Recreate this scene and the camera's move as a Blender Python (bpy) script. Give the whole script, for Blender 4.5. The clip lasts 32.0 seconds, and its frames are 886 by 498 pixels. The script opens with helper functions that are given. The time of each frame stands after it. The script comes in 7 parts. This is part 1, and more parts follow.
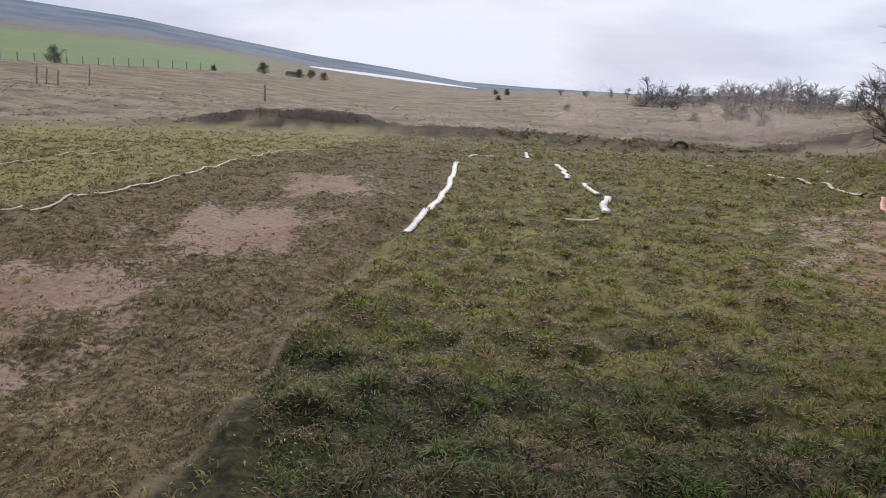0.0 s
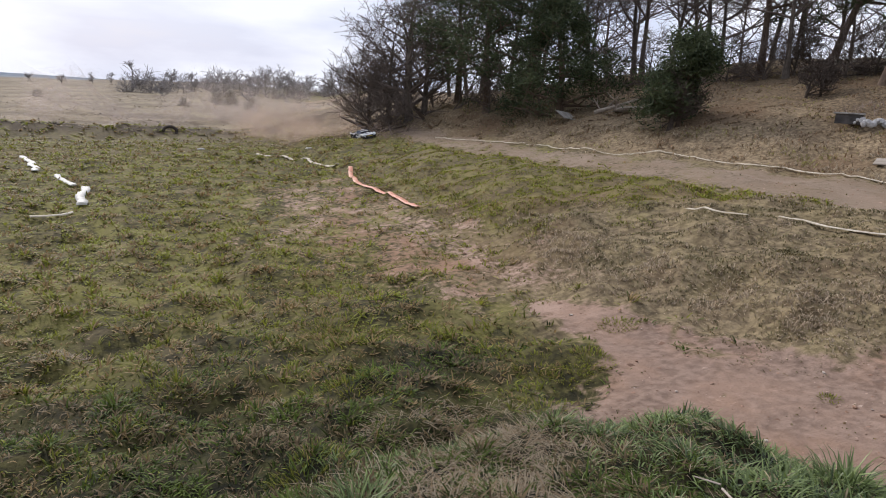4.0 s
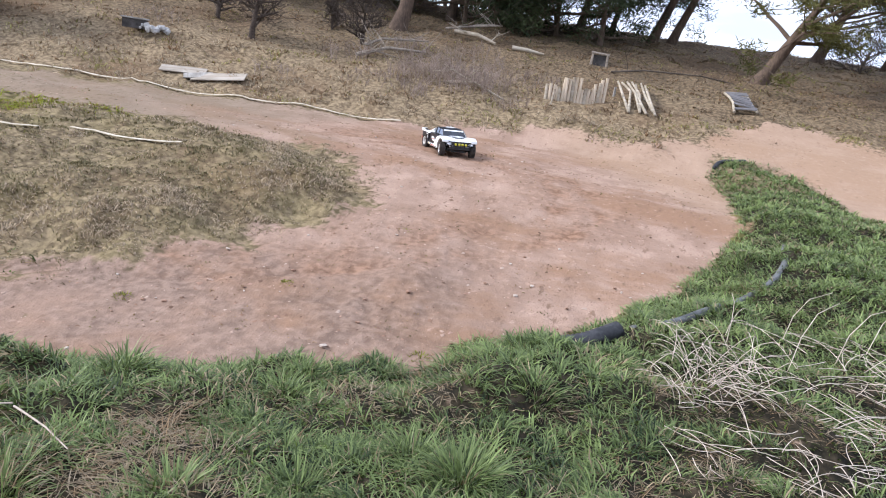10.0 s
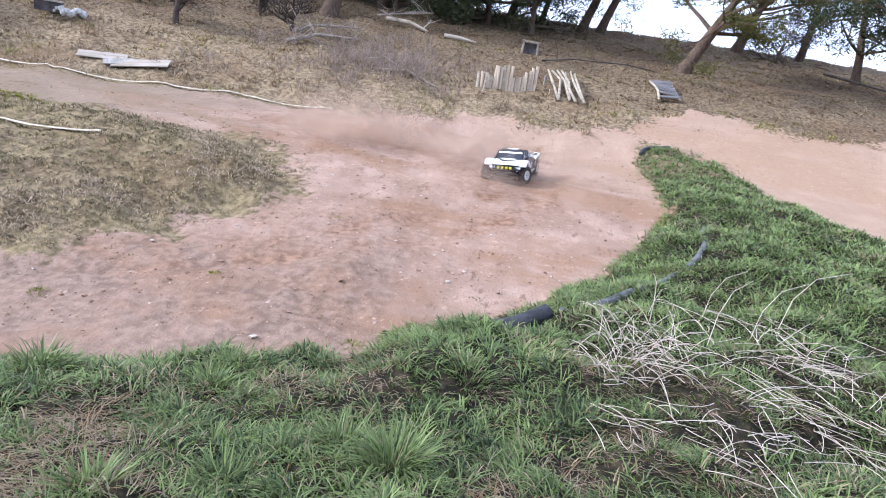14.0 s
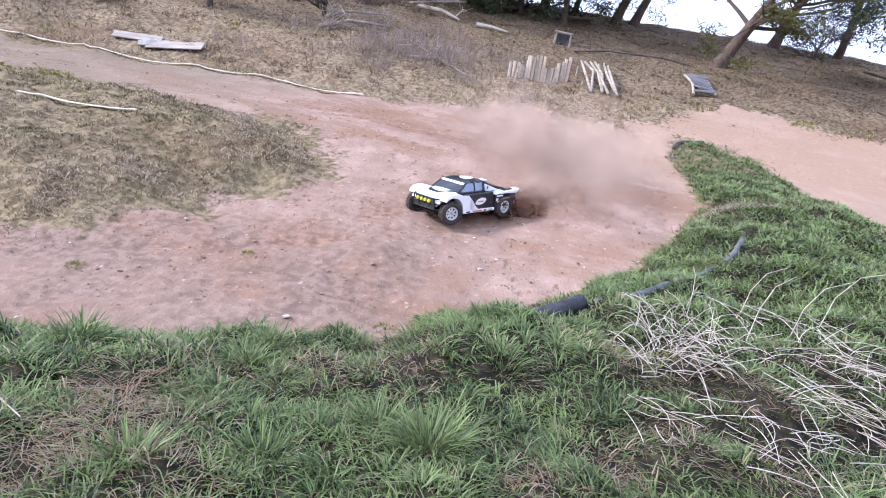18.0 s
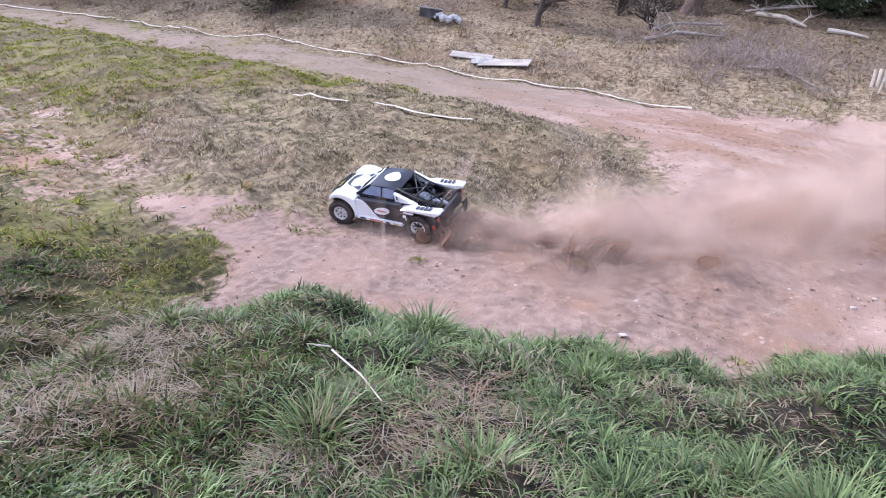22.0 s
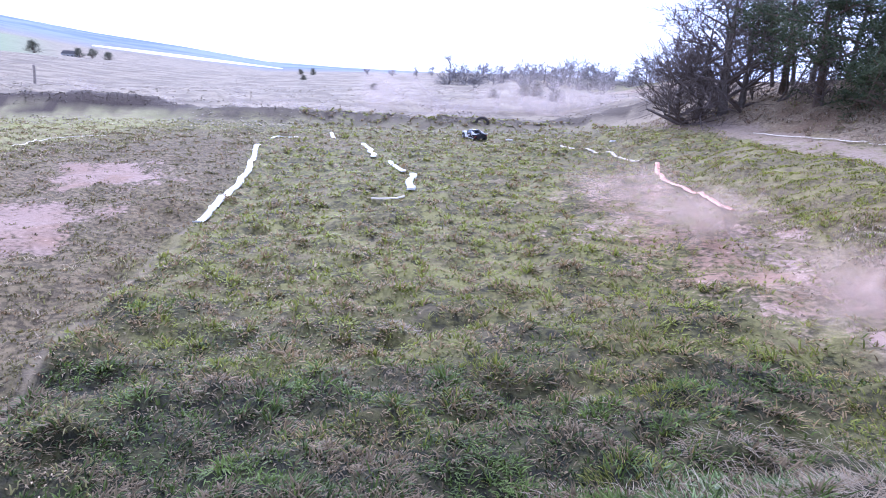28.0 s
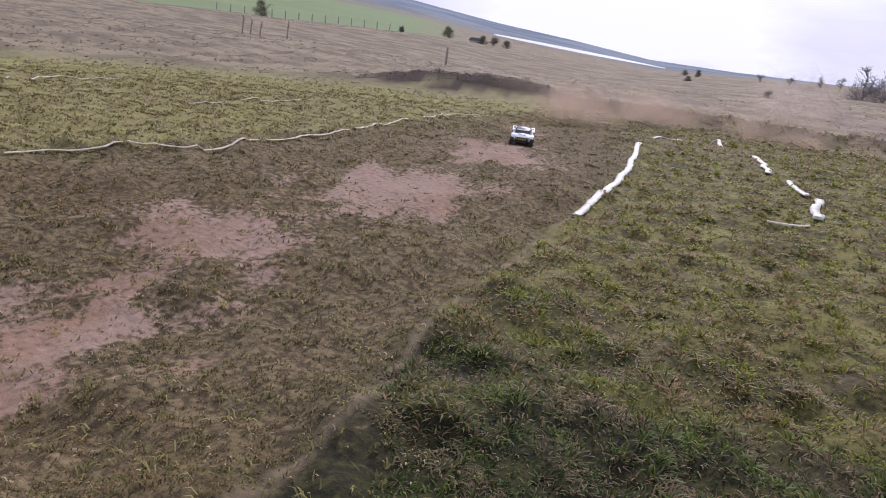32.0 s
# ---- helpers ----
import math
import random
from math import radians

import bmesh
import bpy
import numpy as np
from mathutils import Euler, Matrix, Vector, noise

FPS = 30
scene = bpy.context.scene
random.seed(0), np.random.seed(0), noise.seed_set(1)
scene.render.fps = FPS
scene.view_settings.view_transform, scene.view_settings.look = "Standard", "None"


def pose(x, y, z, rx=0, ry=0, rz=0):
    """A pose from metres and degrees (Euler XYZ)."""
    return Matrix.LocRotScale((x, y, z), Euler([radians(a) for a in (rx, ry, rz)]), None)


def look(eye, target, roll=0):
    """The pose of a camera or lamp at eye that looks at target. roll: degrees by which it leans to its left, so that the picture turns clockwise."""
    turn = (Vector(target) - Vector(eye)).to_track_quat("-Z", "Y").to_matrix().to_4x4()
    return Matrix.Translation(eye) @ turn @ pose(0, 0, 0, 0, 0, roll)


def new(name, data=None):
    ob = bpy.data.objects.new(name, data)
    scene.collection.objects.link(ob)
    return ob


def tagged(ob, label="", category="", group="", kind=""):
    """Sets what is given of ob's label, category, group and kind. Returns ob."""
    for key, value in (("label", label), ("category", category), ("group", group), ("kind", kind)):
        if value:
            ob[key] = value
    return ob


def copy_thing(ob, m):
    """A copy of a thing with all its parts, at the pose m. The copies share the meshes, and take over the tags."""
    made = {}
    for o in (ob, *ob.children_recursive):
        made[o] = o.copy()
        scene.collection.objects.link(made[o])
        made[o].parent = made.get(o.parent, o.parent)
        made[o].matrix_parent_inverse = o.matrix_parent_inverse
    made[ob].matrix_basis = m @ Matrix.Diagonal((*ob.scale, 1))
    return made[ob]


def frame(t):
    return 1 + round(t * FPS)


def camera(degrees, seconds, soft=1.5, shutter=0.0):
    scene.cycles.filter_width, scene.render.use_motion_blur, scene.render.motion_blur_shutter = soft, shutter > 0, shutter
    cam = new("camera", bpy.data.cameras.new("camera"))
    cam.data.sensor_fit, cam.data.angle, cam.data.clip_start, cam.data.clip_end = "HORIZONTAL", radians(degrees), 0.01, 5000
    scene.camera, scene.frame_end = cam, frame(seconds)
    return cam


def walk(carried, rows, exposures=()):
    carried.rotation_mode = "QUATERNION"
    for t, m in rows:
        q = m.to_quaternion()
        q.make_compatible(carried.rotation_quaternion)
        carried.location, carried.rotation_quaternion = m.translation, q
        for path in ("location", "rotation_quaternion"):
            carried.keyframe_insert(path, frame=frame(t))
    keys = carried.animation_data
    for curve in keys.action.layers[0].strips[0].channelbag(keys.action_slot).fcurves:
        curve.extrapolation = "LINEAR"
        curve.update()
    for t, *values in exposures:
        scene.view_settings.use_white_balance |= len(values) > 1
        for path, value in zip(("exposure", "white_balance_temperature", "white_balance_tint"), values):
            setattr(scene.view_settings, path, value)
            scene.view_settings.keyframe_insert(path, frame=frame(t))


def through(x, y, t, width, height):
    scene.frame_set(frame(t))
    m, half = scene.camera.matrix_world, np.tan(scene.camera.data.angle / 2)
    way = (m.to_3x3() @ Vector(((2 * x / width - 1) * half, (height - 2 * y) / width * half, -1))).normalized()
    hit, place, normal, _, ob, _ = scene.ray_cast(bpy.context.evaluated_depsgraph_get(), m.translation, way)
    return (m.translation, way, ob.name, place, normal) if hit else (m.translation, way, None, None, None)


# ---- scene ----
cam = camera(65.45, 32.0, soft=1.0)


def aimed(x, y, z, yaw, pitch, roll):
    """A pose from the eye, and degrees of turn to the left, tilt up and lean."""
    a, b = radians(yaw), radians(pitch)
    way = Vector((-math.sin(a) * math.cos(b), math.cos(a) * math.cos(b), math.sin(b)))
    return look((x, y, z), Vector((x, y, z)) + way, roll)


CAMERA_ROWS = [
    (0, -0.155, -0.209, 2.297, 20.78, -13.66, 3.40),
    (0.5, -0.116, -0.203, 2.304, 14.64, -14.98, 2.10),
    (1, -0.057, -0.207, 2.273, 10.63, -14.02, 1.96),
    (1.5, -0.025, -0.104, 2.266, 7.12, -14.16, 1.39),
    (2, 0.019, 0.025, 2.236, 4.19, -15.25, 1.63),
    (2.5, -0.019, 0.136, 2.233, -2.70, -13.66, 2.18),
    (4.5, 0.220, 0.242, 2.139, -24.93, -12.09, 4.58),
    (5, 0.074, 0.027, 2.288, -34.64, -12.90, 5.86),
    (5.5, 0.034, -0.066, 2.361, -50.03, -12.58, 7.17),
    (6, 0.034, -0.140, 2.410, -61.76, -14.01, 7.86),
    (6.5, 0.038, -0.146, 2.414, -63.16, -14.19, 8.04),
    (7, 0.037, -0.150, 2.417, -64.82, -14.27, 8.40),
    (7.5, 0.037, -0.161, 2.421, -66.10, -14.38, 8.31),
    (8, 0.034, -0.173, 2.429, -67.48, -14.51, 8.51),
    (8.5, 0.031, -0.183, 2.432, -68.77, -14.59, 8.55),
    (9, 0.029, -0.194, 2.438, -70.41, -14.64, 8.79),
    (9.5, 0.037, -0.207, 2.423, -71.83, -14.51, 8.98),
    (10, 0.037, -0.215, 2.422, -72.79, -14.54, 9.25),
    (10.5, 0.040, -0.229, 2.422, -73.55, -14.58, 9.31),
    (11, 0.046, -0.236, 2.419, -74.36, -14.57, 9.44),
    (11.5, 0.045, -0.245, 2.423, -75.18, -14.58, 9.61),
    (12, 0.045, -0.250, 2.424, -75.94, -14.56, 9.66),
    (12.5, 0.044, -0.258, 2.421, -76.59, -14.55, 9.45),
    (13, 0.041, -0.257, 2.420, -77.24, -14.55, 9.52),
    (13.5, 0.037, -0.264, 2.418, -77.71, -14.56, 9.41),
    (14, 0.034, -0.262, 2.419, -78.22, -14.61, 9.56),
    (14.5, 0.032, -0.264, 2.414, -78.58, -14.60, 9.53),
    (16.5, 0.034, -0.238, 2.396, -78.80, -14.97, 9.75),
    (17, 0.034, -0.223, 2.386, -78.37, -15.16, 10.09),
    (17.5, 0.037, -0.205, 2.374, -77.70, -15.37, 10.49),
    (18, 0.047, -0.183, 2.356, -76.50, -15.61, 10.83),
    (18.5, 0.055, -0.156, 2.337, -74.83, -15.92, 10.99),
    (19, 0.068, -0.115, 2.320, -72.77, -16.26, 11.02),
    (19.5, 0.066, -0.052, 2.320, -70.27, -16.83, 10.85),
    (20, 0.088, -0.005, 2.290, -66.90, -17.28, 10.55),
    (20.5, 0.104, 0.035, 2.264, -63.21, -17.69, 10.31),
    (21, 0.116, 0.070, 2.242, -59.06, -18.10, 9.48),
    (21.5, 0.137, 0.105, 2.214, -55.24, -18.19, 8.72),
    (22, 0.182, 0.175, 2.168, -51.61, -17.99, 8.51),
    (22.5, 0.218, 0.231, 2.132, -48.45, -17.78, 8.32),
    (23, 0.244, 0.267, 2.109, -44.84, -17.63, 7.91),
    (23.5, 0.264, 0.296, 2.091, -42.22, -17.52, 7.78),
    (24, 0.275, 0.316, 2.080, -39.63, -17.31, 7.47),
    (24.5, 0.282, 0.329, 2.073, -37.22, -17.21, 7.06),
    (26.5, 0.124, -0.181, 2.271, -19.03, -15.17, 4.97),
    (27, 0.066, -0.190, 2.297, -15.49, -13.98, 5.43),
    (27.5, 0.035, -0.118, 2.293, -11.53, -13.64, 4.67),
    (28, -0.043, 0.163, 2.246, 5.34, -14.41, 3.08),
    (28.5, -0.140, 0.270, 2.226, 12.21, -14.36, 2.49),
    (29, -0.199, 0.316, 2.229, 14.25, -14.07, 0.74),
    (29.5, -0.244, 0.358, 2.214, 17.58, -14.37, 1.58),
    (30, -0.294, 0.415, 2.219, 22.91, -14.24, 2.92),
    (30.5, -0.432, 0.594, 2.200, 26.02, -14.41, 4.93),
    (31, -0.532, 0.642, 2.171, 29.39, -15.31, 6.06),
    (31.5, -0.597, 0.651, 2.156, 32.70, -16.66, 6.06),
    (32, -0.651, 0.629, 2.142, 34.14, -17.12, 7.04),
]
# seconds, stops, kelvin, tint: the phone brightens its picture as the bright sky leaves the view
EXPOSURES = [(0, -.05, 6250, 14), (2, -.1, 6350, 13), (4.5, .3, 6350, 13), (6, .66, 6250, 12), (9, .80, 6000, 12), (14, 1.05, 5500, 14),
             (19, 1.10, 5400, 21), (24.5, 1.18, 5170, 26), (27, 1.4, 4870, 31), (28, 1.2, 4850, 28), (29, .65, 4980, 25), (30, .10, 5300, 25), (32, .15, 6030, 23)]
walk(cam, [(row[0], aimed(*row[1:])) for row in CAMERA_ROWS], EXPOSURES)

# ---- light ----
SUN_AZ, SUN_EL = 18.0, 34.0     # degrees to the left of +y, and up

world = bpy.data.worlds.new("sky")
scene.world = world
world.use_nodes = True
wn, wl = world.node_tree.nodes, world.node_tree.links
wn.clear()
w_out, w_bg = wn.new("ShaderNodeOutputWorld"), wn.new("ShaderNodeBackground")
w_sky = wn.new("ShaderNodeTexSky")
w_sky.sky_type, w_sky.sun_disc = "NISHITA", False
w_sky.sun_elevation, w_sky.sun_rotation = radians(SUN_EL), radians(-SUN_AZ)
w_sky.air_density, w_sky.dust_density = 1.2, 3.0
w_co, w_map, w_noise = wn.new("ShaderNodeTexCoord"), wn.new("ShaderNodeMapping"), wn.new("ShaderNodeTexNoise")
w_map.inputs["Scale"].default_value = (1.3, 1.3, 5.0)
w_noise.inputs["Scale"].default_value, w_noise.inputs["Detail"].default_value = 2.2, 6
w_ramp = wn.new("ShaderNodeValToRGB")
w_ramp.color_ramp.elements[0].position, w_ramp.color_ramp.elements[0].color = .34, (.80, .80, .80, 1)
w_ramp.color_ramp.elements[1].position, w_ramp.color_ramp.elements[1].color = .60, (.97, .97, .97, 1)
w_mix = wn.new("ShaderNodeMix")
w_mix.data_type = "RGBA"
w_cloud = wn.new("ShaderNodeMix")
w_cloud.data_type = "RGBA"
w_cloud.inputs["A"].default_value, w_cloud.inputs["B"].default_value = (7.3, 8.1, 10.2, 1), (10.2, 10.6, 11.6, 1)
w_thick = wn.new("ShaderNodeValToRGB")
w_thick.color_ramp.elements[0].position, w_thick.color_ramp.elements[1].position = .40, .56
wl.new(w_noise.outputs["Fac"], w_thick.inputs["Fac"])
wl.new(w_thick.outputs["Color"], w_cloud.inputs["Factor"])
wl.new(w_cloud.outputs["Result"], w_mix.inputs["B"])
wl.new(w_co.outputs["Generated"], w_map.inputs["Vector"])
wl.new(w_map.outputs["Vector"], w_noise.inputs["Vector"])
wl.new(w_noise.outputs["Fac"], w_ramp.inputs["Fac"])
wl.new(w_ramp.outputs["Color"], w_mix.inputs["Factor"])
wl.new(w_sky.outputs["Color"], w_mix.inputs["A"])
wl.new(w_mix.outputs["Result"], w_bg.inputs["Color"])
w_bg.inputs["Strength"].default_value = 0.085
wl.new(w_bg.outputs["Background"], w_out.inputs["Surface"])

sun_data = bpy.data.lights.new("sun", "SUN")
sun_data.energy, sun_data.angle, sun_data.color = 2.7, radians(8), (1.0, .95, .88)
sun = new("sun", sun_data)
sa, se = radians(SUN_AZ), radians(SUN_EL)
sun.matrix_world = look((-math.sin(sa) * math.cos(se) * 60, math.cos(sa) * math.cos(se) * 60, math.sin(se) * 60), (0, 0, 0))

# ---- materials ----


class Shader:
    """A node material under construction."""

    def __init__(self, name):
        self.mat = bpy.data.materials.new(name)
        self.mat.use_nodes = True
        self.nodes, self.links = self.mat.node_tree.nodes, self.mat.node_tree.links
        self.bsdf = self.nodes["Principled BSDF"]
        self.co = self.nodes.new("ShaderNodeTexCoord").outputs["Object"]

    def link(self, a, b):
        self.links.new(a, b)

    def noise(self, scale, detail=4, rough=.55, stretch=None, space=None):
        n = self.nodes.new("ShaderNodeTexNoise")
        n.inputs["Scale"].default_value, n.inputs["Detail"].default_value, n.inputs["Roughness"].default_value = scale, detail, rough
        co = space or self.co
        if stretch:
            m = self.nodes.new("ShaderNodeMapping")
            m.inputs["Scale"].default_value = stretch
            self.link(co, m.inputs["Vector"])
            co = m.outputs["Vector"]
        self.link(co, n.inputs["Vector"])
        return n.outputs["Fac"]

    def ramp(self, fac, *stops):
        r = self.nodes.new("ShaderNodeValToRGB")
        e = r.color_ramp.elements
        while len(e) < len(stops):
            e.new(.5)
        for el, (p, c) in zip(e, stops):
            el.position, el.color = p, (*c, 1) if len(c) == 3 else c
        self.link(fac, r.inputs["Fac"])
        return r.outputs["Color"]

    def step(self, fac, a, b):
        m = self.nodes.new("ShaderNodeMapRange")
        m.interpolation_type = "SMOOTHSTEP"
        m.inputs["From Min"].default_value, m.inputs["From Max"].default_value = a, b
        self.link(fac, m.inputs["Value"])
        return m.outputs["Result"]

    def math(self, op, a, b):
        m = self.nodes.new("ShaderNodeMath")
        m.operation = op
        for v, i in ((a, 0), (b, 1)):
            if isinstance(v, (int, float)):
                m.inputs[i].default_value = v
            else:
                self.link(v, m.inputs[i])
        return m.outputs[0]

    def mix(self, fac, a, b, mode="MIX"):
        m = self.nodes.new("ShaderNodeMix")
        m.data_type, m.blend_type = "RGBA", mode
        for v, k in ((fac, "Factor"), (a, "A"), (b, "B")):
            if isinstance(v, (int, float)):
                m.inputs[k].default_value = v
            elif isinstance(v, tuple):
                m.inputs[k].default_value = (*v, 1)
            else:
                self.link(v, m.inputs[k])
        return m.outputs["Result"]

    def attr(self, name):
        a = self.nodes.new("ShaderNodeAttribute")
        a.attribute_name = name
        return a.outputs["Fac"]

    def each(self):
        """A random number for each object."""
        return self.nodes.new("ShaderNodeObjectInfo").outputs["Random"]

    def island(self):
        return self.nodes.new("ShaderNodeNewGeometry").outputs["Random Per Island"]

    def bump(self, fac, strength, distance):
        b = self.nodes.new("ShaderNodeBump")
        b.inputs["Strength"].default_value, b.inputs["Distance"].default_value = strength, distance
        self.link(fac, b.inputs["Height"])
        self.link(b.outputs["Normal"], self.bsdf.inputs["Normal"])

    def done(self, colour, rough=.8, metal=0.0, spec=.3):
        if isinstance(colour, tuple):
            self.bsdf.inputs["Base Color"].default_value = (*colour, 1)
        else:
            self.link(colour, self.bsdf.inputs["Base Color"])
        self.bsdf.inputs["Roughness"].default_value, self.bsdf.inputs["Metallic"].default_value = rough, metal
        self.bsdf.inputs["Specular IOR Level"].default_value = spec
        return self.mat


def simple(name, a, b, scale=20, rough=.7, metal=0.0, spec=.3, bump=.3, depth=.003, stretch=None, coat=0.0):
    """Two tones of one stuff, mottled at two sizes."""
    s = Shader(name)
    fine, wide = s.noise(scale, 5, stretch=stretch), s.noise(scale * .17, 3)
    colour = s.mix(s.step(s.math("ADD", s.math("MULTIPLY", fine, .6), s.math("MULTIPLY", wide, .4)), .36, .64), a, b)
    if bump:
        s.bump(fine, bump, depth)
    if coat:
        s.bsdf.inputs["Coat Weight"].default_value, s.bsdf.inputs["Coat Roughness"].default_value = coat, .12
    return s.done(colour, rough, metal, spec)


def blades(name, low, high, dry, through=.4, rough=.6, spec=.15):
    """Grass or leaves: each piece has its own tone, clumps differ, dead ones are dry."""
    s = Shader(name)
    r = s.island()
    green = s.mix(s.math("ADD", s.math("MULTIPLY", r, .6), s.math("MULTIPLY", s.attr("tone"), .5)), low, high)
    straw = s.mix(r, tuple(c * .6 for c in dry), tuple(c * 1.25 for c in dry))
    colour = s.mix(s.attr("dead"), green, straw)
    mat = s.done(colour, rough, 0, spec)
    glow, both = s.nodes.new("ShaderNodeBsdfTranslucent"), s.nodes.new("ShaderNodeMixShader")
    s.link(colour, glow.inputs["Color"])
    both.inputs["Fac"].default_value = through
    s.link(s.bsdf.outputs[0], both.inputs[1])
    s.link(glow.outputs[0], both.inputs[2])
    s.link(both.outputs[0], s.nodes["Material Output"].inputs["Surface"])
    return mat


M = {}
M["bark"] = simple("bark", (.07, .056, .046), (.14, .115, .092), 30, .95, bump=.8, depth=.01, stretch=(1, 1, .25))
M["pine_bark"] = simple("pine_bark", (.075, .052, .04), (.15, .105, .075), 26, .95, bump=.8, depth=.012, stretch=(1, 1, .3))
M["birch_bark"] = simple("birch_bark", (.14, .125, .115), (.30, .28, .26), 22, .9, bump=.4)
M["twig"] = simple("twig", (.085, .066, .055), (.16, .125, .105), 40, .95, bump=.2)
# paler copy of twig: distance haze is put into the colour
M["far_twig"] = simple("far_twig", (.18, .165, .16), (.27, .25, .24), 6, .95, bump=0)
M["thorn"] = simple("thorn", (.045, .034, .027), (.095, .072, .058), 34, .95, bump=.5, depth=.006)
M["needles"] = blades("needles", (.020, .030, .018), (.095, .115, .052), (.15, .12, .05), .25)
M["ochre_needles"] = blades("ochre_needles", (.05, .055, .02), (.15, .14, .04), (.20, .15, .06), .2)
# lightened: the haze over the far bushes is put into the colour
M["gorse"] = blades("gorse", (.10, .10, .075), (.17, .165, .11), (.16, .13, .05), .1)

# ---- building blocks ----


class Build:
    """Vertices and faces of one mesh."""

    def __init__(self):
        self.v, self.f, self.n = [], [], 0

    def add(self, verts, faces):
        verts = np.asarray(verts, float).reshape(-1, 3)
        self.v.append(verts)
        self.f.extend([tuple(i + self.n for i in f) for f in faces])
        self.n += len(verts)

    def tube(self, path, radii, sides=6, cap=True):
        path = [Vector(p) for p in path]
        ring = []
        side = None
        for i, p in enumerate(path):
            d = (path[min(i + 1, len(path) - 1)] - path[max(i - 1, 0)])
            d = d.normalized() if d.length > 1e-9 else Vector((0, 0, 1))
            if side is None:
                side = d.orthogonal().normalized()
            else:
                side = (side - d * side.dot(d))
                side = side.normalized() if side.length > 1e-6 else d.orthogonal().normalized()
            up = d.cross(side)
            for k in range(sides):
                a = 2 * math.pi * k / sides
                ring.append(p + (side * math.cos(a) + up * math.sin(a)) * radii[i])
        faces = []
        for i in range(len(path) - 1):
            for k in range(sides):
                a, b = i * sides + k, i * sides + (k + 1) % sides
                faces.append((a, b, b + sides, a + sides))
        if cap:
            faces.append(tuple(range(sides))[::-1])
            faces.append(tuple((len(path) - 1) * sides + k for k in range(sides)))
        self.add([tuple(p) for p in ring], faces)

    def box(self, lo, hi, taper=0.0):
        (a, b, c), (d, e, f) = lo, hi
        t, u = taper * (d - a), taper * (e - b)
        self.add([(a, b, c), (d, b, c), (d, e, c), (a, e, c), (a + t, b + u, f), (d - t, b + u, f), (d - t, e - u, f), (a + t, e - u, f)],
                 [(0, 3, 2, 1), (4, 5, 6, 7), (0, 1, 5, 4), (1, 2, 6, 5), (2, 3, 7, 6), (3, 0, 4, 7)])

    def mesh(self, name, mats, smooth=False, bevel=0.0):
        me = bpy.data.meshes.new(name)
        me.from_pydata(np.concatenate(self.v).tolist() if self.v else [], [], self.f)
        for m in (mats if isinstance(mats, (list, tuple)) else [mats]):
            me.materials.append(m)
        me.update()
        if bevel:
            bm = bmesh.new()
            bm.from_mesh(me)
            bmesh.ops.bevel(bm, geom=list(bm.edges), offset=bevel, segments=2, affect="EDGES", profile=.6, clamp_overlap=True)
            bm.to_mesh(me)
            bm.free()
        if smooth:
            me.polygons.foreach_set("use_smooth", [True] * len(me.polygons))
        return me


def part(name, build, material, parent, label="", smooth=False, bevel=0.0, at=None):
    """One mesh under a thing or under one of its parts."""
    me = build.mesh(name, material, smooth, bevel) if isinstance(build, Build) else build
    ob = new(name, me)
    ob.parent = parent
    if at is not None:
        ob.matrix_basis = at
    if label:
        tagged(ob, label)
    return ob


def thing(name, build, material, label, category, group="", kind="", smooth=False, bevel=0.0, at=None):
    ob = new(name, build.mesh(name, material, smooth, bevel) if isinstance(build, Build) else build)
    if at is not None:
        ob.matrix_basis = at
    return tagged(ob, label, category, group, kind)


def empty(name, at, label, category, group=""):
    ob = new(name)
    ob.empty_display_size = .1
    ob.matrix_basis = at
    return tagged(ob, label, category, group)


def raw_mesh(name, verts, faces, material, smooth=False):
    """A mesh from arrays: verts (n, 3), faces (m, k)."""
    me = bpy.data.meshes.new(name)
    verts, faces = np.asarray(verts, np.float32), np.asarray(faces, np.int32)
    k = faces.shape[1]
    me.vertices.add(len(verts))
    me.vertices.foreach_set("co", verts.ravel())
    me.loops.add(faces.size)
    me.loops.foreach_set("vertex_index", faces.ravel())
    me.polygons.add(len(faces))
    me.polygons.foreach_set("loop_start", np.arange(0, faces.size, k, dtype=np.int32))
    me.materials.append(material)
    me.update(calc_edges=True)
    if smooth:
        me.polygons.foreach_set("use_smooth", np.ones(len(faces), bool))
    return me


rng = np.random.default_rng(7)


def wave(x, y, size, seed=0):
    """Cheap smooth noise from sines, about -1 to 1."""
    r = np.random.default_rng(seed)
    z = 0
    for _ in range(7):
        a, p, f = r.uniform(0, 2 * math.pi), r.uniform(0, 2 * math.pi), r.uniform(.6, 1.7) / size * 2 * math.pi
        z = z + np.sin((x * math.cos(a) + y * math.sin(a)) * f + p)
    return z / 3.2


def ramp(v, a, b):
    s = np.clip((v - a) / (b - a), 0, 1)
    return s * s * (3 - 2 * s)


def seg_dist(x, y, line, closed=False):
    """Distance to a polyline."""
    best = np.full(np.shape(x), 1e9)
    pts = list(line) + ([line[0]] if closed else [])
    for (ax, ay), (bx, by) in zip(pts, pts[1:]):
        dx, dy = bx - ax, by - ay
        s = np.clip(((x - ax) * dx + (y - ay) * dy) / (dx * dx + dy * dy + 1e-9), 0, 1)
        best = np.minimum(best, np.hypot(x - ax - s * dx, y - ay - s * dy))
    return best


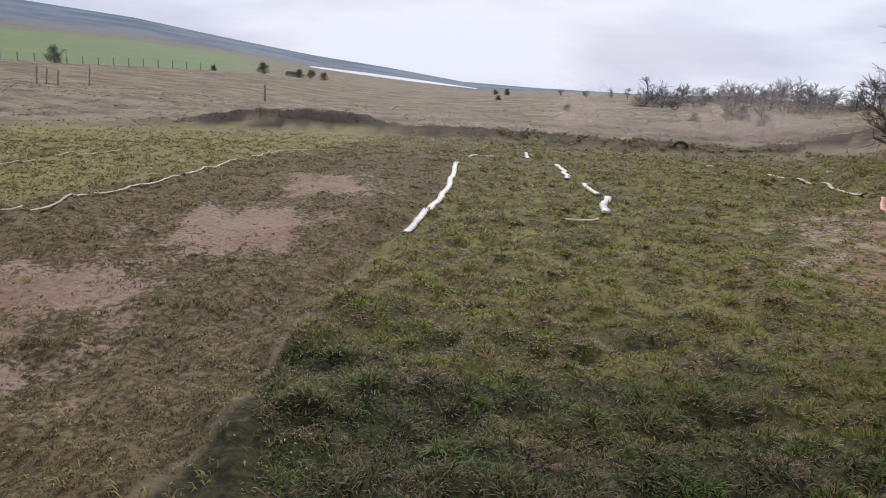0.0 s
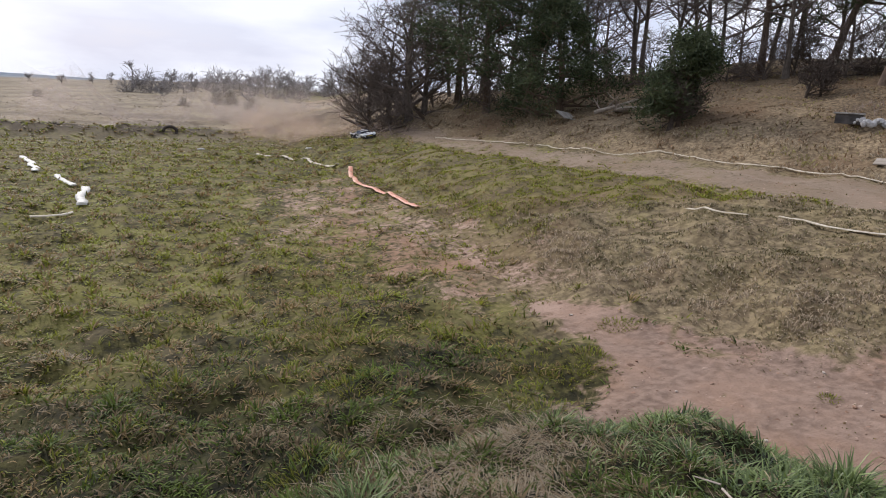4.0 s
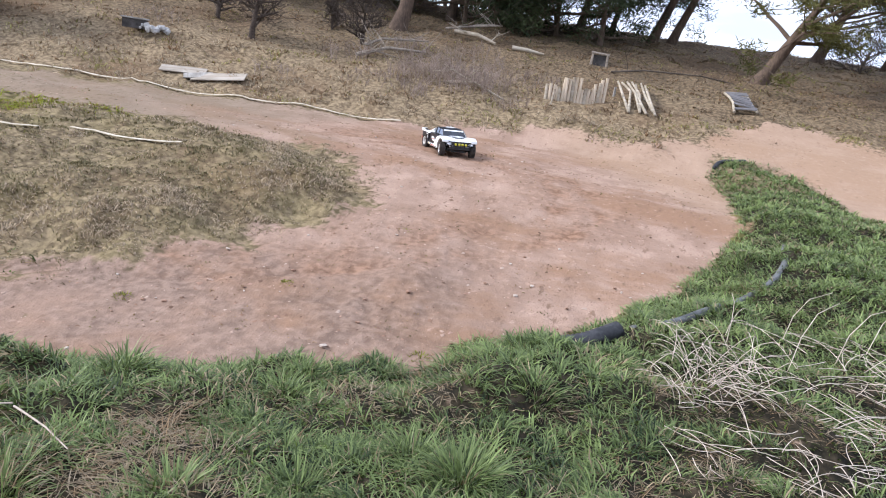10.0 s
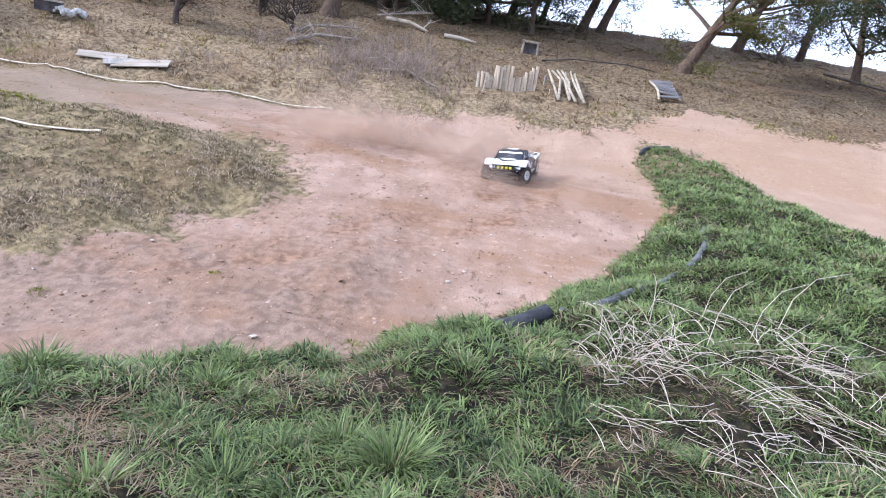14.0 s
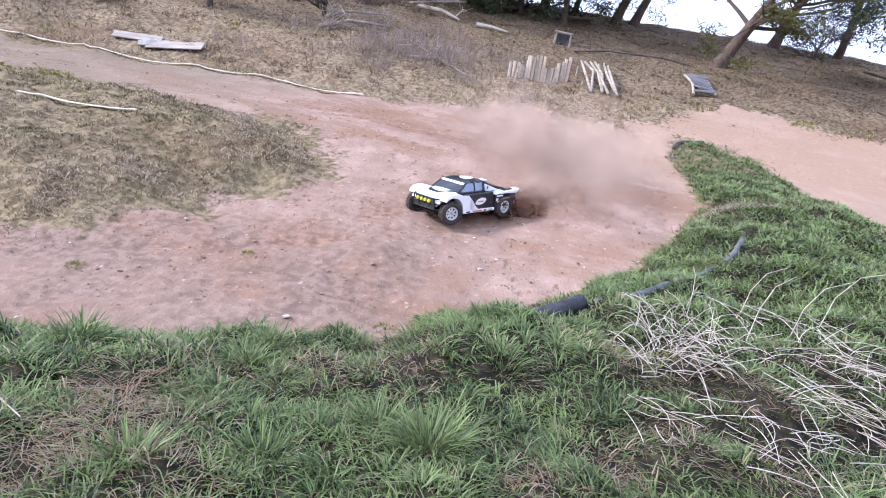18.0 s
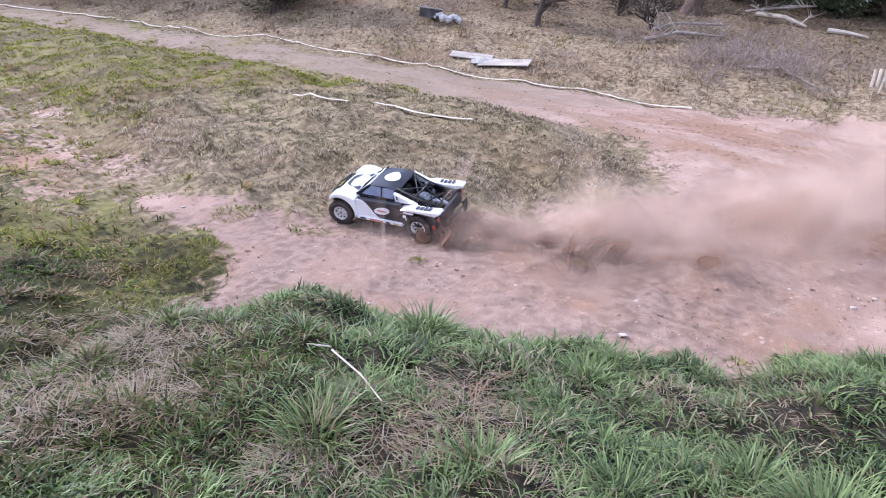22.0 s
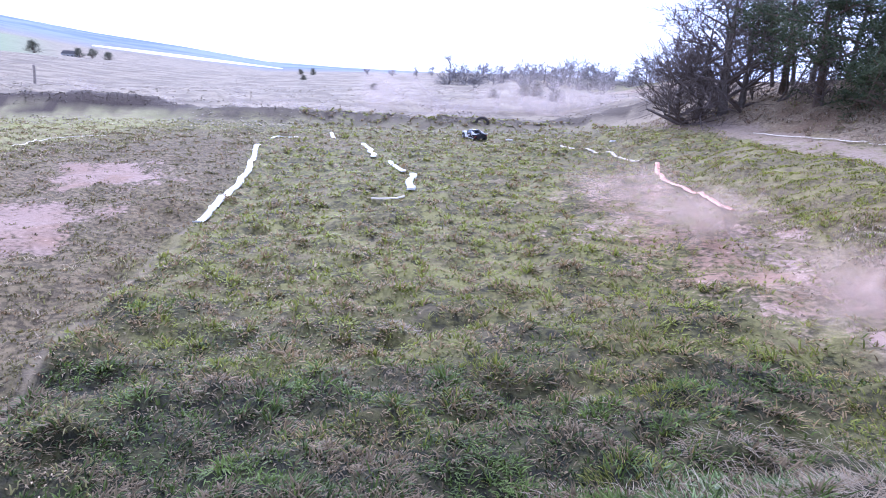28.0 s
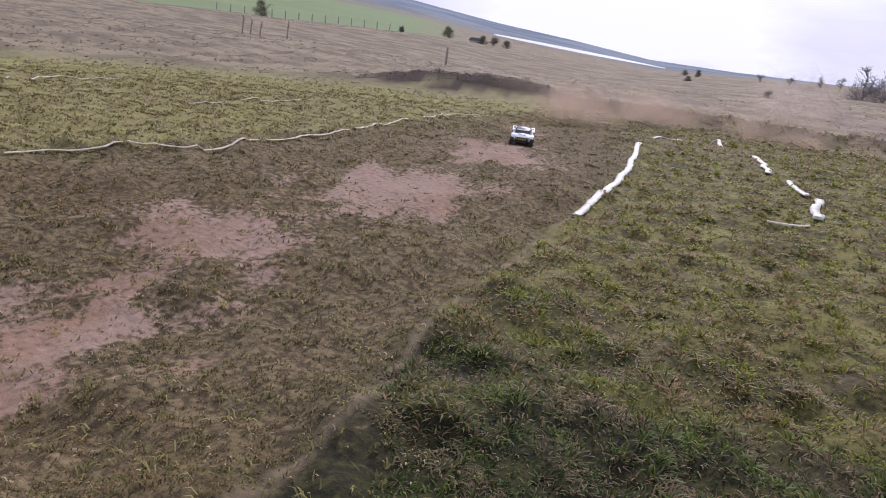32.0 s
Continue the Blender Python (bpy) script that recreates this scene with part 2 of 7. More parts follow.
def inside(x, y, poly):
    """Signed distance to a polygon, positive inside."""
    x, y = np.asarray(x, float), np.asarray(y, float)
    hit = np.zeros(x.shape, bool)
    for (ax, ay), (bx, by) in zip(poly, poly[1:] + poly[:1]):
        cross = (ay > y) != (by > y)
        hit ^= cross & (x < (bx - ax) * (y - ay) / (by - ay + 1e-12) + ax)
    d = seg_dist(x, y, poly, True)
    return np.where(hit, d, -d)


BANK = [(.7, 3.2), (1.82, 3.26), (2.24, 3.1), (2.64, 2.9), (2.88, 2.25), (3.1, 1.78), (3.36, 1.37), (3.5, 1.12), (3.42, .86), (3.62, .82), (4.05, .74),
        (4.4, .3), (4.95, -.12), (5.7, -.48), (6.6, -.76), (7.8, -1.05), (9.6, -1.02), (11.3, -.72), (11.9, -.74), (12.16, -1.2),
        (12.1, -1.75), (11.6, -2.3), (10.2, -2.75), (8.3, -3.1), (7.6, -4.2), (6, -7), (-2, -7), (-2.4, 0), (-.6, 2.6)]
ISLAND = [(3.2, 5.9), (3.75, 4.45), (3.75, 3.8), (4.5, 3.2), (5.4, 2.85), (6.1, 2.67), (6.8, 2.9), (7.4, 3.5), (7.55, 4.8), (7.45, 6.1),
          (7.15, 7.6), (6.75, 9.7), (6.2, 13), (5.6, 16.5), (4.2, 16.5), (3.3, 13.4), (3.3, 8.0)]


def foot(y):
    return np.interp(y, [-8, 0, 3, 8, 12, 16, 19, 23, 40], [10.8, 10.6, 10.5, 9.6, 8.3, 7.6, 7.0, 5.4, 1.0])


def height(x, y):
    """The height of the land."""
    x, y = np.asarray(x, float), np.asarray(y, float)
    r = np.hypot(x, y)
    z = np.interp(x, [-400, -30, -10, -6, -4.2, -3.4, 0, 3, 6, 8, 10.5, 400], [-3, -.2, .1, .0, -.08, .02, .12, .47, 1.0, 1.28, 1.38, 1.38])
    z = z * (1 - np.where(x < 3, .5 * ramp(y, 10, 26), .4 * ramp(y, 20, 38)))
    z = z - .22 * np.exp(-((x + 5.5) ** 2 + (y - 2) ** 2) / 9)
    z = z + .42 * np.exp(-(r / 3.6) ** 2)
    up = x - foot(y)
    hill = np.interp(up, [0, .7, 1.3, 3, 6, 9, 14, 22, 60, 300], [0, .08, .3, .85, 1.6, 2.2, 3.1, 3.25, 2.2, -4])
    z = z + hill * (1 - .4 * ramp(y, 20, 36))
    z = z + .24 * ramp(inside(x, y, BANK), -.06, .6) * (1 - ramp(x, 7, 10) * .55)
    z = z + .20 * ramp(inside(x, y, ISLAND), -.1, 1.1)
    return z
# ---- the land ----
DIRT = [(2.75, 5.9), (2.65, 4.9), (2.6, 4.2), (2.3, 3.9), (1.75, 2.98), (2.4, 2.2), (3.0, .8), (4.3, .2), (5.8, -.8), (8.0, -1.4), (12.0, -1.0),
        (11.0, -2.3), (8.3, -2.9), (7.2, -4.2), (9, -8), (16, -9), (14.1, -4.8), (13.8, -3.1), (14.3, -2.5), (14.4, -1.6), (12.7, -.5),
        (12.2, .2), (12.0, 1.1), (12, 2.1), (11.5, 3.5), (10.8, 4.4), (10.3, 6), (9.9, 7.6), (9.2, 9.6), (8.5, 11.8), (7.6, 14.5),
        (7.2, 19), (6.6, 25), (4.8, 26), (5.7, 18), (6.5, 12), (7.0, 9), (7.5, 6), (7.4, 3.5), (6.5, 2.7), (5.4, 2.8), (3.7, 3.8), (3.2, 5.6)]
PATCHES = [[(1.9, 9.4), (2.5, 9.3), (3.2, 8.1), (3.4, 6.5), (2.7, 6.6), (1.9, 7.4)],
           [(-8.2, 11.2), (-8.9, 13.5), (-7.8, 14.3), (-6.3, 12.6), (-6.7, 11.2), (-7.3, 10.6)],
           [(-7.2, 6.8), (-7.8, 8.4), (-7.25, 9.9), (-5.8, 9.6), (-5.5, 7.9), (-5.7, 6.5)],
           [(-7.3, 4.35), (-7.4, 5.2), (-6.7, 5.85), (-6.0, 5.75), (-5.4, 5.2), (-5.2, 4.65), (-5.7, 4.15), (-6.8, 4.1)],
           [(-6.6, 2.2), (-6.2, 2.8), (-6.0, 3.7), (-5.15, 3.7), (-4.55, 2.9), (-4.4, 2.1), (-5.2, 1.6)],
           [(2.2, 12.6), (2.6, 12.2), (2.6, 11), (2.0, 10.6), (1.6, 11.6)]]
WORN = [(.6, 14), (2.6, 15), (3.4, 10.5), (3.6, 6), (2.9, 4.9), (1.9, 6), (.9, 8.5)]
LEFT_EDGE = [(-2.3, 1.2), (-2.7, 2.5), (-2.85, 3.2), (-3.4, 4.5), (-3.79, 6.1), (-4.05, 7.2), (-4.5, 9.4), (-5.5, 13.8), (-6.8, 17.8)]
BERM = [(-21.2, 22.8), (-19.6, 23.6), (-18.2, 24.6), (-16.5, 25.6), (-15.0, 26.6), (-14.0, 27.6), (-13.0, 28.8)]
BERM_HIGH = [.06, .44, .70, .78, .70, .44, .12]
RIDGE = [(-13.4, 25.6), (-12, 26.4), (-10.6, 27), (-8.6, 27.7), (-6.4, 28.3), (-2.8, 29.4), (0, 30.2), (4, 31.2), (9, 32)]
RIDGE_HIGH = [.08, .36, .48, .48, .46, .44, .44, .46, .3]
TRENCH = [(-13, 28.5), (-9, 30), (-5.4, 30.8), (-1.6, 31), (.6, 31)]

FAR_AZ = [-180, -40, -20, -10, 0, 8, 14, 20, 26, 32, 38, 45, 53, 65, 180]
FAR_R = [60, 120, 300, 700, 1500, 3000]
FAR_EL = [[-2, -1.4, -1.0, -1.2, -1.4, -1.6, -2.0, -2.3, -2.4, -2.6, -2.4, -2.0, -1.9, -2, -2],
          [-.8, -.8, -.3, -.1, .1, -.3, -.8, -1.0, -.9, -.6, -.2, -.25, -.3, -.3, -.8],
          [-.4, -.4, -.3, -.1, .0, -.3, -.5, -.8, -.5, -.1, .5, 1.1, 1.4, 1.2, -.4],
          [-.3, -.3, -.3, -.3, -.3, -.35, -.5, -.75, -.2, .2, 1.0, 1.5, 1.7, 1.6, -.3],
          [-.3, -.3, -.3, -.3, -.25, -.1, -.1, .05, .8, 1.4, 2.2, 3.2, 3.8, 3.6, -.3],
          [-.3, -.3, -.3, -.3, -.3, -.3, -.3, -.1, .5, 1.0, 1.6, 2.4, 3.0, 3.0, -.3]]


def far_height(x, y):
    r, az = np.hypot(x, y), np.degrees(np.arctan2(-x, y))
    q = np.log(np.clip(r, 60, 3000))
    cols = np.array([np.interp(az, FAR_AZ, row) for row in FAR_EL])
    k = np.log(FAR_R)
    i = np.clip(np.searchsorted(k, q) - 1, 0, len(k) - 2)
    s = (q - k[i]) / (k[i + 1] - k[i])
    s = s * s * (3 - 2 * s)
    pick = np.take_along_axis(cols, i[None], 0)[0] * (1 - s) + np.take_along_axis(cols, i[None] + 1, 0)[0] * s
    return 2.3 + r * np.tan(np.radians(pick))


RUT = [(9.1, 4.2), (9.2, 3.0), (9.0, 1.9), (8.5, 1.0), (7.6, .62), (6.7, .75), (5.9, 1.25), (5.2, 1.8), (4.5, 2.5), (3.95, 3.3), (3.6, 4.4)]


def along(x, y, line, values):
    """The value of the nearest stretch of a polyline, and the distance to it."""
    best, val = np.full(np.shape(x), 1e9), np.zeros(np.shape(x))
    for (a, b), va, vb in zip(zip(line, line[1:]), values, values[1:]):
        dx, dy = b[0] - a[0], b[1] - a[1]
        s = np.clip(((x - a[0]) * dx + (y - a[1]) * dy) / (dx * dx + dy * dy), 0, 1)
        d = np.hypot(x - a[0] - s * dx, y - a[1] - s * dy)
        near = d < best
        best, val = np.where(near, d, best), np.where(near, va + s * (vb - va), val)
    return val, best


def dirt_at(x, y):
    """How bare the soil is: 0 turf to 1 track."""
    e = .16 * wave(x, y, 1.1, 3) + .09 * wave(x, y, .35, 4)
    d = ramp(inside(x, y, DIRT) + e, -.22, .42) * (1 - .30 * ramp(y + .5 * wave(x, y, 2.0, 6), 5, 11) * ramp(x, 4, 6))
    for k, p in enumerate(PATCHES):
        d = np.maximum(d, ramp(inside(x, y, p) + (1.3 if k == 3 else 2.2) * e, -.5, .6) * (.62 if k in (0, 5) else .80))
    d = np.maximum(d, ramp(inside(x, y, WORN) + 3 * e, -.5, .7) * .48)
    d = d * (1 - ramp(inside(x, y, BANK) + .6 * e, -.05, .12))
    return d


def land(x, y):
    """Height of the finished ground."""
    x, y = np.asarray(x, float), np.asarray(y, float)
    r = np.hypot(x, y)
    z = height(x, y)
    high, d = along(x, y, BERM, BERM_HIGH)
    z = z + high * np.exp(-(d / 1.5) ** 2) * (1 + .06 * wave(x, y, 1.8, 8))
    high, d = along(x, y, RIDGE, RIDGE_HIGH)
    z = z + high * np.exp(-(d / 1.1) ** 2) - .34 * np.exp(-(seg_dist(x, y, TRENCH) / 1.0) ** 2)
    f = ramp(r, 32, 62) * (1 - ramp(x, 6, 16))
    z = z * (1 - f) + far_height(x, y) * f
    z = np.where(r > 75, far_height(x, y), z)
    bare = dirt_at(x, y)
    rough = (1 - bare) * .035 + .012
    near = np.clip(1.5 - r / 40, 0, 1)
    tuss = (np.maximum(wave(x, y, .62, 11), -.2) * .028 + np.maximum(wave(x, y, 1.1, 13), -.2) * .03 + np.maximum(wave(x, y, .3, 12), -.1) * .014) * (1 - bare) * (1 - ramp(x, 8, 10))
    z = z + near * (rough * wave(x, y, 1.7, 1) + rough * .6 * wave(x, y, .7, 2) + .007 * wave(x, y, .22, 5) + tuss)
    # two ruts along the racing line
    d = seg_dist(x, y, RUT)
    z = z - .014 * np.exp(-((d - .21) / .07) ** 2) + .008 * np.exp(-((d - .42) / .09) ** 2)
    # worn hollow of the bend, with a lip of loose soil
    z = z - .05 * np.exp(-((x - 6.3) ** 2 / 3 + (y - .9) ** 2 / 1.2)) + .04 * np.exp(-((x - 4.9) ** 2 / 1.6 + (y - 1.5) ** 2 / .05))
    # heathery hummocks on the far left
    hum = ramp(r, 26, 34) * (1 - ramp(r, 60, 90)) * (x < 2)
    return z + hum * .12 * np.abs(wave(x, y, 2.2, 21)) + ramp(r, 70, 200) * .25 * wave(x, y, 26, 23)


def ground_at(x, y):
    return float(land(np.array([x]), np.array([y]))[0])


def x_sand(x, y):
    return (x - 6.5) - 1.2 * (y + 1.6)


def build_ground():
    az = np.concatenate([np.arange(-124, 76, .5), np.arange(76, 236, 4.0)])
    rr = np.geomspace(.25, 3200, 390)
    a, r = np.meshgrid(np.radians(az), rr)
    x, y = -np.sin(a) * r, np.cos(a) * r
    z = land(x, y)
    n, m = len(rr), len(az)
    idx = np.arange(n * m).reshape(n, m)
    nxt = np.roll(idx, -1, 1)
    faces = np.stack([idx[:-1], nxt[:-1], nxt[1:], idx[1:]], -1).reshape(-1, 4)[:, ::-1]
    verts = np.concatenate([np.stack([x, y, z], -1).reshape(-1, 3), [[0, 0, ground_at(0, 0)]]])
    me = raw_mesh("ground", verts, faces, M["ground"], True)
    bm = bmesh.new()
    bm.from_mesh(me)
    bm.verts.ensure_lookup_table()
    c = bm.verts[n * m]
    for k in range(m):
        f = bm.faces.new((bm.verts[k], c, bm.verts[(k + 1) % m]))
        f.smooth = True
    bm.to_mesh(me)
    bm.free()
    vx, vy = verts[:, 0], verts[:, 1]
    vr, vaz = np.hypot(vx, vy), np.degrees(np.arctan2(-vx, vy))
    up = vx - foot(vy)
    high, d = along(vx, vy, BERM, BERM_HIGH)
    low, near_ridge = along(vx, vy, RIDGE, RIDGE_HIGH)
    layers = {
        "dirt": dirt_at(vx, vy),
        "dry": np.clip(np.maximum.reduce([ramp(up, -.8, .6) * (vr < 70), ramp(-inside(vx, vy, [(9, 30), (9, -30), (-3, 1)] + LEFT_EDGE), -.2, .4) * .25 * (vx < 0) * (vr < 24),
                                          .75 * ramp(inside(vx, vy, ISLAND) + .3 * wave(vx, vy, 1.1, 18), -1.2, -.4) * (1 - .6 * ramp(vy + vx * .4 + wave(vx, vy, 1.5, 19), 9.2, 10.6))]), 0, 1),
        "litter": ramp(up + .8 * wave(vx, vy, 2.2, 17), 2.2, 5.0) * (vr < 60),
        "heath": ramp(vr, 24, 33) * (1 - ramp(vx, 5, 9)) * (1 - ramp(vr, 1200, 1500)),
        "field": ramp(vr, 118, 130) * (1 - ramp(vr, 620, 900)) * ramp(vaz, 33, 40),
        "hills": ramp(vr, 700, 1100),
        "berm": np.maximum(np.clip(high * 2.4, 0, 1) * ramp(2.2 - d + .5 * wave(vx, vy, 1.5, 9), 0, .8), .8 * np.clip(low * 2.2, 0, 1) * ramp(1.5 - near_ridge + .5 * wave(vx, vy, 1.2, 10), 0, .9)),
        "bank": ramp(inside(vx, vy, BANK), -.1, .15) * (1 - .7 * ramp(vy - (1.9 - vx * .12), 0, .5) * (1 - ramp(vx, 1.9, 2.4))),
        "trodden": ramp(-inside(vx, vy, [(9, 30), (9, -30), (-3, 1)] + LEFT_EDGE), -.2, .4) * (vx < 0) * (1 - ramp(vr, 18, 26)) * ramp(vx + 9.9 + .1 * (vy - 6), -.2, .3),
        "pasture": ramp(-(vx + 9.9 + .1 * (vy - 6)) + .3 * wave(vx, vy, 1.2, 16), -.1, .4) * (vr < 40),
        # towards the viewer: moss, with the shade of tussocks put into its colour
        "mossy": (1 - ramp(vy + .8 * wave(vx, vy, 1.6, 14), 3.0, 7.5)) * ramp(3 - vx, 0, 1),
        "olive": ramp(vy + .6 * wave(vx, vy, 1.5, 15), 3.5, 7.5) * ramp(vx, 4, 6),
        "rut": np.clip(.75 * np.exp(-((seg_dist(vx, vy, RUT) - .21) / .10) ** 2) + .45 * np.exp(-(seg_dist(vx, vy, RUT) / .75) ** 2), 0, 1),
        "crust": np.maximum(.7 * (vx < -1), ramp(2.7 + .5 * wave(vx, vy, 1.3, 20) + np.minimum(inside(vx, vy, BANK), 0), 0, 1.0) * (1 - ramp(vx, 4.2, 6.4)) * ramp(vy, .2, 1.4)),
        "sand": ramp(x_sand(vx, vy), 0, 2.0),
        "path": .55 * np.clip(.75 + .5 * wave(vx, vy, .6, 24), 0, 1) * ramp(.08 - np.abs(seg_dist(vx, vy, LEFT_EDGE)), 0, .07) * (vy < 11),
    }
    for name, values in layers.items():
        me.attributes.new(name, "FLOAT", "POINT").data.foreach_set("value", values.astype(np.float32))
    return tagged(new("ground", me), "uneven moorland ground with pinkish bare earth track and worn turf", "ground", kind="structure")


s = Shader("ground")
n_wide, n_mid, n_fine, n_grit = s.noise(.35, 4), s.noise(2.2, 5), s.noise(14, 6), s.noise(70, 4)
soil = s.mix(s.step(n_mid, .35, .68), (.268, .179, .131), (.375, .262, .20))
soil = s.mix(s.step(s.noise(.8, 7, .62, (1, .5, 1)), .47, .60), soil, (.255, .155, .099))
soil = s.mix(s.math("MULTIPLY", s.step(n_grit, .57, .68), .5), soil, (.16, .095, .07))
soil = s.mix(s.math("MULTIPLY", s.step(n_fine, .60, .72), .5), soil, (.49, .352, .275))
soil = s.mix(s.math("MULTIPLY", s.step(s.noise(5, 6, .7, (.6, 1.6, 1)), .57, .66), .75), soil, (.17, .105, .072))
soil = s.mix(s.math("MULTIPLY", s.attr("rut"), s.step(s.noise(1.6, 6, .65), .34, .58)), soil, s.mix(s.step(n_fine, .4, .6), (.175, .10, .062), (.285, .170, .112)))
soil = s.mix(s.math("MULTIPLY", s.attr("olive"), .7), soil, s.mix(n_fine, (.15, .118, .08), (.25, .20, .145)))
soil = s.mix(s.math("MULTIPLY", s.attr("crust"), s.step(n_mid, .25, .7)), soil, s.mix(s.step(n_fine, .36, .64), (.150, .102, .077), (.245, .172, .132)))
soil = s.mix(s.math("MULTIPLY", s.attr("sand"), .6), soil, s.mix(n_fine, (.31, .21, .138), (.42, .295, .205)))
turf = s.mix(s.step(n_fine, .35, .65), (.040, .034, .011), (.125, .108, .034))
turf = s.mix(s.math("MULTIPLY", s.step(s.noise(1.3, 5, .6), .44, .60), .7), turf, (.21, .19, .06))
turf = s.mix(s.math("MULTIPLY", s.step(n_mid, .5, .66), .6), turf, (.16, .12, .07))
turf = s.mix(s.math("MULTIPLY", s.step(s.noise(6.5, 5, .6), .52, .62), .7), turf, (.022, .020, .011))
# almost black: the shade in the gaps of the near turf is coloured in
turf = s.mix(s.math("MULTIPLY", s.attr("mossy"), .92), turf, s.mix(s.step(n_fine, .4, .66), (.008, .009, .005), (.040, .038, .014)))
turf = s.mix(s.math("MULTIPLY", s.attr("trodden"), .85), turf, s.mix(s.step(n_fine, .38, .64), (.042, .031, .015), (.145, .106, .050)))
# bank soil is almost black: shade between the grass clumps put into its colour
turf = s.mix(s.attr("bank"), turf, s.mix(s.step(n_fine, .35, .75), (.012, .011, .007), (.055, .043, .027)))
dry = s.mix(s.step(n_fine, .35, .66), (.125, .09, .055), (.30, .228, .14))
dry = s.mix(s.math("MULTIPLY", s.step(n_wide, .48, .62), .55), dry, (.14, .082, .045))
# brown litter uphill, darkened further: shade under the trees is put into it
dry = s.mix(s.math("MULTIPLY", s.attr("litter"), .6), dry, s.mix(s.step(n_fine, .38, .66), (.045, .032, .020), (.165, .112, .068)))
heath = s.mix(s.step(s.noise(.22, 6, .65, (1, 2.2, 1)), .40, .6), (.145, .115, .079), (.25, .203, .134))
field = s.mix(s.noise(.03, 3), (.14, .19, .085), (.19, .235, .115))
# the haze of distance is put into the blue-grey of the hills
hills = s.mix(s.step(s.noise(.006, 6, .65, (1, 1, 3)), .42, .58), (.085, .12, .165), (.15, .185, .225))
loam = s.mix(n_fine, (.030, .021, .016), (.075, .052, .038))
turf = s.mix(s.attr("pasture"), turf, s.mix(s.step(n_mid, .38, .62), s.mix(n_fine, (.12, .105, .04), (.24, .205, .085)), s.mix(n_fine, (.17, .175, .05), (.30, .28, .10))))
col = s.mix(s.attr("dry"), turf, dry)
col = s.mix(s.attr("heath"), col, heath)
col = s.mix(s.attr("field"), col, field)
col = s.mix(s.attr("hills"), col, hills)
col = s.mix(s.attr("path"), col, (.26, .20, .13))
edge = s.step(s.math("ADD", s.attr("dirt"), s.math("ADD", s.math("MULTIPLY", s.math("SUBTRACT", n_fine, .5), 1.6), s.math("MULTIPLY", s.math("SUBTRACT", n_mid, .5), 1.0))), .28, .72)
col = s.mix(edge, col, soil)
col = s.mix(s.attr("berm"), col, loam)
s.bump(s.math("ADD", s.math("MULTIPLY", n_fine, .7), s.math("MULTIPLY", n_grit, .3)), .7, .03)
M["ground"] = s.done(col, .95, 0, .15)
ground = build_ground()

s = Shader("water")
s.bump(s.noise(.2, 3), .1, .3)
M["water"] = s.done((.45, .48, .52), .12, 0, .8)


def build_lake():
    b = Build()
    rows = []
    for k in range(25):
        u = k / 24
        az = radians(32.2 - 13.4 * u)
        wide = .08 + .19 * math.sin(math.pi * min(1, u * 1.05 + .02)) ** .7
        el = .42 - .95 * u
        for e, r in ((el - wide * .45, 640), (el + wide * .35, 690)):
            rows.append((-math.sin(az) * r, math.cos(az) * r, 2.3 + r * math.tan(radians(e)) + 1.2))
    b.add(rows, [(2 * k, 2 * k + 1, 2 * k + 3, 2 * k + 2) for k in range(24)])
    return thing("lake", b, M["water"], "long narrow lake shining in the distant valley", "lake", kind="structure")


build_lake()

# ---- trees ----


def grow(b, base, way, length, radius, depth, rand, tips, bend=.25, fork=(2, 4), shrink=.68, rise=.12, sides=6, least=.004):
    """A limb and all that grows from it; tips collects the outer twigs' ends."""
    steps = max(3, int(4 if depth > 1 else 3))
    p, d = Vector(base), Vector(way).normalized()
    path, radii = [p.copy()], [radius]
    for i in range(steps):
        d = (d + Vector((rand.uniform(-1, 1), rand.uniform(-1, 1), rand.uniform(-1, 1) + rise)) * bend * .6).normalized()
        p = p + d * (length / steps)
        path.append(p.copy())
        radii.append(max(least, radius * (1 - .55 * (i + 1) / steps)))
    every = 3 if depth <= 0 else 1
    b.tube(path[::every], radii[::every], max(3, sides), cap=False)
    if depth <= 0:
        tips.append((path[-1].copy(), d.copy()))
        return
    for _ in range(rand.randint(*fork)):
        u = rand.uniform(.35, 1.0)
        k = min(steps - 1, int(u * steps))
        q = path[k].lerp(path[k + 1], u * steps - k)
        side = Vector((rand.uniform(-1, 1), rand.uniform(-1, 1), rand.uniform(-.4, .8))).normalized()
        grow(b, q, d * .55 + side * .85, length * shrink * rand.uniform(.7, 1.15), max(least, radii[k] * .58), depth - 1, rand, tips, bend, fork, shrink, rise, sides - 1, least)
    tips.append((path[-1].copy(), d.copy()))


def tufts(tips, rand, count, size, spread, thin=.11):
    """Needle bunches round the twigs' ends: many thin leaf-shaped pieces."""
    v, f = [], []
    for p, d in tips:
        for _ in range(count):
            c = p + Vector((rand.gauss(0, 1), rand.gauss(0, 1), rand.gauss(0, .7))) * spread
            a = Vector((rand.uniform(-1, 1), rand.uniform(-1, 1), rand.uniform(-.5, 1))).normalized()
            s = a.orthogonal().normalized()
            s.rotate(Matrix.Rotation(rand.uniform(0, 6.28), 3, a))
            L = size * rand.uniform(.6, 1.3)
            k = len(v)
            v += [c - s * L * thin, c + s * L * thin, c + a * L]
            f.append((k, k + 1, k + 2))
    return np.array([tuple(q) for q in v]), np.array(f)


